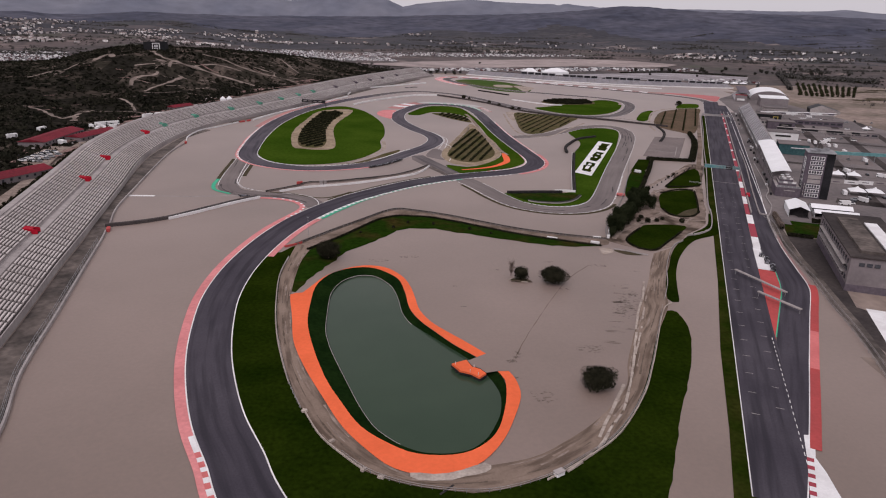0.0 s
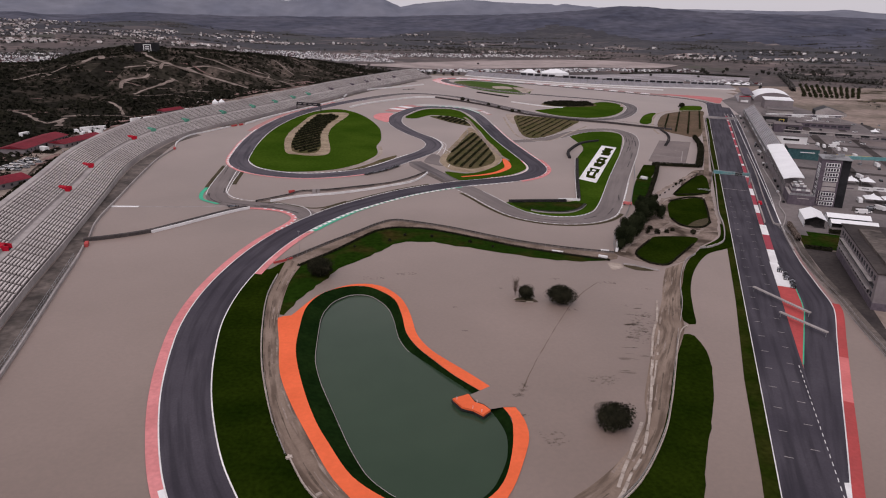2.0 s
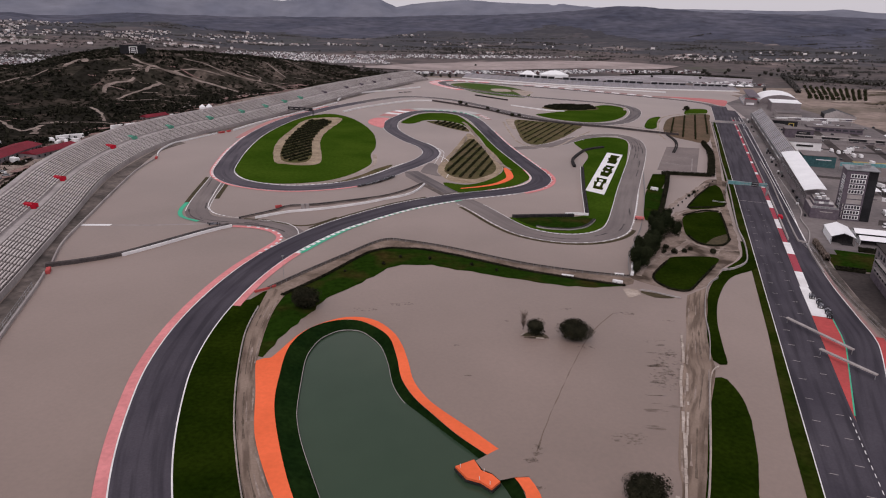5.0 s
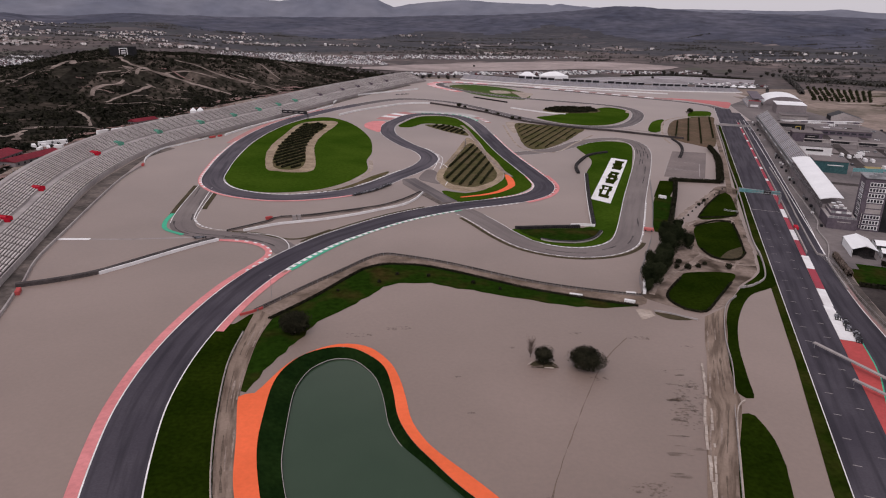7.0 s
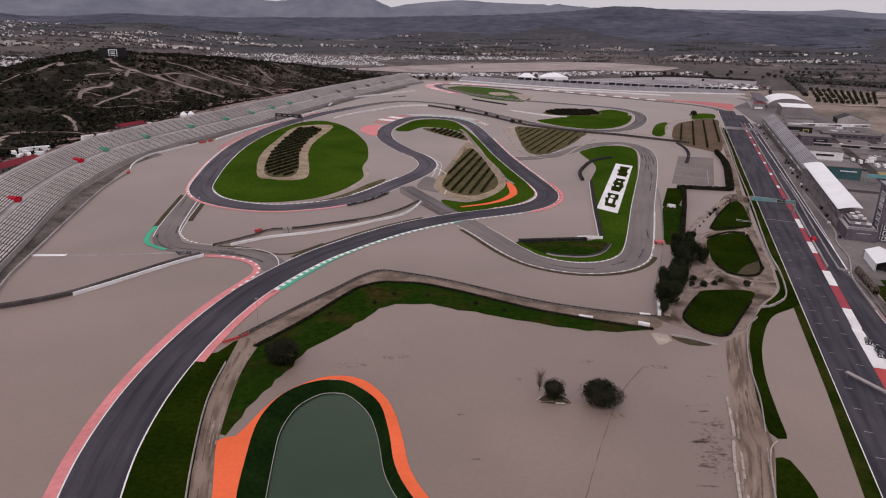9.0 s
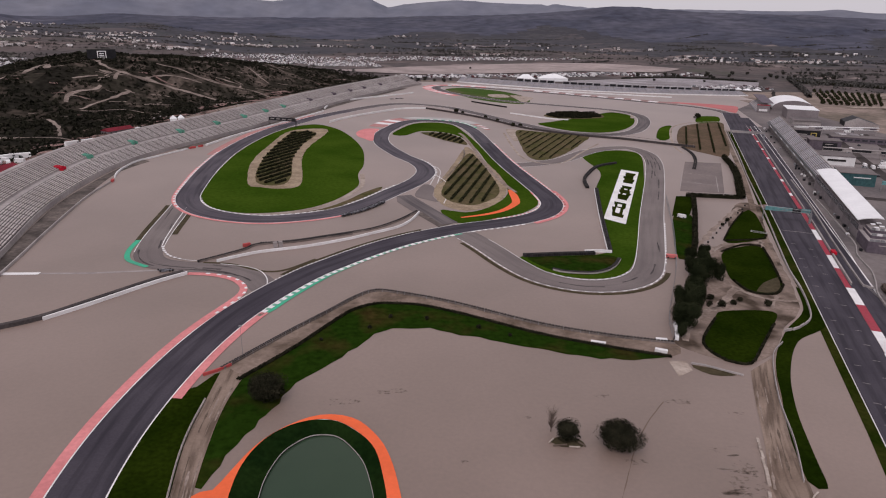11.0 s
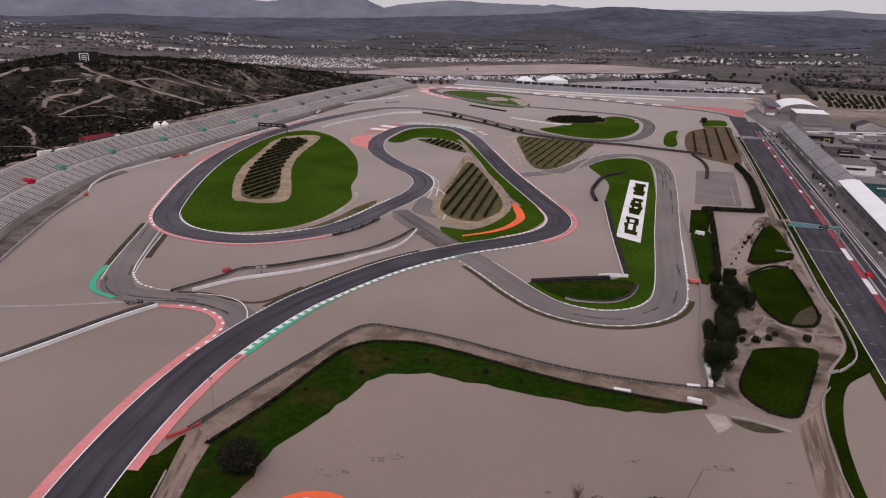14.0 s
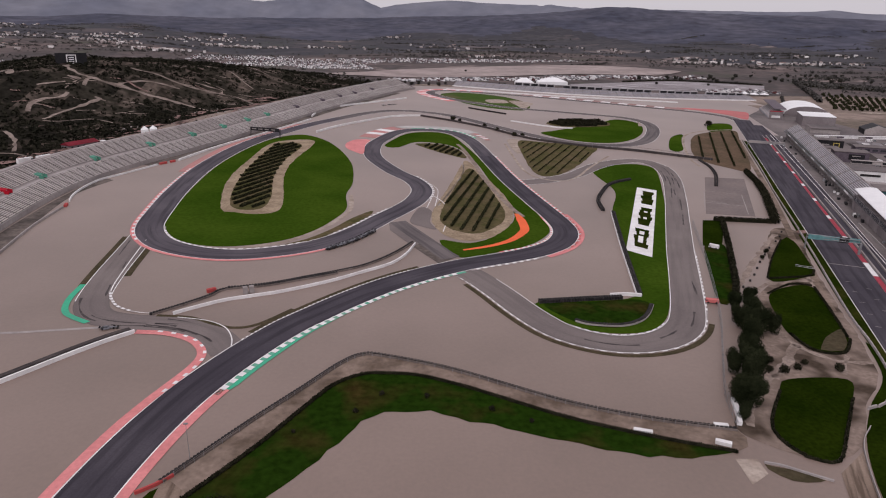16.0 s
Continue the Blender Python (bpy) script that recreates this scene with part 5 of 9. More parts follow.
wall("barrier_wall", [(-124, 300), (-116, 311), (-110, 320), (-104, 329), (-98, 337), (-93, 342.5)], 1.2, 0.6, M_WHITE, "pale speckled concrete wall across the gravel")
wall("tyre_barrier", [(-146.5, 286), (-136, 292), (-125.5, 300.5), (-117, 312.5), (-111, 321.5), (-105, 330.5), (-99, 338.5), (-94.5, 343)], 1.35, 1.7, M_BELT, "dark rubber-faced barrier behind a white wall")
wall("marker_box", [(-80.5, 375.5), (-78, 377.5)], 1.3, 1.2, M_RED, "small red barrier block at a tyre bank", step=2)
wall("barrier_wall", [(-86, 356.5), (-79, 363), (-72, 368.5), (-63, 373), (-54, 377.5), (-39, 388), (-28, 398), (-17, 408.5), (-11, 420), (-7, 435)], 1.1, 0.5, M_WHITE, "long white concrete wall between two roads")
tyre_wall([(-93, 356), (-86, 363.5), (-79, 372), (-75, 378.5), (-60, 385), (-47, 393), (-36, 400), (-26, 408), (-16, 422), (-8, 438)], "dark tyre bank beside a link road", 1.2, 0.9, face=1, belt=M_GREYBELT)
tyre_wall([(-74, 380), (-62, 383), (-48, 391), (-37, 397.5)], "second dark tyre row by the white wall", 1.2, 0.9, face=1, belt=M_GREYBELT)
g = Geo()
for k, (x, y) in enumerate([(-67, 375.5), (-65, 376.5)]):
    g.box((x, y, hz(x, y)), (1.6, 1.6, 2.6), 20)
tagged(g.ob("marshal_post", M_CONC), "small pale marshal post by a wall", "shelter")
tyre_wall([(93.5, 500), (95.5, 518), (101, 535), (114, 562), (131, 577)], "curved dark tyre bank by the hairpin lawn", 1.5, 2.2)
tyre_wall([(98, 496), (93, 470), (86, 432), (77.5, 382)], "long dark tyre bank with a pale belt", 1.5, 2.0, face=1)
tyre_wall([(38.5, 373.5), (57, 377), (70, 379)], "thick dark tyre bank at the lawn's edge", 1.9, 2.4)
wall("barrier_wall", [(66, 381), (72, 382), (78, 381.5)], 1.2, 0.8, M_WHITE, "short white barrier with red ends")
tyre_wall([(48.5, 358.5), (53, 356), (63, 355.5), (70, 359), (75, 365), (79, 373)], "curved dark tyre bank with pale belt", 1.2, 1.1, face=1, belt=M_CONC)
tyre_wall([(205, 650), (203, 625), (196, 598), (183, 566)], "curved dark tyre bank near the yard", 1.4, 2.6)
wall("barrier_wall", [(-91, 717), (-77, 751), (-55, 788), (-30, 822), (-5, 832)], 1.6, 1.0, M_WHITE, "white wall inside the far bend")
wall("barrier_wall", [(-108, 803), (-106, 838), (-91, 880), (-47, 939), (-22, 973)], 1.6, 1.0, M_WHITE, "white wall along the far track")
wall("barrier_wall", [(-106, 785), (-128, 712), (-151, 640), (-162, 592)], 1.3, 0.9, M_WHITE, "white wall between track and grandstand")
tyre_wall([(48, 905), (66, 885), (84, 866)], "dark tyre bank by a far track", 1.6, 2.4)
wall("barrier_wall", [(83, 818), (117, 789), (137, 784)], 1.2, 0.8, M_WHITE, "white wall beside a far lawn")
wall("barrier_wall", [(29, 1092), (89, 1079), (146, 1060), (201, 1050), (325, 1030)], 1.6, 1.0, M_WHITE, "white wall before the far grandstand")
wall("tyre_barrier", [(-5, 832), (25, 805), (54, 771), (80, 729), (96, 712), (133, 690), (163, 680), (193, 664), (216, 652)], 1.6, 1.6, M_BELT, "long dark rubber-faced barrier between two tracks")
fence([(133, 689), (163, 679), (193, 661), (215, 650)], "dark safety fence with posts above a bank", 3.5, 5.0, M_DARK)
# low barrier and fences round the lake ground
LAKE_BARRIER = [(-60, 272), (-53, 284), (-46, 296), (-36, 312), (-28, 325), (-22, 331), (-15, 330.5), (5, 323), (34, 307), (55, 299.5), (76, 295)]
tyre_wall(LAKE_BARRIER, "low dark tyre row with a grey belt along a dirt path", 1.15, 0.7, face=1, belt=M_GREYBELT)
low_line = spline(LAKE_BARRIER, 2.5)
fence([tuple(q) for q in (low_line + normals(low_line) * 0.85)[::4]], "row of short dark posts before a tyre row", 1.25, 2.8, M_GREYBELT, rails=(0.95,))
fence([(-59.5, 255), (-58.7, 236), (-54.3, 211), (-49.3, 190), (-44.3, 174), (-39, 159), (-33.5, 147)], "pale rail fence beside the lake path", 1.2, 2.4, M_CONC, rails=(0.5, 0.95))
fence([(-21, 130), (-15, 124.3), (-8, 120.7), (1, 118.7), (12, 118.7), (24, 123.6), (33, 130.6), (44.3, 141.6), (55.3, 159.6), (62.3, 175.6), (70, 196), (76, 212), (79, 220)], "pale rail fence round the lake path", 1.1, 2.4, M_CONC, rails=(0.5, 0.95))
wall("barrier_wall", [(82, 227), (88, 243), (94, 263), (104, 287), (112, 297)], 0.8, 0.22, M_CONC, "low pale wall beside a path")
wall("barrier_wall", [(-64, 268), (-61, 270.5), (-58, 274)], 0.8, 0.5, M_RED, "red plastic barrier at the path's end", step=2)
fence([(134, 478), (118, 420), (101, 366), (89, 335), (80, 312), (76.5, 296)], "tall thin mesh fence beside trees", 3.0, 3.5)
wall("barrier_wall", [(77.5, 297), (79.5, 303), (81, 309)], 1.2, 1.2, M_WHITE, "short white barrier at a gate")
wall("barrier_wall", [(70.5, 296.5), (74, 296)], 1.0, 1.2, M_WHITE, "low white barrier block at a gate")
wall("barrier_wall", [(68, 289.5), (71.5, 288)], 1.0, 1.3, M_WHITE, "low white barrier block by the hedge")
wall("barrier_wall", [(49, 294), (53.5, 292.8)], 0.8, 1.2, M_WHITE, "low white slab on the path's edge")
area("concrete_pad", [(70.2, 283), (75.5, 283), (75.5, 277.5), (70, 273.5)], 0.06, M_PATH, "pale yellowish concrete pad at the gate", curve=False)
wall("garden_wall", [(76.5, 281.5), (80, 280.6), (84, 278.2), (89.5, 275)], 0.5, 0.5, M_CONC, "low broken pale wall by a mound")
area("mound_soil", [(76.5, 281), (84, 278), (88, 275.3), (83, 274.5), (78, 277)], 0.055, M_VERGE, "bare brown earth bed by a low wall", ragged=0.4)
# segmented white wall between garden paths and the straight
wc = tagged(new("barrier_wall"), "pale concrete barrier in short blocks, curving at its end", "barrier")
pts, d, s = evenly(spline([(118.5, 306.3), (121.5, 307.3), (130.5, 315), (136, 325.5), (143, 345), (149, 366), (161, 400), (174, 436), (187, 473)], 1.5), 4.0)
for q, u in zip(pts, d):
    g = Geo()
    g.box((0, 0, -0.1), (0.5, 3.7, 1.0), 0, taper=0.86)
    b = g.ob("barrier_block", M_CONC, wc)
    b.matrix_local = pose(*q, hz(*q), 0, 0, math.degrees(math.atan2(u[1], u[0])) - 90)
wall("barrier_wall", [(187.5, 474), (214, 552), (242, 630), (284, 752)], 0.9, 0.4, M_CONC, "pale concrete barrier along the straight's verge")
# armco along the pit exit
for off in (1.6, 3.6):
    line = [(169 + off, 346), (165.9 + off, 329.6), (161.7 + off, 316), (157.1 + off, 302), (153.3 + off, 286), (150.4 + off, 272.6), (148.3 + off, 260), (146.0 + off, 248), (141.2 + off, 228), (136.7 + off, 206), (129.5 + off, 178), (117 + off, 140)]
    ar = fence(line, "pale double-rail steel barrier by the pit exit", 1.1, 4.0, M_CONC, rails=(0.45, 0.9), cat="barrier")
band("service_road", spline([(176, 346), (168.5, 316), (160, 286), (155, 260), (148, 228), (143.5, 206), (136, 178), (123.5, 140)], 4), spline([(171.2, 346), (164, 316), (155.6, 286), (150.6, 260), (143.4, 228), (139, 206), (131.8, 178), (119.3, 140)], 4), 0.05, M_SERVICE,
     "narrow dark track between two rails", "road")
pe = cut(pit_line, tuple(sn(146, 24.5)), tuple(sn(212, 21)))
pw_ = np.interp([(p - ORIGIN) @ DIR for p in pe], [140, 160, 190, 225], [5.5, 4.8, 4.3, 4.2])
strip("red_edge", pe, pw_, pw_ + 1.3, 0.12, M_FADED, label="nearly worn red edge of the pit exit", category="marking")
# kerbs of the old hairpin
kerb(cut(hair, (41, 351), (86, 358)), -6.6, -6.2, M_CONC, "white dashed kerb inside the hairpin", True, M_WHITE, 4, 2)
kerb(cut(hair, (15, 401), (91, 369)), 6.2, 6.65, M_CONC, "white dashed kerb outside the hairpin", True, M_WHITE, 4, 2)
kerb(cut(hair, (91, 369), (113, 437)), 6.2, 6.7, M_CONC, "white dashed kerb along the old road", True, M_WHITE, 4, 2)
# soil strips beside roads
strip("soil_verge", cut(hair, (20, 392), (88, 362)), 7.0, 9.0, 0.05, M_VERGE, label="dark bare-soil verge outside the hairpin", category="ground")
strip("soil_verge", cut(track_a, (-52, 340), (-2, 400)), -8.4, -6.5, 0.05, M_VERGE, label="thin grassy verge along the track", category="ground")
strip("soil_verge", link[2:20], -8.0, -5.5, 0.05, M_VERGE, label="dark bare-soil verge beside the link road", category="ground")
strip("soil_verge", link[2:24], 5.5, 7.8, 0.05, M_VERGE, label="dark bare-soil verge beside the link road", category="ground")


# ---- foliage ----
def leaves(g, c, r, count, size, seed, lumps=7, mi=0, spread=0.55):
    """A crown: many small leaf cards round lumps in an ellipsoid."""
    rnd = random.Random(seed)
    cs = [(Vector((rnd.uniform(-1, 1) * r[0] * spread, rnd.uniform(-1, 1) * r[1] * spread, rnd.uniform(-0.55, 0.6) * r[2] * spread / 0.55)), rnd.uniform(0.45, 0.7)) for _ in range(lumps)]
    for _ in range(count):
        o, k = rnd.choice(cs)
        w = Vector((rnd.gauss(0, 1), rnd.gauss(0, 1), rnd.gauss(0, 1))).normalized()
        rr = k * (rnd.random() ** 0.22)
        p = Vector(c) + o + Vector((w.x * r[0] * rr, w.y * r[1] * rr, w.z * r[2] * rr))
        e = (w + Vector((rnd.uniform(-.7, .7), rnd.uniform(-.7, .7), rnd.uniform(-.2, .9)))).normalized()
        a = e.orthogonal().normalized()
        b = e.cross(a)
        s = size * rnd.uniform(0.6, 1.4)
        th = rnd.uniform(0, 6.28)
        u = a * math.cos(th) + b * math.sin(th)
        v = e.cross(u)
        g.add([p - u * s, p + v * s * 0.6, p + u * s, p - v * s * 0.6], [(0, 1, 2, 3)], mi)


def tree(name, h, rad, material, seed, label, category="tree", trunk=0.3, count=900, size=0.45, group="", lumps=9):
    t = tagged(new(name), label, category, group)
    rnd = random.Random(seed)
    g = Geo()
    top = h * 0.55
    g.tube((0, 0, -0.3), (rnd.uniform(-.2, .2), rnd.uniform(-.2, .2), top), trunk, trunk * 0.5, 7)
    for k in range(6):
        a = k * 1.05 + rnd.uniform(-.3, .3)
        z0 = h * rnd.uniform(0.18, 0.5)
        g.tube((0, 0, z0), (math.cos(a) * rad * 0.7, math.sin(a) * rad * 0.7, z0 + h * rnd.uniform(0.15, 0.35)), trunk * 0.45, trunk * 0.12, 5)
    g.ob("trunk", M_BARK, t)
    g = Geo()
    leaves(g, (0, 0, h * 0.56), (rad * 1.15, rad * 1.15, h * 0.5), count, size, seed + 5, lumps, spread=0.44 if category == "bush" else 0.55)
    if count > 1000:
        # a dense inner mass of larger, flatter leaves, so that no light falls straight through
        leaves(g, (0, 0, h * 0.52), (rad * 0.95, rad * 0.95, h * 0.42), count // 6, size * 2.2, seed + 6, lumps)
    g.ob("crown", material, t)
    return t


def put(ob, x, y, rz=0.0, sc=1.0):
    ob.matrix_world = Matrix.Translation((x, y, hz(x, y))) @ Matrix.Rotation(radians(rz), 4, "Z") @ Matrix.Scale(sc, 4)
    return ob


put(tree("bush", 6.8, 4.6, M_LEAF, 11, "large rounded dark-green bush on rough grass", "bush", 0.35, 13000, 0.17, lumps=22), -44, 257)
put(tree("bush", 5.8, 5.0, M_LEAF, 12, "dense rounded dark-green bush on gravel", "bush", 0.35, 14000, 0.16, lumps=30), 43.5, 239.5)
put(tree("bush", 4.6, 3.0, M_LEAF, 13, "dark bush beside a small stone ring", "bush", 0.3, 7000, 0.15, lumps=14), 31.8, 242)
put(tree("bush", 5.2, 5.2, M_LEAF, 14, "ragged dark bush on bare gravel", "bush", 0.35, 9000, 0.17, lumps=13), 44.5, 164)
bare = tagged(new("bare_tree"), "thin leafless brown tree beside a bush", "tree")
g = Geo()
rnd = random.Random(4)
g.tube((0, 0, -0.2), (0.1, 0, 3.0), 0.15, 0.08, 5)
for k in range(150):
    z0, a = rnd.uniform(1.0, 4.8), rnd.uniform(0, 6.28)
    ln = rnd.uniform(0.7, 2.2)
    g.tube((0.05 + math.cos(a) * 0.15, math.sin(a) * 0.15, z0), (math.cos(a) * ln * 0.8, math.sin(a) * ln * 0.8, z0 + ln * 1.2), 0.045, 0.015, 3)
g.ob("crown", M_LEAFRED, bare)
put(bare, 28, 245)
area("soil_disc", [(27.2, 240.4), (29.5, 238.9), (32.5, 238.5), (35.2, 239.6), (34.6, 242), (31.5, 243), (28.6, 242.4)], 0.05, M_VERGE, "dark bare soil under a bush", ragged=0.5)
for k, (x, y, ln_, r) in enumerate(((29.2, 239.0, 3.4, 96), (32.6, 238.4, 2.6, 84), (34.6, 239.6, 2.2, 40), (27.4, 240.8, 2.0, 140))):
    lg = tagged(new("log"), "pale weathered log lying under a bush", "log", "logs under a bush")
    g = Geo()
    g.tube((-0.0, -ln_ / 2, 0.24), (0.0, ln_ / 2, 0.24), 0.24, 0.2, 8)
    g.ob("stem", M_SLAB if k % 2 else M_BARK, lg)
    lg.matrix_world = pose(x, y, hz(x, y) + 0.03, 0, 0, r)

# tall dark trees beside the garden
tall = tree("garden_tree", 9.0, 3.7, M_TREE, 21, "tall rounded dark-green tree in a dense row", "tree", 0.35, 6500, 0.24, "trees in the garden row")
put(tall, 83, 306)
TALL = [(86, 312, 0.8), (90, 318, 1.05), (88, 325, 0.7), (95, 329, 0.9), (101, 342, 1.05), (97, 336, 0.75), (106, 350, 1.15), (110, 359, 0.9), (104, 357, 0.75), (113, 368, 0.8),
        (109, 372, 0.7), (117, 378, 0.6), (80, 300, 0.55), (92, 322, 0.95), (113, 352, 0.7)]
for k, (x, y, sc) in enumerate(TALL):
    c = copy_thing(tall, pose(x, y, hz(x, y), 0, 0, k * 67))
    c.scale = (sc * 0.88, sc * 0.88, sc * (0.92 + 0.1 * (k % 3)))
shrub = tree("shrub", 2.2, 1.5, M_LEAF, 31, "small dark shrub on the ground", "shrub", 0.1, 420, 0.3, "small shrubs")
put(shrub, 104, 325)
for k, (x, y, sc) in enumerate([(109, 327, 0.8), (122, 327, 1.0), (113, 331, 0.7), (102, 332, 0.9), (99, 326, 0.8), (25, 809, 1.9), (32, 803, 1.2), (54, 777, 1.3), (64, 757, 1.3), (76, 733, 1.4),
                                (82, 731, 1.3), (-15, 309, 0.5), (-3, 308, 0.5), (14, 302, 0.55), (-21, 300, 0.5), (24, 297, 0.45), (-35, 291, 0.4), (285, 832, 2.3), (152, 437, 0.8), (146, 428, 0.7)]):
    c = copy_thing(shrub, pose(x, y, hz(x, y), 0, 0, k * 51))
    c.scale = (sc, sc, sc)


def hedge(pts, w, h, label, material=None, seed=1, density=9.0, size=0.35, name="hedge", category="hedge", group="", core=True):
    """A clipped hedge: leaf cards in a long box, over a dark core."""
    line = spline(pts, 2.0)
    p, d, s = evenly(line, 0.5)
    rnd = random.Random(seed)
    t = tagged(new(name), label, category, group)
    g = Geo()
    if core:
        g.sweep(line, [(-w * 0.32, -0.1), (-w * 0.32, h * 0.75), (w * 0.32, h * 0.75), (w * 0.32, -0.1)])
        g.ob("core", M_LEAF, t)
    g = Geo()
    for _ in range(int(s[-1] * (w + 2 * h) * density)):
        i = rnd.randrange(len(p))
        q, u = p[i], d[i]
        if not core and int(s[i] / 1.7) % 2:
            continue
        nr = np.array([u[1], -u[0]])
        a, z = rnd.uniform(-0.5, 0.5) * w, rnd.uniform(0.1, 1.0) * h * rnd.uniform(0.85, 1.1)
        if abs(a) < w * 0.3 and z < h * 0.7:
            z = h * rnd.uniform(0.75, 1.1)
        x, y = q + nr * a
        e = Vector((rnd.uniform(-1, 1), rnd.uniform(-1, 1), rnd.uniform(0.1, 1.2))).normalized()
        b = e.orthogonal().normalized()
        v = e.cross(b)
        sz = size * rnd.uniform(0.6, 1.4)
        c = Vector((x, y, hz(x, y) + z))
        g.add([c - b * sz, c + v * sz * 0.7, c + b * sz, c - v * sz * 0.7], [(0, 1, 2, 3)])
    g.ob("foliage", material or M_LEAF, t)
    return t


# Low leafy band, added for the black line beside the path.
hedge([(-54, 266), (-43, 284.5), (-33.7, 303.3), (-28, 313.5), (-21, 319.3), (-15, 320.2), (-5, 319.3), (9, 313), (33, 299.5), (53, 291.5), (72, 285.5)], 1.1, 0.7, "low dark leafy band along a dirt path", seed=3, size=0.2, density=22)
hedge([(149, 487), (165, 486), (181, 485)], 2.2, 2.2, "clipped dark hedge beside the yard", seed=4, density=5)
hedge([(181, 485), (190, 508), (206, 550), (214, 575)], 5.0, 2.6, "broad dark hedge beside the yard", seed=5, density=4)
hedge([(214, 575), (222, 610)], 3.5, 3.0, "tall dark hedge near the straight", seed=6, density=5)
hedge([(153, 487), (141, 452), (131, 425), (121, 398), (112, 377)], 2.6, 2.4, "tall dark hedge beside a fence", seed=7, density=5)
hedge([(88, 284.3), (85.3, 291), (87, 299), (97, 314.5)], 0.8, 0.65, "clipped dark hedge round a lawn", seed=8, size=0.24, density=14)
hedge([(88, 284), (95, 282.3), (105, 295.5), (116, 311)], 0.8, 0.65, "clipped dark hedge beside a wall", seed=9, size=0.24, density=14)
hedge([(119.3, 352), (121, 340), (130, 338.5), (138, 348.5)], 0.9, 0.7, "clipped dark hedge below a lawn", seed=10, size=0.24, density=14)
hedge([(129, 387), (143, 397.5), (151.5, 396.5)], 0.8, 0.65, "clipped dark hedge along a path", seed=12, size=0.24, density=14)
hedge([(138, 350), (145, 372), (151.5, 395)], 0.8, 0.65, "clipped dark hedge beside a path", seed=13, size=0.24, density=14)
hedge([(137, 403.3), (156, 407.3), (162, 414)], 0.8, 0.65, "clipped dark hedge of a small lawn", seed=14, size=0.24, density=14)
hedge([(137, 404), (152, 430), (169, 456)], 0.6, 0.6, "thin dark hedge of a small lawn", seed=15, size=0.24, density=12)
posts = tagged(new("bollard_row"), "row of dark bollards across the gravel", "bollards")
for q in [(122, 393), (128, 400), (133, 407), (138, 415), (143, 423), (150, 433), (157, 443), (165, 453), (171, 461), (176, 469)]:
    g = Geo()
    g.tube((*q, hz(*q) - 0.1), (*q, hz(*q) + 0.8), 0.5, 0.42, 8)
    g.ob("bollard", M_DARK, posts)


# orchard rows
def inside(pt, poly):
    x, y = pt
    c = False
    for (x1, y1), (x2, y2) in zip(poly, poly[1:] + poly[:1]):
        if (y1 > y) != (y2 > y) and x < (x2 - x1) * (y - y1) / (y2 - y1) + x1:
            c = not c
    return c


def orchard(poly, ang, gap, h, w, seed, label, shrink=0.93, material=None, core=True):
    """Straight rows of clipped fruit bushes inside a patch; each row a thing."""
    c = np.mean(poly, 0)
    poly = [tuple(c + (np.array(p) - c) * shrink) for p in poly]
    u, v = np.array([math.cos(radians(ang)), math.sin(radians(ang))]), np.array([-math.sin(radians(ang)), math.cos(radians(ang))])
    for k, o in enumerate(np.arange(-120, 120, gap)):
        run = [c + v * o + u * s for s in np.arange(-140, 140, 1.0) if inside(c + v * o + u * s, poly)]
        if len(run) < 5:
            continue
        hedge([tuple(run[0]), tuple(run[len(run) // 2]), tuple(run[-1])], w, h, label, material or M_LEAF2, seed + k, 2.6, 0.5, "fruit_bush_row", "bush row", "rows of an orchard", core)


orchard(ORCHARDS["a"], 66, 5.9, 1.3, 1.5, 100, "row of dark clipped fruit bushes on bare soil", 0.98)
orchard(ORCHARDS["b"], 76, 5.6, 1.2, 1.2, 140, "row of dark clipped fruit bushes on dry grass", 0.97)
orchard(ORCHARDS["c"], 70, 5.5, 1.4, 1.5, 180, "row of dark fruit bushes on a small island")
orchard(ORCHARDS["d"], 67, 6.2, 0.9, 0.8, 200, "row of low sparse fruit bushes on dry grass", core=False)
orchard(ORCHARDS["e"], 70.4, 10.5, 1.2, 1.2, 240, "row of low dark bushes on brown soil")
orchard(ORCHARDS["f"], 20, 5.5, 2.4, 3.0, 270, "row of dense dark bushes on a far island", material=M_LEAF)

# ---- the flat sign on the hairpin lawn ----
sg = tagged(new("lawn_sign"), "white ground sign with dark green planted shapes", "sign")
A_, B_, C_, D_ = (np.array(q, float) for q in ((129, 556), (139, 549), (96.5, 426), (87.5, 435)))


def on_sign(u, v):
    """u across 0..1, v from its near end 0 to its far end 1."""
    return (D_ * (1 - u) + C_ * u) * (1 - v) + (A_ * (1 - u) + B_ * u) * v


def slab(quad, z0, z1, name, material, parent):
    g = Geo()
    vs = [(x, y, hz(x, y) + z) for z in (z0, z1) for x, y in quad]
    g.add(vs, [(4, 5, 6, 7), (0, 1, 5, 4), (1, 2, 6, 5), (2, 3, 7, 6), (3, 0, 4, 7)])
    return g.ob(name, material, parent)


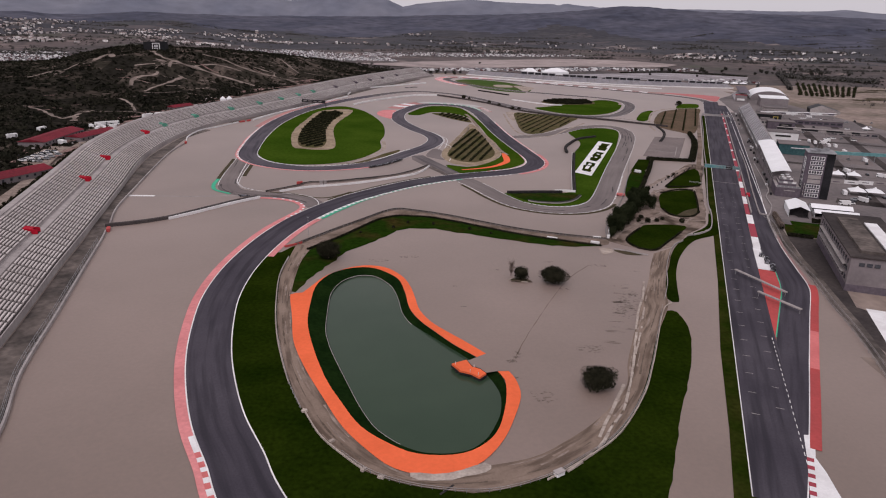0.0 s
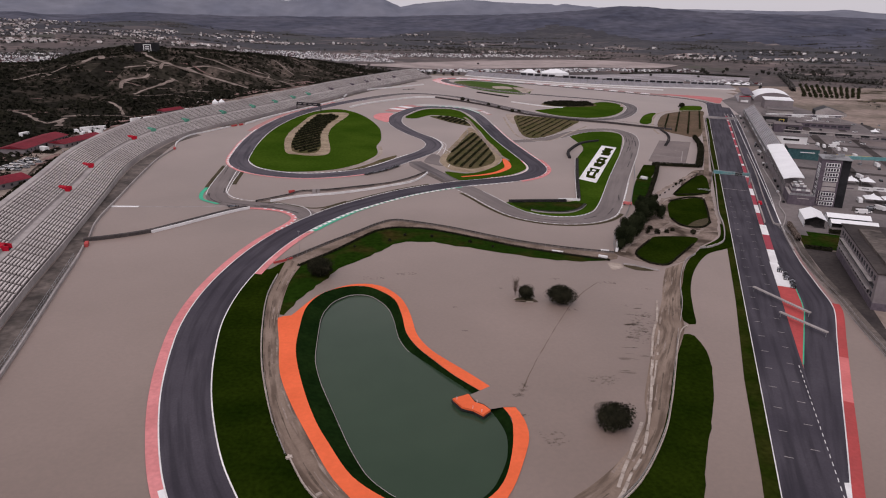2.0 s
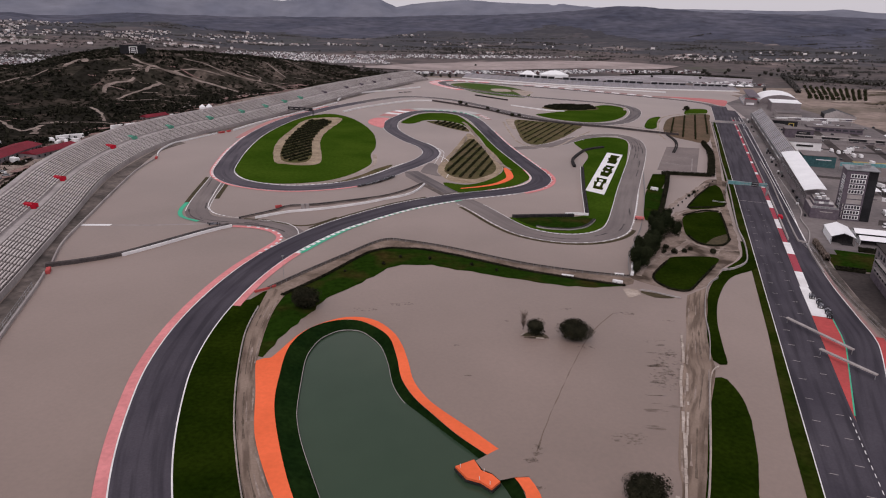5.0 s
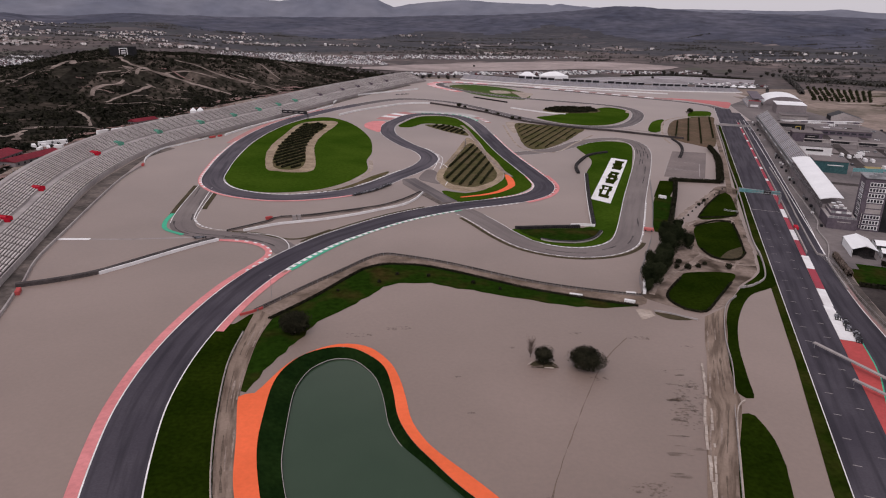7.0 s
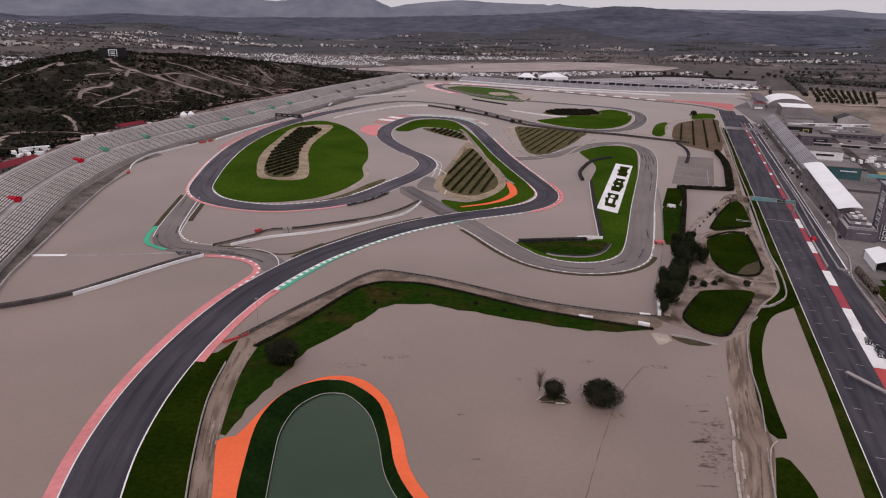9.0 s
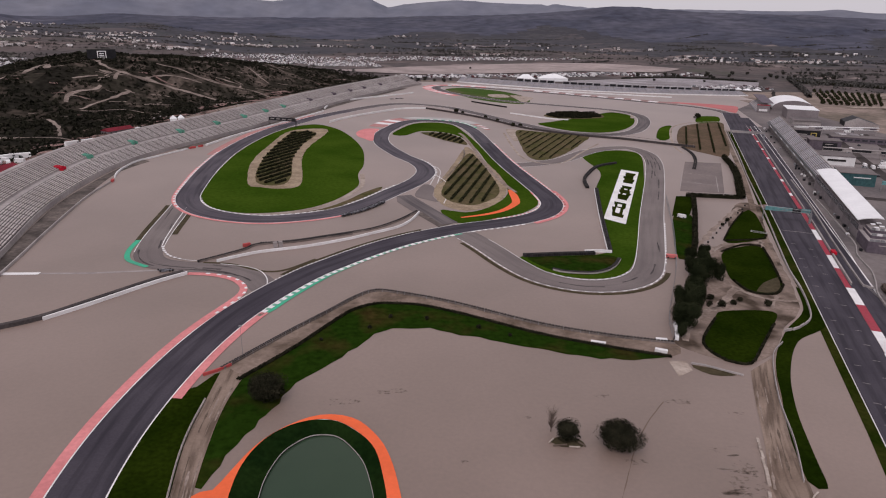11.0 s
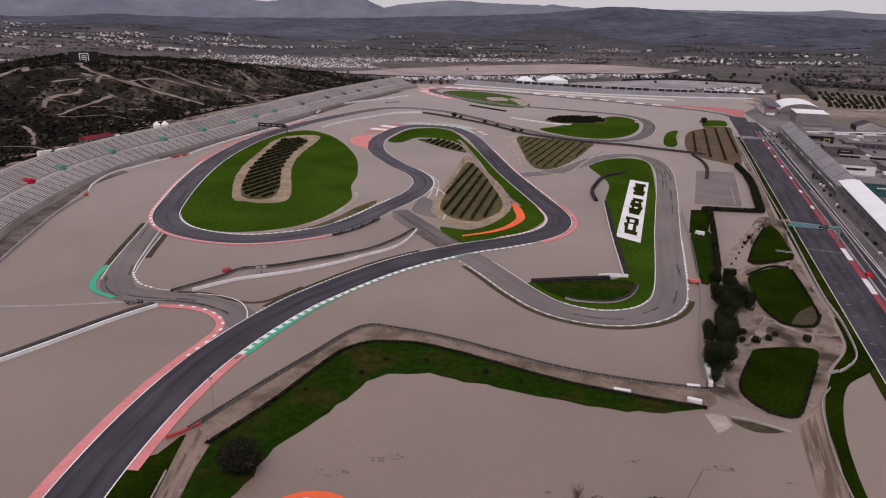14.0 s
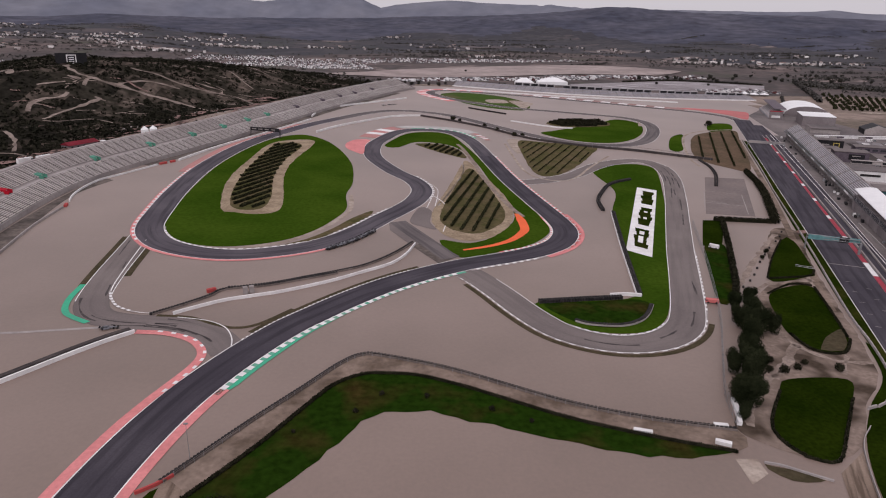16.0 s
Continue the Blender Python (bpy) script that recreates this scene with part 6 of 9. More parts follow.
slab([on_sign(0, 0), on_sign(1, 0), on_sign(1, 1), on_sign(0, 1)], 0.0, 0.25, "panel", M_WHITE, sg)
for lo, hi, u0, u1, k in ((0.07, 0.30, 0.24, 0.78, 5), (0.36, 0.63, 0.30, 0.84, 6), (0.70, 0.94, 0.30, 0.84, 5)):
    for j in range(k):
        v0, v1 = lo + (hi - lo) * j / k, lo + (hi - lo) * (j + 0.96) / k
        in0, in1 = 0.05 * math.sin(j * 2.3 + lo * 9), 0.05 * math.sin(j * 1.7 + hi * 7)
        slab([on_sign(u0 + in0 + 0.03, v0), on_sign(u1 + in1 - 0.02, v0), on_sign(u1 + in1, v1), on_sign(u0 + in0, v1)], 0.2, 0.45 + 0.03 * (j % 3), "planted_bar", M_VERGEGRASS, sg)
for u0, u1, v0, v1 in ((0.40, 0.60, 0.12, 0.20), (0.42, 0.62, 0.225, 0.265), (0.50, 0.66, 0.45, 0.475), (0.50, 0.66, 0.55, 0.57)):
    slab([on_sign(u0, v0), on_sign(u1, v0), on_sign(u1, v1), on_sign(u0, v1)], 0.2, 0.56, "white_patch", M_WHITE, sg)

# pale broken slabs along the inner side of the lake path
rnd = random.Random(19)
edging = tagged(new("path_edging"), "line of pale broken concrete slabs along the dirt path", "edging")


def slab_line(pts, w, gap, lens, h):
    p, d, q = evenly(spline(pts, 1.0), 0.5)
    s0 = 0.0
    while s0 < q[-1] - 1:
        n_ = rnd.uniform(*lens)
        i0 = min(int((s0 + n_ / 2) * 2), len(p) - 1)
        (x, y), u = p[i0], d[i0]
        g = Geo()
        g.box((0, 0, -0.15), (w * rnd.uniform(0.75, 1.1), n_, h * rnd.uniform(0.7, 1.3) + 0.15), 0, taper=0.95)
        o = g.ob("slab", M_SLAB, edging)
        o.matrix_local = pose(x + rnd.uniform(-.15, .15), y + rnd.uniform(-.15, .15), hz(x, y) + 0.09, rnd.uniform(-1, 1), rnd.uniform(-4, 4), math.degrees(math.atan2(u[1], u[0])) - 90 + rnd.uniform(-2.5, 2.5))
        s0 += n_ + (rnd.uniform(*gap) if rnd.random() < 0.3 else 0.04)


slab_line([(29.5, 126.5), (38.0, 135.2), (44, 145), (49.6, 155), (56.9, 175.5), (62, 192), (68.0, 211.5), (73.5, 226), (79.0, 243.4)], 0.8, (0.5, 3.0), (2.0, 7.0), 0.3)
slab_line([(39.6, 140), (44.0, 149.5), (50.6, 163.1)], 1.0, (0.1, 0.4), (3.0, 6.0), 0.12)
slab_line([(60, 184), (66, 200), (72, 218)], 0.6, (2.0, 7.0), (1.5, 4.0), 0.1)
for pts in ([(24.5, 123.2), (33.4, 130.4), (44.6, 141.5), (55.6, 159.6), (62.6, 175.6), (70.4, 196), (76.4, 212), (80.4, 220.5), (83.4, 223.5)], [(-59.8, 256), (-58.9, 236), (-54.5, 211), (-49.5, 190), (-44.5, 174), (-39.2, 159.5)],
            [(-33, 147.5), (-27.4, 137.2), (-21.4, 130.2), (-15.3, 124.3)]):
    wall("path_kerb", pts, 0.45, 0.32, M_SLAB, "low pale kerb along the outer edge of a dirt path", "kerb", step=2)
area("concrete_apron", [(-5.2, 123.9), (3, 124.3), (11.2, 128.4), (12.6, 126.2), (9, 124.2), (3.8, 122.3), (-3.5, 121.7)], 0.175, M_SLAB, "pale concrete apron below the orange band", ragged=0.3)
crate = tagged(new("meter_box"), "small white box beside the dirt path", "box")
g = Geo()
g.box((0, 0, -0.05), (2.2, 1.3, 1.0), 0, taper=0.97)
g.ob("casing", M_WHITE, crate)
g = Geo()
g.box((0, 0, 0.95), (2.4, 1.5, 0.12))
g.ob("lid", M_CONC, crate)
crate.matrix_world = pose(27.3, 125.2, hz(27.3, 125.2) + 0.08, 0, 0, 32)
wall("drain_grate", [(1.2, 117.4), (4.1, 120.6)], 0.13, 0.5, M_DARK, "dark drain slot across the dirt path", "drain", step=2)
for x, y, r in ((-15.5, 124.6, -30), (-24, 134.5, -50), (-11.5, 122.2, 70), (-32.6, 146.6, -58)):
    bl = tagged(new("stone_block"), "small pale stone block beside the dirt path", "block", "blocks along the path")
    g = Geo()
    g.box((0, 0, -0.1), (0.9, 1.5, 0.55), 0, taper=0.9)
    g.ob("block", M_SLAB, bl)
    bl.matrix_world = pose(x, y, hz(x, y) + 0.08, 0, 0, r)


# ---- pit buildings beside the straight (built in s, n and turned into place) ----
def at(s, n, z=0.0):
    p = sn(s, n)
    return (p[0], p[1], hz(*p) + z)


def block(g, s0, s1, n0, n1, z0, z1, mi=0, base=None):
    """A box in straight coordinates; z over the ground at base (s, n)."""
    b = hz(*sn(*(base or ((s0 + s1) / 2, (n0 + n1) / 2))))
    vs = [(*sn(s, n), b + z) for z in (z0, z1) for s, n in ((s0, n0), (s0, n1), (s1, n1), (s1, n0))]
    g.add(vs, [(3, 2, 1, 0), (4, 5, 6, 7), (0, 1, 5, 4), (1, 2, 6, 5), (2, 3, 7, 6), (3, 0, 4, 7)], mi)


def piece(name, s0, s1, n0, n1, z0, z1, material, parent, label="", base=None):
    g = Geo()
    block(g, s0, s1, n0, n1, z0, z1, 0, base)
    return g.ob(name, material, parent, label)


def thing(name, label, category, group=""):
    return tagged(new(name), label, category, group)


area("pavement_2", [tuple(sn(*q)) for q in ((236, 35), (236, 30), (715, 33), (860, 20), (1000, 60), (1000, 190), (330, 190), (250, 120), (252, 60))], 0.03, M_PAD, "wide grey paddock asphalt", curve=False, category="pavement")
area("pavement_3", [tuple(sn(*q)) for q in ((120, 38), (214, 30.5), (214, 44), (128, 44), (112, 70), (60, 70), (60, 52))], 0.035, M_TARMAC, "dark yard before an office block", curve=False, category="pavement")
area("pale_yard", [tuple(sn(*q)) for q in ((96, 47), (128, 47), (128, 75), (96, 75))], 0.05, M_WHITE, "pale concrete slab beside an office block", curve=False, category="pavement")
area("grass_17", [tuple(sn(*q)) for q in ((216, 31), (244, 31), (244, 62), (216, 62))], 0.06, M_ROUGH, "dark lawn below white tents", curve=False)

for s0, s1, n0, n1, m_ in ((300, 700, 84, 92, M_TARMAC), (340, 720, 118, 125, M_TARMAC), (400, 720, 150, 157, M_TARMAC), (416, 424, 52, 170, M_TARMAC), (540, 548, 66, 170, M_TARMAC), (300, 312, 66, 150, M_TARMAC), (440, 500, 94, 116, M_YARD), (560, 640, 128, 148, M_YARD),
                          (330, 400, 128, 150, M_YARD), (668, 720, 96, 116, M_KART)):
    area("paddock_lane", [tuple(sn(*q)) for q in ((s0, n0), (s0, n1), (s1, n1 + 3), (s1, n0 + 3))], 0.045 if s1 - s0 > 100 or n1 - n0 > 60 else 0.038, m_, "worn asphalt lane or bay in the paddock", curve=False, category="pavement")
area("yellow_bay", [tuple(sn(*q)) for q in ((486, 92), (496, 92), (500, 118), (490, 118))], 0.055, M_OCHRE, "mustard-yellow painted bay in the paddock", curve=False, category="pavement")
for k in range(26):
    s0 = 330 + k * 6.0
    strip("bay_line", np.array([sn(s0, 96), sn(s0 + 0.2, 96)]), -0.1, 5.0, 0.06, M_CONC, label="worn white parking line in the paddock", category="marking")
    strip("bay_line", np.array([sn(s0 + 160, 130), sn(s0 + 160.2, 130)]), -0.1, 5.0, 0.06, M_CONC, label="worn white parking line in the paddock", category="marking")

pb = thing("pit_building", "long grey pit building with rooftop seating tiers", "building")
BASE = (500, 42)
piece("body", 344, 702, 37.5, 44, -1, 6.0, M_WALL, pb, base=BASE)
ROWS_P = 9
for k in range(ROWS_P):
    piece("step", 438, 702, 36 + k * 0.95, 36 + (k + 1) * 0.95, 5.9, 6.6 + k * 0.6, M_STEELTIER, pb, base=BASE)
    for j in range(9):
        piece("bench", 439.5 + j * 29.2, 439.5 + j * 29.2 + 26.6, 36.1 + k * 0.95, 36.7 + k * 0.95, 6.6 + k * 0.6, 6.95 + k * 0.6, M_SEATSTEEL, pb, base=BASE)
for j in range(10):
    for k in range(3):
        piece("aisle", 437.6 + j * 29.2, 439.0 + j * 29.2, 36 + k * 2.85, 38.85 + k * 2.85, 6.7 + k * 1.8, 7.3 + k * 1.8, M_CONC, pb, base=BASE)
piece("back_wall", 436, 704, 44.6, 45.1, -1, 12.2, M_CONC, pb, base=BASE)
piece("front_rail", 438, 702, 35.85, 35.95, 6.0, 7.3, M_STEEL, pb, base=BASE)
for k in range(44):
    s0 = 346 + k * 8.1
    piece("garage_door", s0 + 0.6, s0 + 6.6, 37.4, 37.5, 0.0, 3.6, M_BLACK if k % 3 == 1 else M_PANEL, pb, base=BASE)
    piece("pillar", s0 - 0.6, s0 + 0.4, 35.9, 37.5, 0.0, 4.5, M_CONC, pb, base=BASE)
piece("balcony", 344, 702, 34.8, 37.5, 4.5, 4.8, M_CONC, pb, base=BASE)
for k in range(30):
    piece("parapet", 344.3 + k * 11.93, 355.6 + k * 11.93, 34.75, 34.9, 4.8, 5.8, M_WHITE if k % 3 == 0 else M_STEEL, pb, base=BASE)
piece("roof_slab", 344, 437.5, 36, 44.6, 6.0, 6.3, M_CONC, pb, base=BASE)
rnd = random.Random(14)
for k in range(26):
    s0, n0 = rnd.uniform(300, 700), rnd.uniform(30.5, 33.5)
    cs = thing("equipment_crate", "dark equipment crate on the pit apron", "crate", "pit equipment")
    piece("case", s0, s0 + rnd.uniform(1.2, 3), n0, n0 + rnd.uniform(0.9, 1.6), 0.08, rnd.uniform(1.0, 1.8), rnd.choice((M_DARK, M_STEEL, M_BLACK, M_WHITE)), cs)
pw = thing("pit_wall", "low grey pit wall with steel stands", "wall")
for k in range(19):
    s0 = 250 + k * 24
    q0, q1 = edge_n(s0) + 2.6, edge_n(s0 + 24) + 2.6
    g = Geo()
    vs = [(*sn(s, n), hz(*sn(s, n)) + z) for z in (-0.2, 1.1) for s, n in ((s0, q0), (s0, q0 + 0.5), (s0 + 23.8, q1 + 0.5), (s0 + 23.8, q1))]
    g.add(vs, [(4, 5, 6, 7), (0, 1, 5, 4), (1, 2, 6, 5), (2, 3, 7, 6), (3, 0, 4, 7)])
    g.ob("wall_panel", M_CONC, pw)

for pts in ([(452, 23.0), (383, 23.3), (313, 21.9), (257, 21.4), (250, 22.2), (248.8, 25.1)], [(400, 29.6), (334, 31.2), (310, 31.2), (292, 28.4), (272, 29.1), (257, 27.4), (239, 24.6), (207, 25.2)]):
    wall("lane_wall", [tuple(sn(*q)) for q in pts], 0.9, 0.5, M_CONC, "low pale concrete wall beside the pit lane")
# hospitality block with the curved white canopy
hb = thing("hospitality_building", "stepped terrace building under a curved white canopy roof", "building")
CB = (370, 40)
piece("body", 320, 436, 34, 44.5, -1, 8.0, M_WALL, hb, base=CB)
piece("glazing", 322, 434, 33.85, 34.0, 5.0, 7.6, M_GLASS, hb, base=CB)
g = Geo()
L_ = 18
for k in range(L_ + 1):
    u = k / L_
    n = 32.0 + u * 11.0
    z = 10.6 + 2.2 * math.sin(math.pi * (0.10 + 0.52 * u))
    for s in (318, 436):
        x, y = sn(s, n + (1.5 if s == 436 else 0))
        for dz in (0, -0.35):
            g.v.append((x, y, hz(*sn(*CB)) + z + dz))
for k in range(L_):
    a, b = k * 4, (k + 1) * 4
    for q in ((a, b, b + 2, a + 2), (a + 1, a + 3, b + 3, b + 1), (a, a + 1, b + 1, b), (a + 2, b + 2, b + 3, a + 3)):
        g.f.append(q)
        g.m.append(0)
for a in (0, L_ * 4):
    g.f.append((a, a + 2, a + 3, a + 1))
    g.m.append(0)
g.ob("canopy", M_TENT, hb, "curved white roof canopy")
for k in range(8):
    g = Geo()
    g.tube(at(316 + k * 15.5, 32.5, 0), at(316 + k * 15.5, 32.5, 10.4), 0.10, 0.10, 6)
    g.ob("column", M_WALL, hb)
piece("terrace", 300, 320, 33.5, 47, -1, 6.0, M_PANEL, hb, "charcoal terrace wall", base=CB)
piece("terrace_floor", 300.2, 320, 33.7, 46.8, 6.0, 6.15, M_CONC, hb, base=CB)
for k in range(2):
    piece("terrace_step", 305 + k * 4.5, 320, 35.5 + k * 0.7, 45 - k * 1.5, 6.15 + k * 1.4, 7.5 + k * 1.4, M_PANEL, hb, base=CB)
    piece("terrace_deck", 305 + k * 4.5, 320, 35.5 + k * 0.7, 45 - k * 1.5, 7.5 + k * 1.4, 7.6 + k * 1.4, M_CONC, hb, base=CB)
    for c in range(4):
        w = (9.5 - k * 2.2) / 4
        piece("railing", 304.9 + k * 4.5, 305.0 + k * 4.5, 35.5 + k * 0.7 + c * w, 35.5 + k * 0.7 + (c + 0.86) * w, 7.6 + k * 1.4, 8.7 + k * 1.4, M_WHITE if c % 2 else M_STEEL, hb, base=CB)
for k in range(6):
    piece("railing", 300.0, 300.1, 34 + k * 2.1, 35.9 + k * 2.1, 6.15, 7.2, M_STEEL, hb, base=CB)
piece("sign_bar", 299.85, 300.0, 38, 44, 4.2, 4.6, M_CONC, hb, base=CB)
for k in range(4):
    piece("parasol", 308 + k * 3, 310 + k * 3, 37 + (k % 2) * 3, 39 + (k % 2) * 3, 10.4, 10.55, M_TENT, hb, base=CB)

# control tower
tw = thing("control_tower", "square charcoal control tower with rows of white-framed windows", "tower")
TB = (307, 53)
piece("shaft", 303, 315, 47.6, 57.6, -1, 26.4, M_PANEL, tw, base=TB)
# The tower's dark right side, built as a separate black volume.
piece("side_volume", 304, 317, 57.6, 62.2, -1, 26.8, M_BLACK, tw, "black side volume", base=TB)
piece("roof_deck", 302.6, 317.2, 47.3, 62.5, 26.8, 27.2, M_STEEL, tw, base=TB)
for r in range(9):
    z0 = 22.9 - r * 2.75
    if r in (4, 5):
        piece("panel", 302.85, 303.0, 49.8, 56.6, z0, z0 + 2.2, M_CONC, tw, "pale blank panel", base=TB)
        continue
    fr = piece("window_frame", 302.8, 303.0, 49.6, 56.8, z0, z0 + 2.0, M_WHITE, tw, "white window frame", base=TB)
    for c in range(5):
        n0 = 49.85 + c * 1.38
        piece("pane", 302.7, 302.8, n0, n0 + 1.0, z0 + 0.3, z0 + 1.75, M_GLASS, fr, base=TB)
for r in range(4):
    for c in range(3):
        piece("window", 302.85, 303.0, 47.9 + c * 0.55, 48.3 + c * 0.55, 1.5 + r * 2.0, 2.9 + r * 2.0, M_CONC if c % 2 else M_GLASS, tw, base=TB)
for r in range(8):
    fr = piece("window_frame", 305, 311, 47.45, 47.6, 21.5 - r * 2.75, 23.6 - r * 2.75, M_WHITE, tw, "white window frame", base=TB)
    for c in range(3):
        piece("pane", 305.3 + c * 1.9, 306.7 + c * 1.9, 47.38, 47.45, 21.8 - r * 2.75, 23.3 - r * 2.75, M_GLASS, fr, base=TB)
for k in range(7):
    g = Geo()
    p = at(303.6 + k * 1.9, 48.5 + k * 1.9, 26.9)
    g.tube(p, (p[0], p[1], p[2] + 2.4 + k % 3), 0.10, 0.05, 5)
    g.ob("mast", M_STEEL, tw)
for k in range(4):
    piece("equipment", 304 + k * 2.6, 306 + k * 2.6, 49 + k * 2.6, 52 + k * 2.6, 27.2, 28.3 + 0.4 * (k % 2), M_STEEL, tw, base=TB)

# office block
of = thing("office_building", "grey office block with flat roof and dark window bands", "building")
OB = (178, 55)
piece("wall", 145, 210, 43, 66, -1, 14.0, M_WALL, of, base=OB)
piece("plinth", 144.9, 210, 42.9, 66, -1, 3.2, M_PANEL, of, base=OB)
piece("roof", 144.5, 210.5, 42.5, 66.5, 14.0, 14.5, M_TARMAC, of, base=OB)
piece("roof_house", 150, 200, 47, 55, 14.5, 15.6, M_SERVICE, of, base=OB)
piece("roof_panel", 156, 196, 57, 62, 14.5, 15.0, M_WHITE, of, base=OB)
for r in range(3):
    for k in range(15):
        s0 = 148 + k * 4.05
        piece("window", s0, s0 + (3.6 if r == 1 else 1.5), 42.75, 43.0, 4.2 + r * 3.2, 6.0 + r * 3.2, M_GLASS, of, base=OB)
for r in range(2):
    piece("sunshade", 150, 204, 41.6, 43.0, 6.3 + r * 3.2, 6.5 + r * 3.2, M_CONC, of, base=OB)
for r in range(4):
    for c in range(2):
        piece("window", 144.75, 145.0, 59.5 + c * 3, 61.3 + c * 3, 1.6 + r * 2.9, 3.2 + r * 2.9, M_GLASS, of, base=OB)
for c in range(3):
    piece("window", 144.75, 145.0, 46 + c * 2.6, 47.9 + c * 2.6, 10.8, 12.2, M_GLASS, of, base=OB)
cabin = thing("cabin", "small white cabin on a pale slab", "cabin")
piece("wall", 112, 116, 56, 60, 0, 2.6, M_WHITE, cabin)
piece("roof", 111.8, 116.2, 55.8, 60.2, 2.6, 2.8, M_CONC, cabin)
hedge([tuple(sn(214, 31)), tuple(sn(214, 42))], 2.0, 1.6, "dark hedge before the office yard", seed=41)
hedge([tuple(sn(246, 46)), tuple(sn(246, 66))], 2.4, 2.0, "dark hedge behind a lawn", seed=42)
hedge([tuple(sn(224, 29.5)), tuple(sn(250, 28.5))], 2.2, 2.4, "mixed brown shrubs at the lane's end", M_LEAFRED, seed=43)


# tents
def gable_tent(s0, s1, n0, n1, h, ridge, label, along_n=True, group=""):
    t = thing("marquee", label, "tent", group)
    b = hz(*sn((s0 + s1) / 2, (n0 + n1) / 2))
    g = Geo()
    if along_n:
        m = (s0 + s1) / 2
        q = [(s0, n0, h), (s0, n1, h), (m, n1, ridge), (m, n0, ridge), (s1, n0, h), (s1, n1, h)]
    else:
        m = (n0 + n1) / 2
        q = [(s0, n0, h), (s1, n0, h), (s1, m, ridge), (s0, m, ridge), (s0, n1, h), (s1, n1, h)]
    vs = [(*sn(s, n), b + z + dz) for dz in (0, -0.12) for s, n, z in q]
    g.add(vs, [(0, 1, 2, 3), (3, 2, 5, 4), (6, 9, 8, 7), (9, 10, 11, 8), (0, 6, 7, 1), (4, 5, 11, 10)])
    g.ob("roof", M_TENT, t)
    g = Geo()
    for a, c in ((s0, n0), (s0, n1), (s1, n0), (s1, n1)):
        g = Geo()
        g.tube(at(a, c, -0.2), at(a, c, h), 0.12, 0.12, 5)
        g.ob("pole", M_STEEL, t)
    if not along_n:
        piece("floor", s0 + 0.3, s1 - 0.3, n0 + 0.6, n1 - 0.3, 0.02, 0.1, M_DARK, t)
        piece("inner_wall", s0 + 4, s0 + 4.2, n0 + 0.5, n1 - 0.4, 0.1, h, M_DARK, t)
    piece("side", s0 + 0.2, s1 - 0.2, n0 + 0.2, n0 + 0.35, 0, h * 0.9, M_TENT, t)
    piece("back", s1 - 0.35, s1 - 0.2, n0 + 0.2, n1 - 0.2, 0, h * 0.9, M_DARK, t)
    return t


gable_tent(253, 273, 35.5, 46, 4.0, 6.0, "open white peaked marquee by the pit lane", False)
gable_tent(268, 277, 48.5, 69, 3.0, 4.4, "long low white marquee in the paddock")
gable_tent(257, 265, 48.5, 70, 2.8, 4.0, "long low white marquee in the paddock")


def peak_tent(s, n, w, h, label, group="white pagoda tents"):
    t = thing("pagoda_tent", label, "tent", group)
    g = Geo()
    b = np.array(at(s, n, 0))
    vs = [tuple(b + [*(DIR * a * w / 2 + SIDE * c * w / 2), h]) for a, c in ((-1, -1), (-1, 1), (1, 1), (1, -1))]
    vs += [tuple(b + [*(DIR * a * w / 8 + SIDE * c * w / 8), h * 1.55]) for a, c in ((-1, -1), (-1, 1), (1, 1), (1, -1))] + [tuple(b + [0, 0, h * 2.0])]
    g.add(vs, [(i, (i + 1) % 4, 4 + (i + 1) % 4, 4 + i) for i in range(4)] + [(4 + i, 4 + (i + 1) % 4, 8) for i in range(4)])
    g.ob("roof", M_TENT, t)
    for a, c in ((-1, -1), (-1, 1), (1, 1), (1, -1)):
        g = Geo()
        p = b + [*(DIR * a * w / 2 + SIDE * c * w / 2), 0]
        g.tube(tuple(p), tuple(p + [0, 0, h]), 0.08, 0.08, 5)
        g.ob("pole", M_STEEL, t)
    return t


for s, n, w in ((378, 80, 8), (380, 90, 8), (328, 82, 9), (330, 92, 9), (344, 122, 9), (640, 150, 7), (1108, 52, 12), (1112, 66, 12), (1116, 40, 10)):
    peak_tent(s, n, w, 2.8, "white pagoda tent on the paddock")
pf = thing("paddock_fence", "low white printed hoarding line in the paddock", "hoarding")
for k in range(12):
    s0, n0 = 357 + k * 3.1, 72 + k * 9
    piece("panel", s0, s0 + 0.3, n0, n0 + 8.4, 0, 2.4, M_WHITE if k % 3 else M_CONC, pf)
    piece("sign_bar", s0 - 0.06, s0, n0 + 2, n0 + 6, 1.0, 1.5, M_PANEL, pf)


# paddock buildings
M_DEEPTEAL = mat("deep_teal_panel", (0.035, 0.085, 0.095), (0.05, 0.11, 0.115), 0.1, 0.8, 0.6)
def box_building(name, s0, s1, n0, n1, h, wallm, roofm, label, bands=0, category="building"):
    t = thing(name, label, category)
    b = ((s0 + s1) / 2, (n0 + n1) / 2)
    piece("wall", s0, s1, n0, n1, -0.5, h, wallm, t, base=b)
    piece("roof", s0 - 0.4, s1 + 0.4, n0 - 0.4, n1 + 0.4, h, h + 0.4, roofm, t, base=b)
    for k in range(bands):
        w = (n1 - n0) / bands
        piece("window", s0 - 0.12, s0, n0 + w * (k + 0.15), n0 + w * (k + 0.85), h * 0.35, h * 0.7, M_GLASS, t, base=b)
    return t


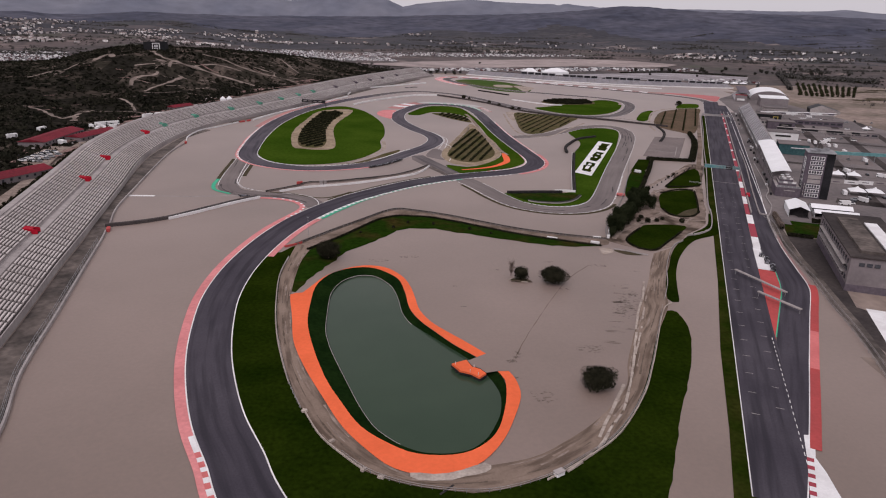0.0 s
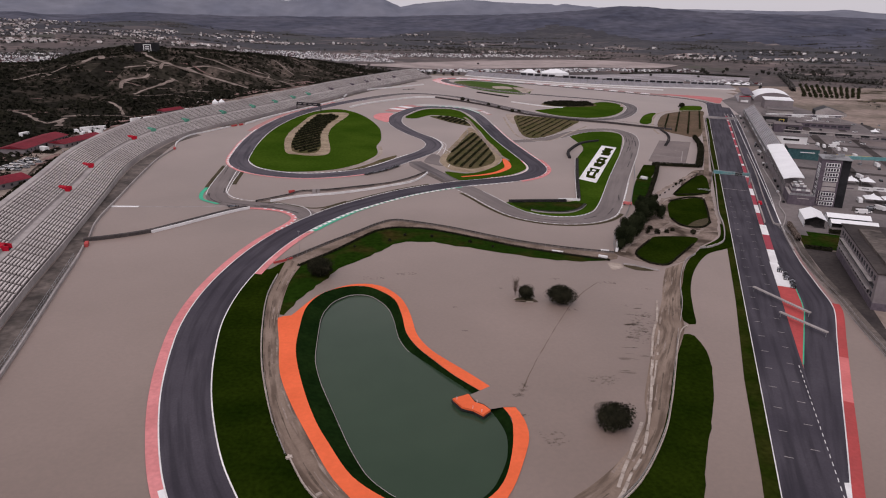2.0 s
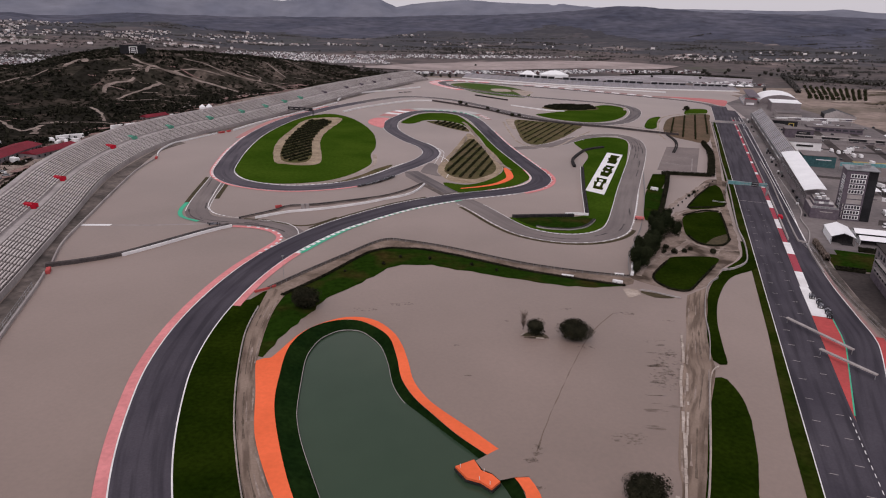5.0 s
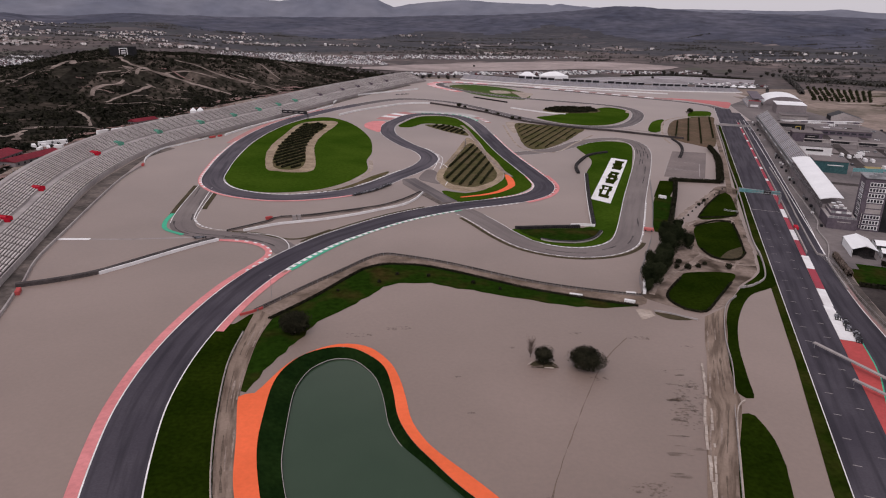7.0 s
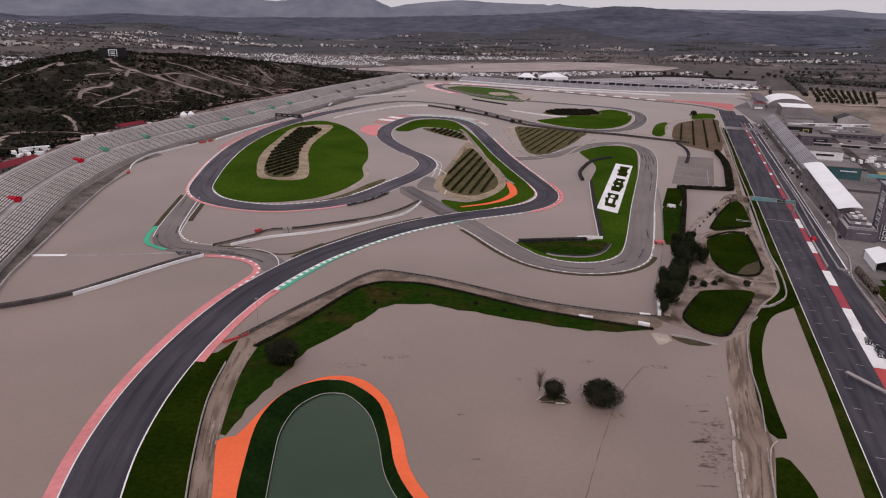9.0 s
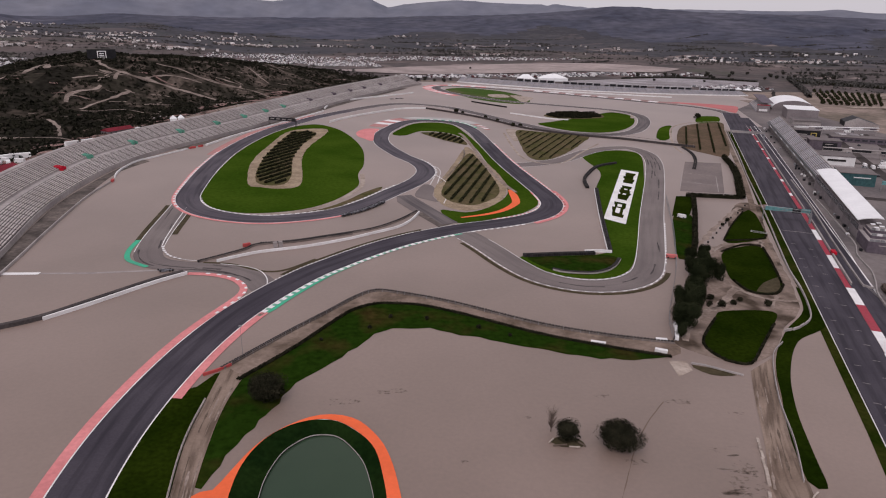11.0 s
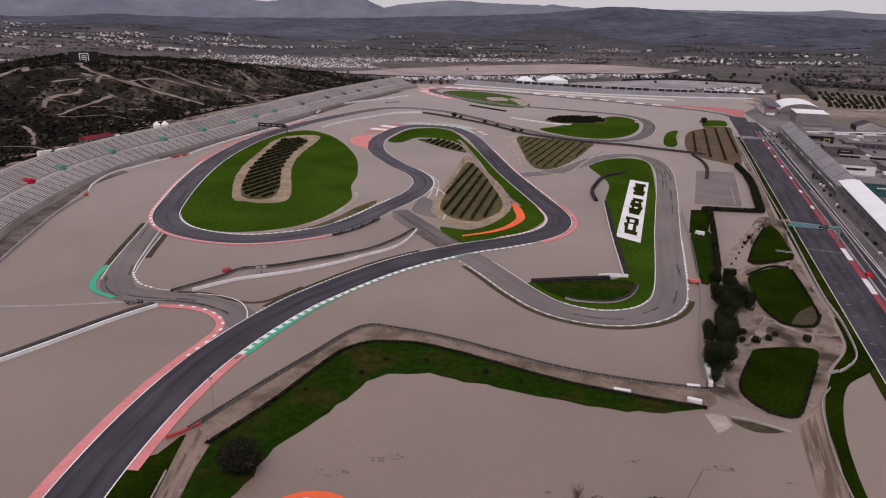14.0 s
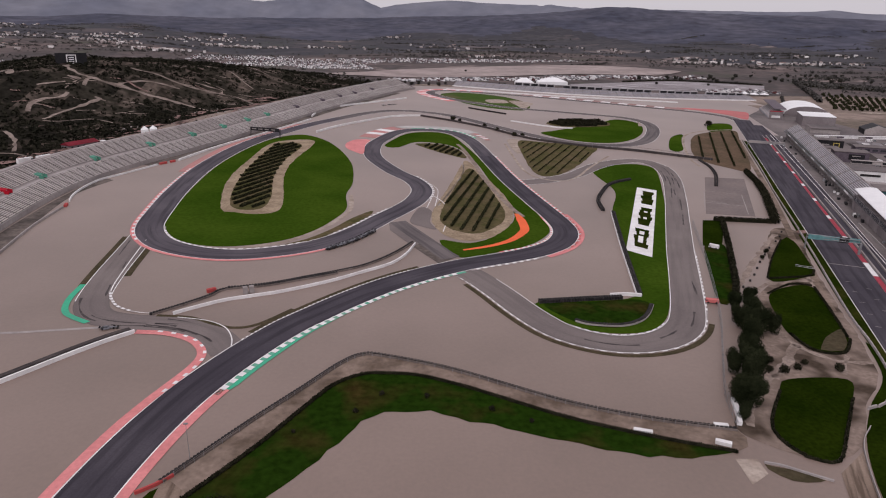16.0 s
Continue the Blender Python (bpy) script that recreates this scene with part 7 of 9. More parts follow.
box_building("exhibition_hall", 800, 838, 66, 97, 11, M_WALL, M_TENT, "grey box hall with a white flat roof", 0)
wp = thing("annex", "low pale annex before a hall", "building")
piece("wall", 752, 777, 66, 92, 0, 5, M_CONC, wp)
piece("roof", 751, 777, 65.5, 92.5, 5, 5.3, M_PAD, wp)
bb = box_building("hospitality_box", 652, 664, 50, 74, 8, M_BLACK, M_PAD, "black hospitality box with ochre sign frame", 0)
piece("sign_frame", 651.7, 652, 66, 71, 1.8, 6.4, M_GOLD, bb)
piece("sign_panel", 651.5, 651.7, 66.8, 70.2, 2.5, 5.7, M_BLACK, bb)
piece("sign_bar", 651.5, 651.7, 54, 63, 4.2, 4.9, M_CONC, bb)
bb = box_building("hospitality_box", 596, 610, 56, 80, 8, M_PANEL, M_PAD, "grey hospitality box with a dark screen", 0)
piece("screen", 595.7, 596, 66, 77, 2.5, 6.6, M_BLACK, bb)
piece("sign_bar", 595.5, 595.7, 68, 74, 5.0, 5.5, M_CONC, bb)
bb = box_building("hospitality_box", 510, 526, 48, 72, 9.5, M_WHITE, M_PAD, "white hospitality box with a dark lettered strip", 0)
piece("sign_bar", 509.7, 510, 54, 66, 6.0, 7.4, M_DARK, bb)
bb = box_building("hospitality_box", 456, 474, 51.5, 73, 8.0, M_DEEPTEAL, M_PAD, "teal hospitality box with pale bars", 0)
piece("sign_bar", 455.7, 456, 60, 70, 5.2, 5.8, M_WHITE, bb)
box_building("hospitality_box", 690, 706, 54, 72, 6, M_WALL, M_PAD, "grey flat-roofed paddock box", 4)
box_building("hospitality_box", 628, 640, 53, 66, 5, M_CONC, M_PAD, "pale flat-roofed paddock box", 4)
box_building("hospitality_box", 482, 496, 54, 68, 5, M_WALL, M_CONC, "grey flat-roofed paddock box", 5)
box_building("team_building", 655, 668, 84, 132, 4.5, M_PANEL, M_PAD, "long low dark team building", 8)
box_building("team_building", 590, 604, 110, 150, 4.5, M_WALL, M_PAD, "long low grey team building", 6)
# arched white hall
ah = thing("arched_hall", "white arched exhibition hall behind the paddock", "building")
g = Geo()
for s in (880, 945):
    for k in range(17):
        a = math.pi * k / 16
        g.v.append((*sn(s, 84 - 24 * math.cos(a)), hz(*sn(912, 84)) + 3 + 10 * math.sin(a)))
for k in range(16):
    g.f.append((k, 17 + k, 18 + k, k + 1))
    g.m.append(0)
g.f += [tuple(range(17)), tuple(range(33, 16, -1))]
g.m += [1, 1]
g.ob("roof", [M_TENT, M_WALL], ah)
piece("wall", 880.5, 944.5, 60.3, 107.7, -1, 3.1, M_WALL, ah)
# dark gabled hall
dg = thing("gabled_hall", "dark glazed hall with a white gable edge", "building")
for k, (a, c, m_) in enumerate(((0, 0.6, M_CONC), (0.6, 24, M_BLACK))):
    g = Geo()
    q = [(640, 112), (640, 124), (640, 136)]
    vs = []
    for s in (772 + a, 772 + c):
        for n, z in ((118, 0), (118, 5), (129, 9.5), (150, 3), (150, 0)):
            vs.append((*sn(s, n), hz(*sn(782, 132)) + z))
    g.add(vs, [(0, 1, 2, 3, 4), (9, 8, 7, 6, 5), (0, 5, 6, 1), (1, 6, 7, 2), (2, 7, 8, 3), (3, 8, 9, 4)])
    g.ob("gable" if k == 0 else "hall", m_, dg)


# overhead bridges
def truss(pa, pb, z, label, material, w=1.6, h=1.6, every=14.0, name="footbridge"):
    t = thing(name, label, "bridge" if name == "footbridge" else "gantry")
    a, b = np.array(pa, float), np.array(pb, float)
    ln = np.hypot(*(b - a))
    u = (b - a) / ln
    v = np.array([u[1], -u[0]])
    za, zb = hz(*a) + z, hz(*b) + z
    g = Geo()
    for zz in (0, h):
        for sd in (-1, 1):
            p0, p1 = a + v * sd * w / 2, b + v * sd * w / 2
            g.tube((*p0, za + zz), (*p1, zb + zz), 0.16, 0.16, 5)
    g.ob("chord", material, t)
    n = max(2, int(ln / 3.0))
    for k in range(n + 1):
        f_ = k / n
        p, zc = a + u * ln * f_, za + (zb - za) * f_
        g = Geo()
        for sd in (-1, 1):
            q = p + v * sd * w / 2
            g.tube((*q, zc), (*q, zc + h), 0.09, 0.09, 4)
            if k < n:
                q2 = q + u * ln / n
                g.tube((*q, zc + (h if k % 2 else 0)), (*q2, zc + (0 if k % 2 else h)), 0.08, 0.08, 4)
        g.ob("brace", material, t)
    for k in range(int(ln / every) + 1):
        p = a + u * min(k * every, ln)
        for sd in (-1, 1):
            q = p + v * sd * w / 2
            g = Geo()
            g.tube((*q, hz(*q) - 0.2), (*q, hz(*q) + z + 0.1), 0.2, 0.2, 6)
            g.ob("leg", material, t)
    return t, a, b, u, ln


def clad(t, a, b, u, ln, z, h, mats, step=7.0):
    """Panels along both sides of a footbridge, and its deck and roof."""
    v = np.array([u[1], -u[0]])
    for k in range(int(ln / step)):
        for sd in (-1, 1):
            p = a + u * k * step + v * sd * 1.3
            q = p + u * (step - 0.5)
            g = Geo()
            vs = [(*(c + v * o), hz(*c) + z + zz) for zz in (0.1, h) for c, o in ((p, -0.06), (q, -0.06), (q, 0.06), (p, 0.06))]
            g.add(vs, [(3, 2, 1, 0), (4, 5, 6, 7), (0, 1, 5, 4), (1, 2, 6, 5), (2, 3, 7, 6), (3, 0, 4, 7)])
            g.ob("side_panel", mats[k % len(mats)], t)
    for nm, z0, z1, w in (("deck", -0.25, 0.0, 1.5), ("top_rail", h + 0.25, h + 0.6, 1.5)):
        g = Geo()
        vs = [(*(c + v * o), hz(*c) + z + zz) for zz in (z0, z1) for c, o in ((a, -w), (b, -w), (b, w), (a, w))]
        g.add(vs, [(3, 2, 1, 0), (4, 5, 6, 7), (0, 1, 5, 4), (1, 2, 6, 5), (2, 3, 7, 6), (3, 0, 4, 7)])
        g.ob(nm, M_WHITE if mats[0] is M_WHITE else M_CONC, t)


t, a, b, u, ln = truss(sn(684, 57), sn(719, 136), 5.0, "long white steel footbridge with printed panels across the paddock", M_CONC, 2.4, 2.0, every=28)
clad(t, a, b, u, ln, 5.0, 1.6, [M_WHITE, M_WHITE, M_CONC, M_PANEL])
t, a, b, u, ln = truss(sn(566, 61), sn(573, 136), 5.0, "long steel footbridge with dark panels across the paddock", M_CONC, 2.4, 2.0, every=21)
clad(t, a, b, u, ln, 5.0, 1.7, [M_BLACK, M_BLACK, M_CONC])
tb = thing("banner_bridge", "long teal banner beam across the paddock", "bridge")
for k in range(8):
    s0, n0 = 446 + k * 2.4, 74 + k * 9
    g = Geo()
    p, q = np.array(sn(s0, n0)), np.array(sn(s0 + 2.3, n0 + 8.9))
    zb = hz(*p) + 4.2
    vs = [(*(c + DIR * o), zb + z) for z in (0, 2.4) for c, o in ((p, -0.5), (q, -0.5), (q, 0.5), (p, 0.5))]
    g.add(vs, [(3, 2, 1, 0), (4, 5, 6, 7), (0, 1, 5, 4), (1, 2, 6, 5), (2, 3, 7, 6), (3, 0, 4, 7)])
    g.ob("banner", M_TEAL, tb)
    g = Geo()
    g.tube((*p, hz(*p) - 0.2), (*p, zb), 0.25, 0.25, 6)
    g.ob("leg", M_STEEL, tb)


def track_gantry(s, n0, n1, z, label, material, screen=True):
    t, a, b, u, ln = truss(sn(s, n0), sn(s - 1, n1), z, label, M_STEEL, 1.0, 1.4, 60, "start_gantry")
    piece("leg", s - 1.5, s - 0.5, n1 - 0.5, n1 + 0.5, -0.2, z, M_STEEL, t)
    piece("banner", s - 0.9, s - 0.7, n0 + 0.5, n1 - 0.5, z - 0.4, z + 1.7, material, t, base=(s, (n0 + n1) / 2))
    if screen:
        piece("screen", s - 1.2, s - 0.9, n0 + (n1 - n0) * 0.60, n0 + (n1 - n0) * 0.78, z - 0.7, z + 1.9, M_BLACK, t, base=(s, (n0 + n1) / 2))
    return t


track_gantry(342, -6, 16.4, 5.6, "teal start gantry with a black screen over the straight", M_TEAL)
track_gantry(623, -4, 24, 5.6, "pale steel gantry over the far straight", M_CONC, False)
t, a, b, u, ln = truss((-139, 693), (-114, 684), 5.0, "dark sponsor gantry over the track by the grandstand", M_DARK, every=26, name="start_gantry")
v = np.array([u[1], -u[0]])
for nm, lo, hi, z0, z1, off, m_ in [("banner", 0.3, ln - 0.3, -0.5, 2.3, 0.95, M_BLACK)] + [("sign_bar", 2.0 + k * 5.6, 5.6 + k * 5.6, 0.55, 1.25, 1.07, M_CONC) for k in range(4)]:
    g = Geo()
    vs = [(*(a + u * w + v * (off + o)), hz(*a) + 5.0 + z) for z in (z0, z1) for w, o in ((lo, 0), (hi, 0), (hi, 0.1), (lo, 0.1))]
    g.add(vs, [(3, 2, 1, 0), (4, 5, 6, 7), (0, 1, 5, 4), (1, 2, 6, 5), (2, 3, 7, 6), (3, 0, 4, 7)])
    g.ob(nm, m_, t)
for s0, n0, s1, n1 in ((146, 3.8, 127.5, 20.5), (124, 10.5, 112, 23.5)):
    t = thing("barrier_beam", "long pale beam on short posts across the pit exit", "beam")
    p, q = np.array(sn(s0, n0)), np.array(sn(s1, n1))
    u = (q - p) / np.hypot(*(q - p))
    v = np.array([u[1], -u[0]])
    g = Geo()
    vs = [(*(c + v * o), hz(*c) + z) for z in (1.7, 2.1) for c, o in ((p, -0.55), (q, -0.55), (q, 0.55), (p, 0.55))]
    g.add(vs, [(3, 2, 1, 0), (4, 5, 6, 7), (0, 1, 5, 4), (1, 2, 6, 5), (2, 3, 7, 6), (3, 0, 4, 7)])
    g.ob("beam", M_CONC, t)
    for c in (p + u * 0.4, q - u * 0.4):
        g = Geo()
        g.tube((*c, hz(*c) - 0.1), (*c, hz(*c) + 1.75), 0.12, 0.12, 6)
        g.ob("post", M_STEEL, t)

# small stand with a red edge at the end of the pits
s2 = thing("grandstand", "small covered stand with red edge at the pits' end", "grandstand")
for k in range(10):
    piece("step", 845, 935, 40 + k * 1.3, 41.3 + k * 1.3, -1, 2.2 + k * 0.75, M_SEATBLUE, s2, base=(890, 46))
for k in range(10):
    piece("bench", 846, 934, 40.2 + k * 1.3, 40.8 + k * 1.3, 2.2 + k * 0.75, 2.6 + k * 0.75, M_BENCH, s2, base=(890, 46))
piece("end_wall", 844, 845, 39.5, 53.5, -1, 8.8, M_WALL, s2, base=(890, 46))
piece("end_sign", 843.6, 843.9, 42, 51, 2.0, 4.5, M_WHITE, s2, "white end sign", base=(890, 46))
piece("end_trim", 843.7, 844.9, 39.5, 53.5, 8.8, 9.4, M_REDBOX, s2, base=(890, 46))
piece("roof", 848, 945, 44, 57, 11.0, 11.5, M_PANEL, s2, base=(890, 46))

# far grandstand behind the last bends
fs = thing("grandstand", "long far grandstand with blue-grey seats and dark boxes", "grandstand")
fline = spline([(40, 1140), (120, 1106), (194, 1082), (262, 1072), (330, 1072), (400, 1080), (455, 1088)], 8)
low = lambda x: 1.12 - 0.26 * float(np.clip((x - 250) / 200, 0, 1))
for k in range(12):
    g = Geo()
    nr = normals(fline)
    vs = []
    for (x, y), n_ in zip(fline, nr):
        h0 = (1.2 + k * 0.42) * low(x)
        for s_, h in ((-(k * 1.5), -1), (-(k * 1.5), h0), (-(k + 1) * 1.5, h0), (-(k + 1) * 1.5, -1)):
            px, py = x + n_[0] * s_, y + n_[1] * s_
            vs.append((px, py, hz(px, py) + h))
    g.add(vs, [(i * 4 + j, i * 4 + j + 1, i * 4 + j + 5, i * 4 + j + 4) for i in range(len(fline) - 1) for j in range(3)])
    g.ob("step", M_SEATBLUE if k % 3 else M_CONC, fs)
fp, fd, fa = evenly(fline, 11.5)
for k, (q, u) in enumerate(zip(fp[8:], fd[8:])):
    if k % 6 == 5:
        continue
    nr = np.array([-u[1], u[0]])
    c, c2, turn, f_ = q + nr * 20.5, q + nr * 18.7, math.degrees(math.atan2(u[1], u[0])), low(q[0])
    g = Geo()
    g.box((*c, hz(*c)), (10.2, 3.0, 9.4 * f_), turn)
    bx_ = g.ob("box", M_SEATSTEEL, fs)
    g = Geo()
    g.box((*c2, hz(*c2) + 6.0 * f_), (9.0, 0.3, 2.7 * f_), turn)
    g.ob("window", M_BLACK, bx_, "dark slate window front")
for q, u in zip(fp[1:], fd[1:]):
    nr = np.array([-u[1], u[0]])
    line = [e for k in range(12) for e in ((k * 1.5 + 0.02, (1.2 + k * 0.42) - 0.2), (k * 1.5 + 0.02, 1.45 + k * 0.42), (k * 1.5 + 1.5, 1.45 + k * 0.42))]
    stepped(line, lambda d, z: np.array([*(q + nr * d), hz(*(q + nr * d)) + z * low(q[0])]), np.array([*u, 0]) * 0.55, "stairway", M_STEELTIER, fs)
g = Geo()
g.sweep(fline, [(-22.2, -1), (-22.2, 5.2), (-23, 5.2), (-23, -1)])
g.ob("back_wall", M_CONC, fs)
g = Geo()
g.sweep(fline, [(0.9, -0.5), (0.9, 1.5), (0.4, 1.5), (0.4, -0.5)])
g.ob("front_wall", M_WHITE, fs)
# small kart track behind it
band("kart_track", spline([(225, 1232), (262, 1256), (327, 1292), (438, 1340), (566, 1294)], 12), spline([(232, 1180), (262, 1168), (320, 1172), (386, 1196), (529, 1216)], 12), 0.4, M_KART, "pale grey asphalt of a small kart track", "road")
for k, pts in enumerate(([(300, 1205), (345, 1245), (400, 1262), (430, 1240), (470, 1250), (520, 1262)], [(330, 1195), (372, 1222), (420, 1216), (470, 1226), (515, 1238)], [(262, 1196), (300, 1230), (352, 1275), (430, 1318), (520, 1290)],
                         [(452, 1268), (482, 1280), (508, 1272), (488, 1262), (452, 1268)], [(392, 1282), (430, 1296), (470, 1290), (440, 1276), (392, 1282)])):
    strip("kart_kerb", spline(pts, 5), -2.0, 2.0, 0.55 + 0.02 * k, M_PAD if k % 2 else M_SEATSTEEL, label="grey bend of a small kart track", category="road")
hedge([(330, 1302), (380, 1330), (440, 1350), (500, 1334), (568, 1304)], 3.0, 2.6, "long low dark hedge behind the kart track", M_FARTREE, 96, 0.9, 0.9)
gable = [(150, 1196, 26, 24), (196, 1218, 46, 16)]
for x, y, w, dpt in gable:
    t = thing("marquee", "large white marquee behind the far grandstand", "tent", "far marquees")
    g = Geo()
    z = hz(x, y)
    vs = [(x + a * w / 2, y + c * dpt / 2, z + h) for h in (0, 5) for a, c in ((-1, -1), (1, -1), (1, 1), (-1, 1))] + [(x - w * 0.15, y, z + 11), (x + w * 0.15, y, z + 11)]
    g.add(vs, [(0, 1, 5, 4), (1, 2, 6, 5), (2, 3, 7, 6), (3, 0, 4, 7), (4, 5, 9, 8), (6, 7, 8, 9), (5, 6, 9), (7, 4, 8)])
    g.ob("roof", M_TENT, t)


# ---- race cars at rest ----
def race_car(label):
    c = tagged(new("race_car"), label, "race car", "race cars standing in line")
    g = Geo()
    prof = [(-2.4, 0.28, 0.35, 0.55), (-1.2, 0.55, 0.3, 0.95), (-0.2, 0.62, 0.25, 0.9), (0.5, 0.45, 0.25, 0.75), (1.6, 0.24, 0.25, 0.55), (2.5, 0.12, 0.22, 0.4)]
    for y, w, z0, z1 in prof:
        g.v += [(-w, y, z0), (w, y, z0), (w * 0.7, y, z1), (-w * 0.7, y, z1)]
    for k in range(len(prof) - 1):
        o = k * 4
        g.f += [(o + j, o + (j + 1) % 4, o + 4 + (j + 1) % 4, o + 4 + j) for j in range(4)]
    g.f += [(3, 2, 1, 0), (len(g.v) - 4, len(g.v) - 3, len(g.v) - 2, len(g.v) - 1)]
    g.m = [0] * len(g.f)
    g.box((0.7, -0.6, 0.2), (0.6, 1.7, 0.35))
    g.box((-0.7, -0.6, 0.2), (0.6, 1.7, 0.35))
    g.ob("body", M_CARPAINT, c)
    for nm, y, w, z in (("front_wing", 2.6, 1.8, 0.12), ("rear_wing", -2.5, 1.0, 0.75)):
        g = Geo()
        g.box((0, y, z), (w, 0.45, 0.09))
        for sd in (-1, 1):
            g.box((sd * w / 2, y, z - 0.05), (0.06, 0.5, 0.3))
        g.ob(nm, M_DARK, c)
    for sx in (-0.78, 0.78):
        for y in (-1.65, 1.55):
            g = Geo()
            g.tube((sx - 0.17, y, 0.34), (sx + 0.17, y, 0.34), 0.34, 0.34, 12)
            g.ob("wheel", M_DARK, c)
    g = Geo()
    g.tube((-0.35, 0.1, 0.85), (0.35, 0.1, 0.85), 0.07, 0.07, 6)
    g.tube((0, 0.7, 0.6), (0, 0.1, 0.9), 0.05, 0.05, 5)
    g.ob("halo", M_DARK, c)
    return c


car = race_car("grey and black open-wheel race car standing on asphalt")
lp, ld, la = evenly(spline([(-44, 426), (-34.8, 437.2), (-25.5, 454.5)], 1.0), 2.3)
for k, (q, w) in enumerate(zip(lp, ld)):
    m = pose(q[0], q[1], hz(*q) + 0.19, 0, 0, math.degrees(math.atan2(w[1], w[0])) - 90 + 38 + 9 * math.sin(k * 2.1))
    if k == 0:
        car.matrix_world = m
    else:
        copy_thing(car, m)
for i in range(5):
    q = sn(158 + i * 4.4, 19.2 - 0.75 * i + 0.9 * (i % 2))
    copy_thing(car, pose(q[0], q[1], hz(*q) + 0.15, 0, 0, TURN + 172))
copy_thing(car, pose(-102, 345, hz(-102, 345) + 0.1, 0, 0, -75))
for q in ((-45, 904), (-39, 909), (-34, 913)):
    copy_thing(car, pose(*q, hz(*q) + 0.12, 0, 0, -50))


# ---- road vehicles ----
def van(name, ln, w, h, paint, label, category="van"):
    t = tagged(new(name), label, category)
    g = Geo()
    g.box((0, 0, 0.4), (w, ln, h - 0.4), 0, taper=0.94)
    g.ob("body", paint, t)
    g = Geo()
    g.box((0, ln * 0.42, h * 0.55), (w * 0.97, ln * 0.14, h * 0.28))
    g.ob("windscreen", M_GLASS, t)
    for sx in (-w * 0.45, w * 0.45):
        for y in (-ln * 0.3, ln * 0.3):
            g = Geo()
            g.tube((sx - 0.12, y, 0.42), (sx + 0.12, y, 0.42), 0.42, 0.42, 10)
            g.ob("wheel", M_DARK, t)
    return t


def sedan(paint, label):
    t = tagged(new("car"), label, "car", "parked cars")
    g = Geo()
    g.box((0, 0, 0.3), (1.8, 4.3, 0.6), 0, taper=0.96)
    g.ob("body", paint, t)
    g = Geo()
    g.box((0, -0.2, 0.9), (1.62, 2.3, 0.55), 0, taper=0.8)
    g.ob("cabin", M_GLASS, t)
    for sx in (-0.8, 0.8):
        for y in (-1.35, 1.35):
            g = Geo()
            g.tube((sx - 0.1, y, 0.32), (sx + 0.1, y, 0.32), 0.32, 0.32, 10)
            g.ob("wheel", M_DARK, t)
    return t


v1 = van("van", 6.0, 2.1, 2.6, M_WHITE, "white van parked on the paddock")
v1.matrix_world = Matrix.Translation(at(352, 66)) @ pose(0, 0, 0, 0, 0, 30)
for s, n, r in ((296, 70, 100), (402, 90, 20), (395, 110, 60), (470, 92, 80), (489, 104, 10), (430, 82, 20), (530, 95, 80), (545, 100, 70), (605, 90, 10), (690, 100, 90), (720, 110, 80), (325, 75, 0), (310, 82, 40), (455, 112, 10)):
    copy_thing(v1, pose(*at(s, n), 0, 0, TURN + r))
c1, c2, c3 = sedan(M_WHITE, "white car parked on asphalt"), sedan(M_BLACK, "black car parked on asphalt"), sedan(M_STEEL, "grey car parked on asphalt")
rnd = random.Random(8)
for k, c in enumerate((c1, c2, c3)):
    c.matrix_world = pose(*at(300 + k * 6, 74 + k * 2), 0, 0, TURN + 90)
for k in range(70):
    s, n = rnd.uniform(300, 740), rnd.uniform(74, 170)
    copy_thing((c1, c2, c3)[k % 3], pose(*at(s, n), 0, 0, TURN + rnd.choice((0, 90)) + rnd.uniform(-6, 6)))
truck = van("truck", 8.5, 2.4, 3.2, M_WHITE, "white lorry parked behind the grandstand", "lorry")
truck.matrix_world = pose(-229.5, 538, hz(-229.5, 538), 0, 0, -34)
for x, y, r in ((-223.5, 547, -32), (-244, 492, -42), (-238, 498, -60)):
    copy_thing(truck, pose(x, y, hz(x, y), 0, 0, r))
strip("yard", spline([(-208, 338), (-218, 362), (-226, 390), (-228, 412)], 3), -8, 7, 1.0, M_DIRT, label="pale trodden yard with parked cars", category="yard")
rnd = random.Random(44)
for k in range(14):
    x, y = -229 + (k % 3) * 4.6 + rnd.uniform(-.5, .5), 369 + (k // 3) * 6.2
    copy_thing((c1, c1, c3)[k % 3], pose(x, y, hz(x, y) + 1.0, 0, 0, 80 + rnd.uniform(-12, 12)))
for x, y, r in ((-247, 484, 40), (-242, 487, 60), (-236, 480, 30), (-233, 486, 80), (-239, 476, 10)):
    copy_thing(v1, pose(x, y, hz(x, y), 0, 0, r))
for s, n, r in ((532, 84, 0), (526, 88, 0), (516, 97, 4), (516, 102, 4)):
    copy_thing(v1, pose(*at(s, n), 0, 0, TURN + r))
rv = van("rescue_car", 4.8, 1.9, 1.6, M_PINK, "red and white rescue car beside a fence", "car")
rv.matrix_world = pose(103, 377, hz(103, 377), 0, 0, 75)
rv2 = van("ambulance", 4.4, 1.8, 1.9, M_WHITE, "small white ambulance beside a lawn", "van")
rv2.matrix_world = pose(130, 441, hz(130, 441), 0, 0, 50)
rv3 = van("rescue_car", 4.8, 1.9, 1.6, M_REDBOX, "red rescue car at the pit lane", "car")
rv3.matrix_world = Matrix.Translation(at(291, 18.4)) @ pose(0, 0, 0, 0, 0, TURN)


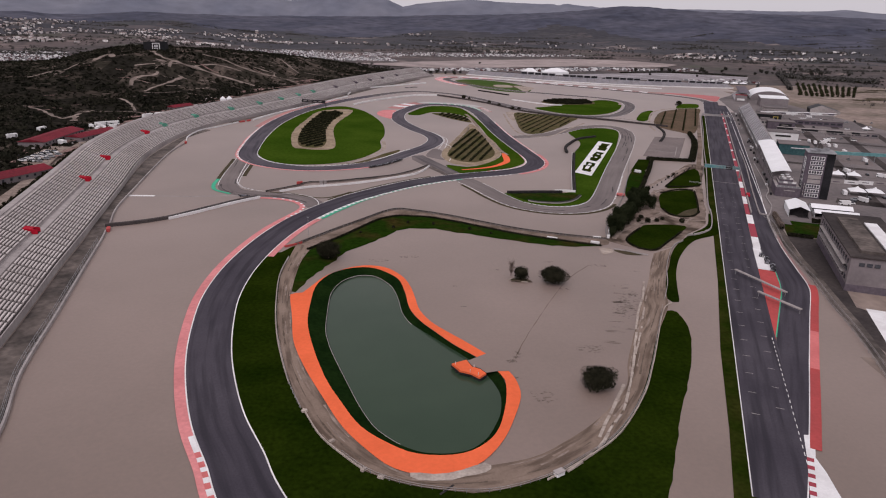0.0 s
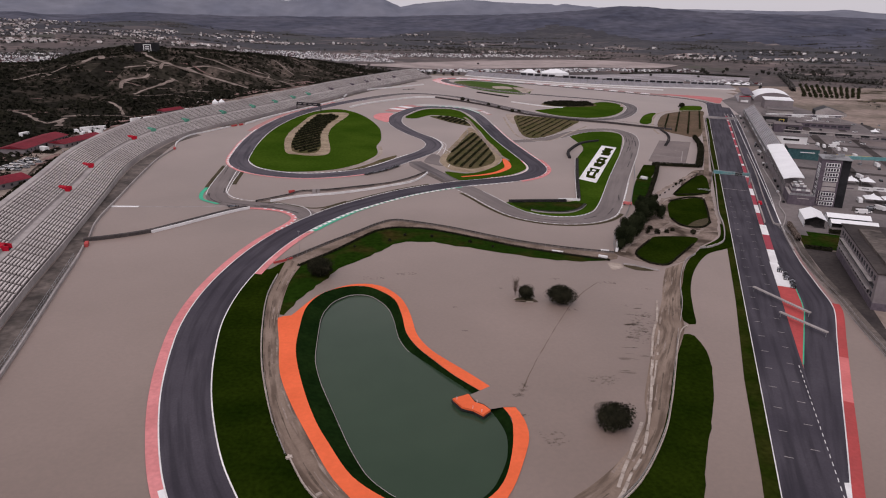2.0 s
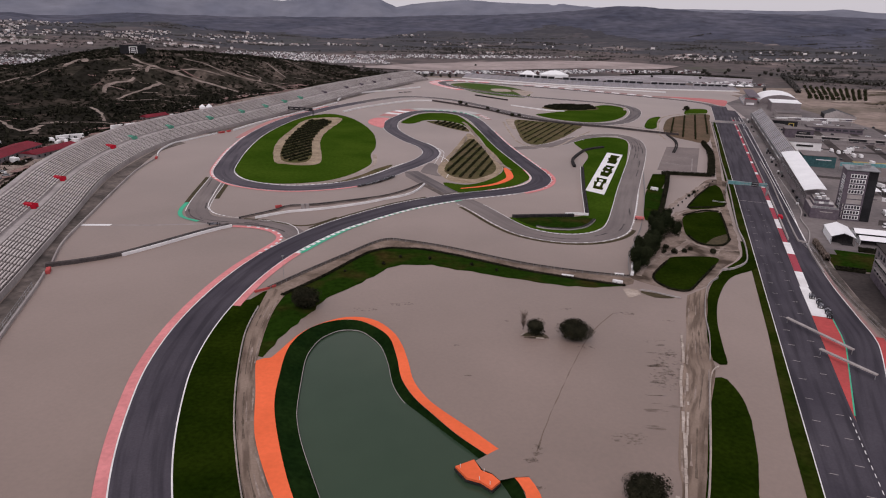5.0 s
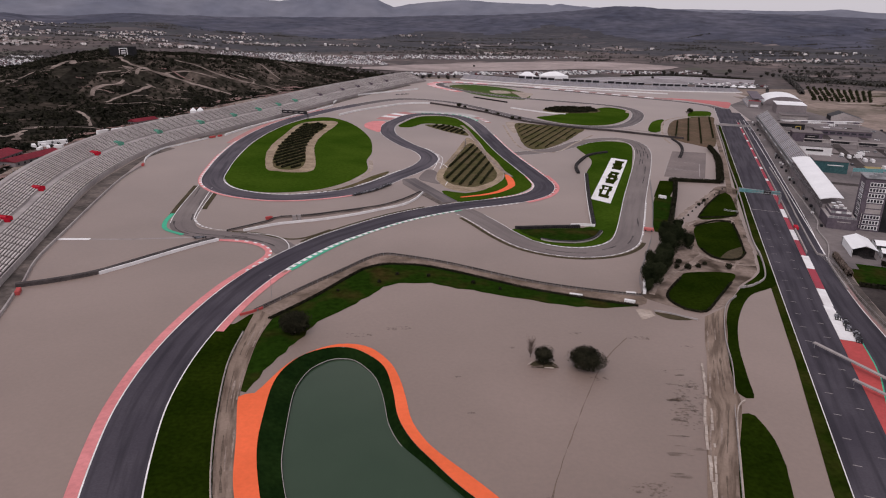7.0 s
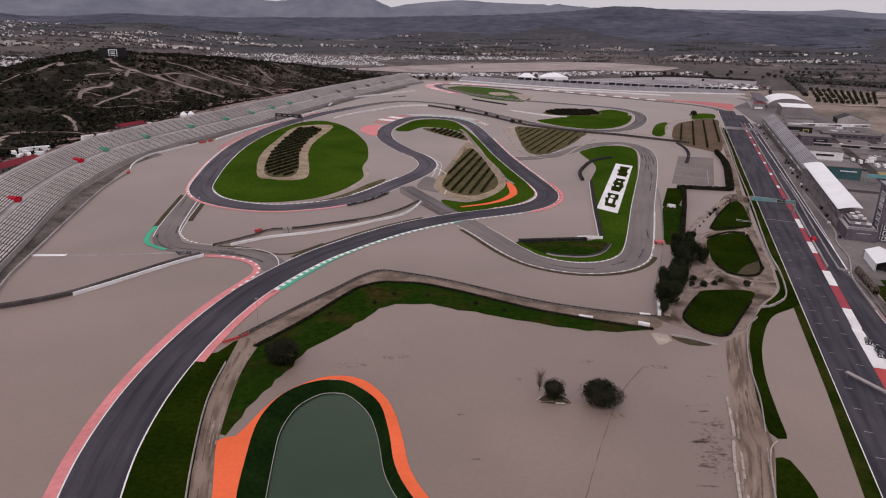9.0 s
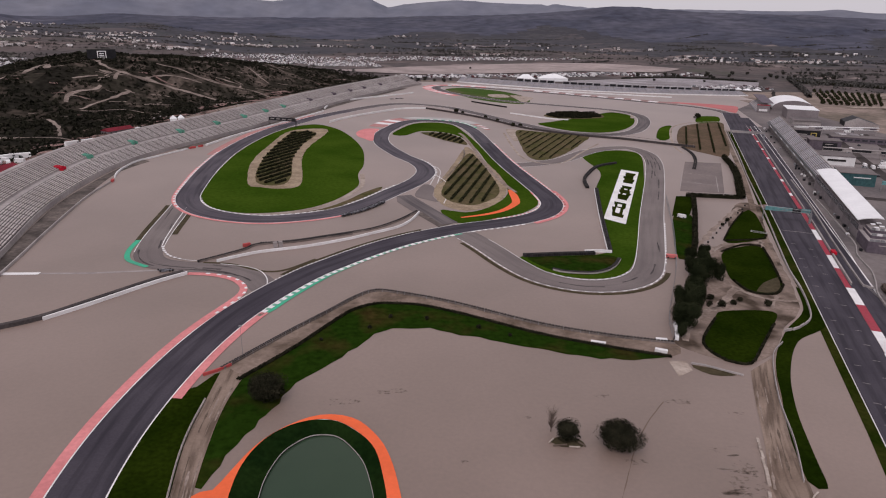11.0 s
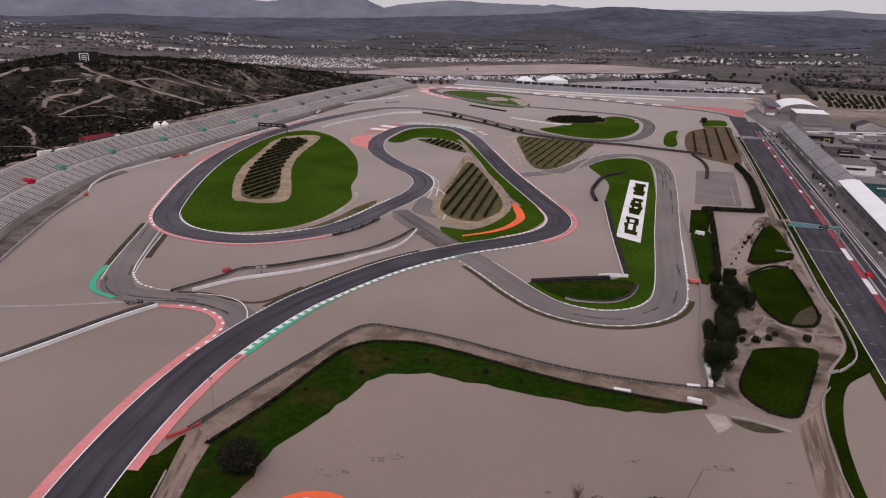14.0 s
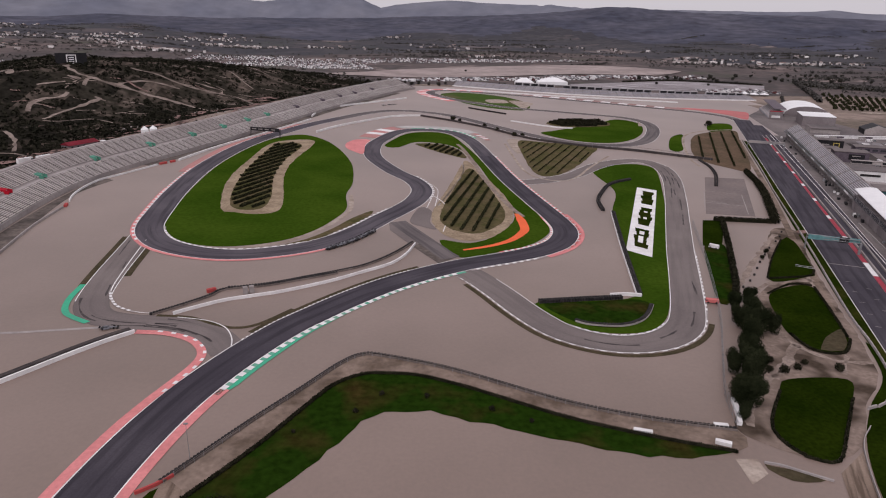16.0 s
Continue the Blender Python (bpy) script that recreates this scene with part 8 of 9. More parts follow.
# ---- behind the grandstand: houses, hill tracks, scrub, hoarding ----
def house(name, w, d, h, roof_h, wallm, roofm, label, group=""):
    t = tagged(new(name), label, "house", group)
    g = Geo()
    g.box((0, 0, -1.5), (w, d, h + 1.5))
    g.ob("wall", wallm, t)
    g = Geo()
    e = 0.5
    vs = [(-w / 2 - e, -d / 2 - e, h), (w / 2 + e, -d / 2 - e, h), (w / 2 + e, d / 2 + e, h), (-w / 2 - e, d / 2 + e, h), (-w / 2 - e, 0, h + roof_h), (w / 2 + e, 0, h + roof_h)]
    g.add(vs, [(0, 1, 5, 4), (2, 3, 4, 5), (1, 2, 5), (3, 0, 4), (3, 2, 1, 0)])
    g.ob("roof", roofm, t)
    for k in range(max(2, int(w / 4))):
        x = -w / 2 + (k + 0.5) * w / max(2, int(w / 4))
        for sd in (-1, 1):
            g = Geo()
            g.box((x, sd * d / 2, h * 0.35), (1.2, 0.2, h * 0.4))
            g.ob("window", M_GLASS, t)
    return t


RED = [(-249, 437, 50, 16, 91), (-230, 450, 34, 12, 76), (-217, 327, 50, 15, 66), (-222, 588, 20, 8, 60)]
for x, y, w, d, r in RED:
    hs = house("shed", w, d, 2.8, 1.8, M_WALL, M_ROOFRED, "long low shed with a dark red sheet roof")
    hs.matrix_world = pose(x, y, hz(x, y), 0, 0, r)
for x, y in ((-275, 437), (-272, 466), (-236, 424), (-212, 600)):
    cb = tagged(new("container"), "white site container on bare ground", "container", "site containers")
    g = Geo()
    g.box((0, 0, 0), (6.0, 2.6, 2.6))
    g.ob("body", M_WHITE, cb)
    g = Geo()
    g.box((2.0, -1.32, 0.1), (1.0, 0.06, 2.0))
    g.ob("door", M_STEEL, cb)
    cb.matrix_world = pose(x, y, hz(x, y), 0, 0, (x * 7) % 180)
for x, y in ((-204, 648), (-199.5, 652.5)):
    t = tagged(new("pagoda_tent"), "white pagoda tent behind the grandstand", "tent", "white pagoda tents")
    g = Geo()
    vs = [(a * 2.6, b * 2.6, 2.4) for a, b in ((-1, -1), (1, -1), (1, 1), (-1, 1))] + [(0, 0, 5)]
    g.add(vs, [(0, 1, 4), (1, 2, 4), (2, 3, 4), (3, 0, 4)])
    g.ob("roof", M_TENT, t)
    g = Geo()
    g.box((0, 0, 0), (5.0, 5.0, 2.4))
    g.ob("wall", M_TENT, t)
    t.matrix_world = pose(x, y, hz(x, y), 0, 0, 20)
band("dirt_4", spline([(-185, 240), (-203, 314), (-222, 392), (-236, 482), (-230, 540), (-188, 736), (-110, 960)], 6), spline([(-176, 240), (-193, 314), (-212, 392), (-225, 482), (-219, 540), (-178, 736), (-100, 960)], 6), 0.25,
     M_DIRT, "pale dirt lane behind the grandstand", "road")
hedge([(-178, 250), (-194, 318), (-213, 395), (-224, 470)], 4.0, 2.5, "line of dark scrub behind the grandstand", seed=61, density=1.4, size=0.8)

# tracks on the hill
HILL = [([(-322, 786), (-307, 768), (-290, 762), (-272, 763), (-246, 771), (-220, 775), (-186, 760)], 2.3),
        ([(-279, 810), (-256, 814), (-226, 817), (-188, 837), (-166, 820)], 1.4),
        ([(-300, 678), (-305, 689), (-303, 702), (-294, 714), (-293, 726)], 1.7),
        ([(-286, 668), (-283, 688), (-276, 714), (-271, 734)], 1.3),
        ([(-284, 664), (-274, 665), (-257, 684), (-236, 676)], 0.9),
        ([(-288, 622), (-269, 599), (-251, 566)], 1.3),
        ([(-290, 764), (-289, 745)], 2.8),
        ([(-269, 768), (-253, 793), (-230, 806)], 1.0),
        ([(-223, 832), (-204, 841), (-173, 854)], 1.1),
        ([(-396, 666), (-391, 674), (-385, 692), (-374, 696), (-369, 717)], 1.0),
        ([(-334, 557), (-320, 549), (-300, 529), (-284, 514), (-282, 527), (-283, 539)], 1.5),
        ([(-271, 506), (-280, 527)], 1.8),
        ([(-356, 720), (-356, 738), (-357, 756), (-342, 736)], 3.2),
        ([(-315, 722), (-302, 742)], 1.0), ([(-306, 755), (-295, 753)], 2.8),
        ([(-282, 548), (-265, 557), (-248, 560), (-236, 553)], 1.0),
        ([(-262, 905), (-240, 912), (-210, 905), (-180, 880)], 1.0),
        ([(-230, 985), (-205, 975), (-175, 950)], 1.0)]


def trail(pts, w, seed, material, label, name, category, layer=0.45):
    ln = spline(pts, 2.5)
    lo, hi = (np.array([w * max(0.15, 0.9 + 1.3 * noise.noise(Vector((p[0] * 0.13, p[1] * 0.13, seed + q)))) for p in ln]) for q in (0.3, 7.7))
    return strip(name, ln, -lo, hi, layer, material, label=label, category=category)


for k, (pts, w) in enumerate(HILL):
    trail(pts, w, k, M_HILLDIRT, "pale earth track on the scrub hill", "hill_track", "path")
rnd = random.Random(12)
for k in range(170):
    y = rnd.uniform(430, 1010) if k < 60 else rnd.uniform(660, 1020)
    x = float(np.interp(y, STAND_BACK_Y, STAND_BACK_X)) - 24 - rnd.random() * 190
    a, ln = rnd.gauss(0.5, 0.45), rnd.uniform(3, 11)
    dx, dy = math.cos(a) * ln, math.sin(a) * ln
    trail([(x - dx, y - dy), (x + rnd.uniform(-2, 2), y + rnd.uniform(-2, 2)), (x + dx, y + dy)], rnd.uniform(0.3, 1.1), k + 40, M_HILLDIRT if k % 3 else M_RUBBLE, "short bare scar in the scrub", "bare_scar", "path", 0.5)
# reddish rubble and broken ground between the hill and the stand
for k in range(34):
    y = 372 + k * 15 + rnd.uniform(-5, 5)
    x = float(np.interp(y, STAND_BACK_Y, STAND_BACK_X)) - rnd.uniform(9, 34)
    a, ln = 1.3 + rnd.uniform(-.5, .5), rnd.uniform(6, 14)
    dx, dy = math.cos(a) * ln, math.sin(a) * ln
    trail([(x - dx, y - dy), (x + rnd.uniform(-2, 2), y), (x + dx, y + dy)], rnd.uniform(1.5, 3.6), k + 400, M_RUBBLE, "patch of reddish rubble behind the grandstand", "rubble_patch", "rubble", 1.3)
g = Geo()
for k in range(420):
    y = rnd.uniform(340, 780)
    x = float(np.interp(y, STAND_BACK_Y, STAND_BACK_X)) - rnd.uniform(7, 40)
    w = rnd.uniform(0.4, 1.6)
    g.box((x, y, hz(x, y) + 0.3), (w, w * rnd.uniform(0.6, 1.8), rnd.uniform(0.3, 0.9)), rnd.uniform(0, 180), rnd.choice((0, 0, 1, 2)), 0.7)
tagged(g.ob("debris", [M_RUBBLE, M_CONC, M_DARK]), "scattered stones and rubbish on bare ground", "debris", kind="stuff")

# scrub on the hill: clumps of leaf cards
g = Geo()
rnd = random.Random(77)
tracks = np.vstack([spline(p, 6) for p, _ in HILL])
n = 0
while n < 19000:
    y = rnd.uniform(240, 1180)
    x = float(np.interp(y, STAND_BACK_Y, STAND_BACK_X)) - 22 - rnd.random() ** 1.3 * 520
    if x < -0.72 * y - 120 or np.min(np.abs(tracks - [x, y]).max(1)) < 4:
        continue
    if noise.noise(Vector((x * 0.02, y * 0.02, 1.0))) < (0.06 if y > 700 else -0.25) and rnd.random() < 0.7:
        continue
    r = rnd.uniform(0.7, 2.2) + 1.3 * rnd.random() ** 4
    leaves(g, (x, y, hz(x, y) + r * 0.25), (r, r, r * 0.6), 8, r * 0.55, n, 3)
    n += 1
tagged(g.ob("scrub", M_SCRUBLEAF), "low dark scrub bushes all over the hill", "scrub", kind="stuff")

# hoarding on the crest
hd = tagged(new("hoarding"), "large black hoarding with a white framed square on a hill", "billboard")
bx, by = -322, 799
hz0 = hz(bx, by)


def panel(x0, x1, z0, z1, y, material, name):
    g = Geo()
    g.box(((x0 + x1) / 2, y, z0), (x1 - x0, 0.3, z1 - z0))
    o = g.ob(name, material, hd)
    return o


hd.matrix_world = Matrix.Translation((bx, by, 0)) @ Matrix.Rotation(radians(22), 4, "Z")
panel(-12.8, 12.8, 46.6, 57.4, 0, M_BLACK, "board")
for x0, x1, z0, z1 in ((-3.9, 4.1, 55.2, 56.0), (-3.9, 4.1, 48.0, 48.8), (-3.9, -3.1, 48.8, 55.2), (3.3, 4.1, 48.8, 55.2)):
    panel(x0, x1, z0, z1, -0.3, M_WHITE, "frame_bar")
for k in range(3):
    panel(-2.0, 2.2, 49.7 + k * 1.7, 50.5 + k * 1.7, -0.3, M_WHITE, "sign_bar")
for x in (-11, -4, 4, 11):
    g = Geo()
    g.tube((x, 0.5, hz0 - 6), (x, 0.5, 47.5), 0.3, 0.3, 6)
    g.ob("leg", M_STEEL, hd)

# ---- car parks, river bed, far town ----
M_RIVER = mat("river_gravel", (0.36, 0.30, 0.285), (0.26, 0.215, 0.205), 0.012, 0.08, 0.95, 0.0, fine_amt=0.2)
RIVER_A = spline([(-150, 1176), (-112, 1262), (-50, 1415), (30, 1500), (147, 1572), (306, 1640), (420, 1610), (505, 1530)], 14)
RIVER_B = spline([(-140, 1158), (-66, 1220), (23, 1266), (122, 1326), (262, 1412), (390, 1432), (455, 1455), (507, 1515)], 14)
band("river_bed", RIVER_A, RIVER_B, 1.2, M_RIVER, "wide pale dry river bed")



def parked(name, boxes, count, seed, label):
    """Rows of small cars far off: too many to count."""
    rnd = random.Random(seed)
    mats = [M_WHITE, M_CARDARK, M_STEEL]
    g = Geo()
    for _ in range(count):
        cx, cy, w, d, r = rnd.choice(boxes)
        a, b = rnd.uniform(-.5, .5) * w, round(rnd.uniform(-.5, .5) * d / 6.5) * 6.5
        x, y = cx + a * math.cos(r) - b * math.sin(r), cy + a * math.sin(r) + b * math.cos(r)
        z = hz(x, y)
        mi = rnd.choice((0, 0, 0, 1, 1, 2, 2))
        big = rnd.random() < 0.16
        g.box((x, y, z + 0.2), (2.1 if big else 1.8, 6.0 if big else 4.3, 2.4 if big else 0.75), math.degrees(r) + rnd.uniform(-8, 8), mi)
        if not big:
            g.box((x, y, z + 0.95), (1.6, 2.4, 0.55), math.degrees(r), mi, 0.82)
    tagged(g.ob(name, mats), label, "cars", kind="stuff")


M_CARDARK = mat("dark_car_paint", (0.05, 0.05, 0.06), (0.14, 0.05, 0.05), 0.11, 0.5, 0.4)
parked("parked_cars", [(-230, 1640, 260, 150, 0.15), (-60, 1700, 260, 130, 0.2), (120, 1740, 260, 90, 0.25), (-330, 1520, 200, 120, 0.1), (-170, 1480, 140, 160, 0.2), (-400, 1720, 220, 140, 0.1), (280, 1770, 150, 40, 0.25)], 3900, 5, "hundreds of parked cars beyond the hill")
parked("parked_cars", [(-760, 1280, 300, 150, 0.35), (-690, 1180, 220, 120, 0.35), (-880, 1400, 240, 160, 0.35)], 1900, 6, "crowded car park on the plain by the hill")
parked("parked_cars", [(150, 1290, 300, 46, 0.42), (20, 1225, 160, 30, 0.5), (300, 1372, 180, 36, 0.3)], 1300, 7, "rows of parked cars by the river bed")
parked("parked_cars", [(430, 1390, 160, 40, 0.3), (480, 1200, 120, 60, 0.3)], 200, 9, "scattered parked cars behind the far stand")


HOMES = []


def town(name, spots, count, seed, label):
    """Small far houses with pitched roofs."""
    rnd = random.Random(seed)
    g = Geo()
    for _ in range(count):
        cx, cy, rx, ry = rnd.choice(spots)
        x, y = cx + rnd.gauss(0, 0.45) * rx, cy + rnd.gauss(0, 0.45) * ry
        z, r = hz(x, y), rnd.uniform(0, 180)
        w, d, h = rnd.uniform(3.5, 7) + 8 * rnd.random() ** 4, rnd.uniform(3.5, 6), rnd.uniform(2.2, 3.8) + 3 * rnd.random() ** 3
        HOMES.append((x, y))
        g.box((x, y, z - 2), (w, d, h + 2), r, 0)
        ca, sa = math.cos(radians(r)), math.sin(radians(r))
        q = [(-w / 2 - .4, -d / 2 - .4, h), (w / 2 + .4, -d / 2 - .4, h), (w / 2 + .4, d / 2 + .4, h), (-w / 2 - .4, d / 2 + .4, h), (-w / 2, 0, h + d * 0.22), (w / 2, 0, h + d * 0.22)]
        g.add([(x + a * ca - b * sa, y + a * sa + b * ca, z + c) for a, b, c in q], [(0, 1, 5, 4), (2, 3, 4, 5), (1, 2, 5), (3, 0, 4)], rnd.choice((1, 1, 2, 0)))
    tagged(g.ob(name, [M_HOUSE, M_TILE, M_CONC]), label, "town", kind="stuff")


town("town", [(-1180, 2050, 160, 260), (-1330, 2250, 120, 120), (-960, 2350, 140, 260), (-820, 2000, 120, 60), (-1500, 2600, 220, 260), (-700, 2500, 120, 320), (-520, 2150, 120, 50), (-1020, 1750, 110, 60), (-640, 1850, 130, 30)], 520, 31,
     "far village of pale houses with clay roofs")
town("town", [(-250, 2200, 200, 160), (60, 2400, 300, 260), (140, 1880, 90, 40), (300, 2500, 300, 260), (560, 2300, 260, 200), (-100, 2900, 60, 20)], 80, 32, "scattered pale farmhouses on the plain")
town("town", [(640, 1800, 70, 30), (760, 1760, 100, 40), (880, 1760, 70, 30), (700, 1900, 160, 60), (1150, 2100, 240, 120), (1000, 1800, 120, 60), (1450, 2000, 260, 160)], 120, 33,
     "far village of pale houses on the plain")

# trees of the plain: copses, belts along the fields, and strays
rnd = random.Random(55)


def open_ground(x, y):
    """Where the river bed and the car parks leave no room for trees."""
    return (-100 < x < 640 and 1170 < y < 1640) or (-420 < x < 260 and 1340 < y < 1800) or (x < -150 and y < 1300) or (200 < x < 600 and y < 1360)


def copse(g, cx, cy, w, d, turn, count, seed):
    ca, sa = math.cos(turn), math.sin(turn)
    for k in range(count):
        a, b = rnd.gauss(0, 0.4) * w, rnd.gauss(0, 0.4) * d
        x, y = cx + a * ca - b * sa, cy + a * sa + b * ca
        if open_ground(x, y):
            continue
        r = rnd.uniform(1.6, 3.8)
        leaves(g, (x, y, hz(x, y) + r * 0.5), (r * 1.4, r * 1.4, r * 0.75), 10, r * 0.55, seed + k, 4)


g = Geo()
for k in range(150):
    cy = 1200 + rnd.random() ** 1.1 * 1700
    cx = rnd.uniform(-0.75, 0.78) * cy
    if rnd.random() < 0.55:
        copse(g, cx, cy, rnd.uniform(70, 260), rnd.uniform(3, 10), rnd.gauss(0.1, 0.25), 46, 9000 + k * 60)
    else:
        copse(g, cx, cy, rnd.uniform(30, 110), rnd.uniform(15, 50), rnd.uniform(-.4, .6), 52, 9000 + k * 60)
for k, (x, y) in enumerate(HOMES):
    copse(g, x + rnd.uniform(-6, 6), y - 9, 14, 5, 0, 3, 80000 + k * 4)
for k in range(900):
    y = 1130 + rnd.random() ** 1.1 * 1500
    copse(g, rnd.uniform(-0.75, 0.78) * y, y, 30, 12, 0, 1, 60000 + k)
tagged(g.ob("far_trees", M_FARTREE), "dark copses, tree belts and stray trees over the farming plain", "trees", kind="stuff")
M_FARDARK = mat("park_foliage", (0.026, 0.025, 0.021), (0.045, 0.042, 0.035), 0.1, 0.8, 0.95, 0.0, fine_amt=0.3)
park_tree = tree("park_tree", 7.0, 3.6, M_FARDARK, 71, "round dark tree by the car parks", "tree", 0.35, 400, 0.8, "trees behind the far stand")
put(park_tree, 372, 1350)
rnd = random.Random(91)
for k in range(34):
    x = rnd.uniform(340, 820)
    y = 1250 + rnd.random() * 130 + (x - 340) * 0.22
    c = copy_thing(park_tree, pose(x, y, hz(x, y), 0, 0, k * 40))
    c.scale = [0.6 + 0.05 * (k % 9)] * 3
for k, (x, y) in enumerate([(-35, 1140), (-28, 1150), (-18, 1136), (-48, 1150), (-8, 1150), (6, 1140), (-60, 1130), (-90, 1100), (-120, 1090), (20, 1136), (76, 1425), (240, 1130), (262, 1135), (290, 1140)]):
    c = copy_thing(park_tree, pose(x, y, hz(x, y), 0, 0, k * 40))
    c.scale = [0.55 + 0.06 * (k % 5)] * 3
# citrus grove and windbreaks right of the paddock
grove = tree("citrus_tree", 4.2, 2.5, M_LEAF2, 81, "round olive-green tree in a grove", "tree", 0.2, 170, 0.75, "trees of the grove")
put(grove, 520, 1010)
for i in range(11):
    for j in range(12):
        u, v = (i + 0.5) / 11, (j + 0.3 * (i % 2)) / 12
        x = (514 + 76 * u) * (1 - v) + (600 + 69 * u) * v
        y = (999 - 11 * u) * (1 - v) + (1190 - 70 * u) * v
        if (i * 7 + j * 5) % 9:
            c = copy_thing(grove, pose(x, y, hz(x, y), 0, 0, i * 31 + j * 17))
            c.scale = [0.6 + 0.5 * ((i * 5 + j * 3) % 7) / 7] * 3
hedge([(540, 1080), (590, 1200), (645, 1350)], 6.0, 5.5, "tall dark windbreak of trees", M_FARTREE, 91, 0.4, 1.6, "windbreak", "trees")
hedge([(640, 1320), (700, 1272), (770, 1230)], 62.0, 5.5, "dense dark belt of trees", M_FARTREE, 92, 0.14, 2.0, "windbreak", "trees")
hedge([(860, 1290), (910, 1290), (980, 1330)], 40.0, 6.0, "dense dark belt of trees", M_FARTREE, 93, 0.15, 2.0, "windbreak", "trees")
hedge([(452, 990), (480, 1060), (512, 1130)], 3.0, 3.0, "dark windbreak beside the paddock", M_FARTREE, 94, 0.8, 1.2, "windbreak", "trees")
g = Geo()
rnd = random.Random(66)
for k in range(420):
    x, y = rnd.uniform(470, 1000), rnd.uniform(760, 1250)
    if (x - 68) * 0.9445 - (y - 120) * 0.3287 < 200 - 0.1 * (y - 700) or 505 < x < 680 and 980 < y < 1200 and rnd.random() < 0.9:
        continue
    r = rnd.uniform(0.8, 2.3)
    leaves(g, (x, y, hz(x, y) + r * 0.5), (r, r, r * 0.8), 12, r * 0.5, k + 20000, 4)
tagged(g.ob("roadside_bushes", M_FARTREE), "scattered olive bushes on sandy ground", "bushes", kind="stuff")
for k in range(30):
    x, y = rnd.uniform(480, 900), rnd.uniform(820, 1200)
    if (x - 68) * 0.9445 - (y - 120) * 0.3287 < 210 - 0.1 * (y - 700):
        continue
    a, ln = rnd.uniform(-0.3, 0.6), rnd.uniform(10, 40)
    trail([(x - math.cos(a) * ln, y - math.sin(a) * ln), (x, y), (x + math.cos(a) * ln, y + math.sin(a) * ln)], rnd.uniform(1.5, 6), k + 900, M_PATH if k % 2 else M_VERGE, "worn patch of sandy ground", "sand_patch", "ground", 0.5)
# lamp post by the bend
lp_ = tagged(new("lamp_post"), "tall thin steel lamp post behind the kerb", "lamp post")
g = Geo()
g.tube((0, 0, -0.3), (0, 0, 10), 0.08, 0.05, 6)
g.ob("pole", M_STEEL, lp_)
g = Geo()
g.box((0, 0, 9.9), (0.9, 0.4, 0.25))
g.ob("lamp_head", M_STEEL, lp_)
lp_.matrix_world = pose(-56, 279, hz(-56, 279))
# stains, ruts and dark scuffs on the gravel: thin washes of silt with soft, broken edges
def silt_mat(name, c1, c2, squash, lo, hi, most):
    m = mat(name, c1, c2, 0.5, 2.0, 0.9, 0.0, fine_amt=0.25, spec=0.2)
    nt, L = m.node_tree, m.node_tree.links.new
    geo, sc, n = nt.nodes.new("ShaderNodeNewGeometry"), nt.nodes.new("ShaderNodeVectorMath"), nt.nodes.new("ShaderNodeTexNoise")
    sc.operation, sc.inputs[1].default_value = "MULTIPLY", squash
    n.inputs["Scale"].default_value, n.inputs["Detail"].default_value = 1.0, 6
    L(geo.outputs["Position"], sc.inputs[0]), L(sc.outputs["Vector"], n.inputs["Vector"])
    uv, sep = nt.nodes.new("ShaderNodeUVMap"), nt.nodes.new("ShaderNodeSeparateXYZ")
    L(uv.outputs["UV"], sep.inputs[0])
    fade = []
    for k in "XY":
        a = nt.nodes.new("ShaderNodeMath")
        a.operation, a.inputs[0].default_value = "SUBTRACT", 1.0
        L(sep.outputs[k], a.inputs[1])
        p = nt.nodes.new("ShaderNodeMath")
        p.operation = "MULTIPLY"
        L(sep.outputs[k], p.inputs[0]), L(a.outputs[0], p.inputs[1])
        fade.append(p)
    f = nt.nodes.new("ShaderNodeMath")
    f.operation = "MULTIPLY"
    L(fade[0].outputs[0], f.inputs[0]), L(fade[1].outputs[0], f.inputs[1])
    wide = nt.nodes.new("ShaderNodeMapRange")
    wide.inputs["From Max"].default_value, wide.inputs["To Min"].default_value = 0.045, -0.35
    wide.inputs["To Max"].default_value = 0.0
    L(f.outputs[0], wide.inputs["Value"])
    both = nt.nodes.new("ShaderNodeMath")
    both.operation = "ADD"
    L(n.outputs["Fac"], both.inputs[0]), L(wide.outputs["Result"], both.inputs[1])
    r = nt.nodes.new("ShaderNodeMapRange")
    r.inputs["From Min"].default_value, r.inputs["From Max"].default_value, r.inputs["To Max"].default_value = lo, hi, most
    L(both.outputs[0], r.inputs["Value"]), L(r.outputs["Result"], nt.nodes["Principled BSDF"].inputs["Alpha"])
    return m


M_SILT = silt_mat("dark_silt", (0.062, 0.047, 0.034), (0.105, 0.078, 0.060), (0.14, 0.75, 1), 0.46, 0.68, 0.6)
M_SILTSPOT = silt_mat("spotted_silt", (0.062, 0.047, 0.034), (0.105, 0.078, 0.060), (0.85, 1.1, 1), 0.50, 0.70, 0.55)

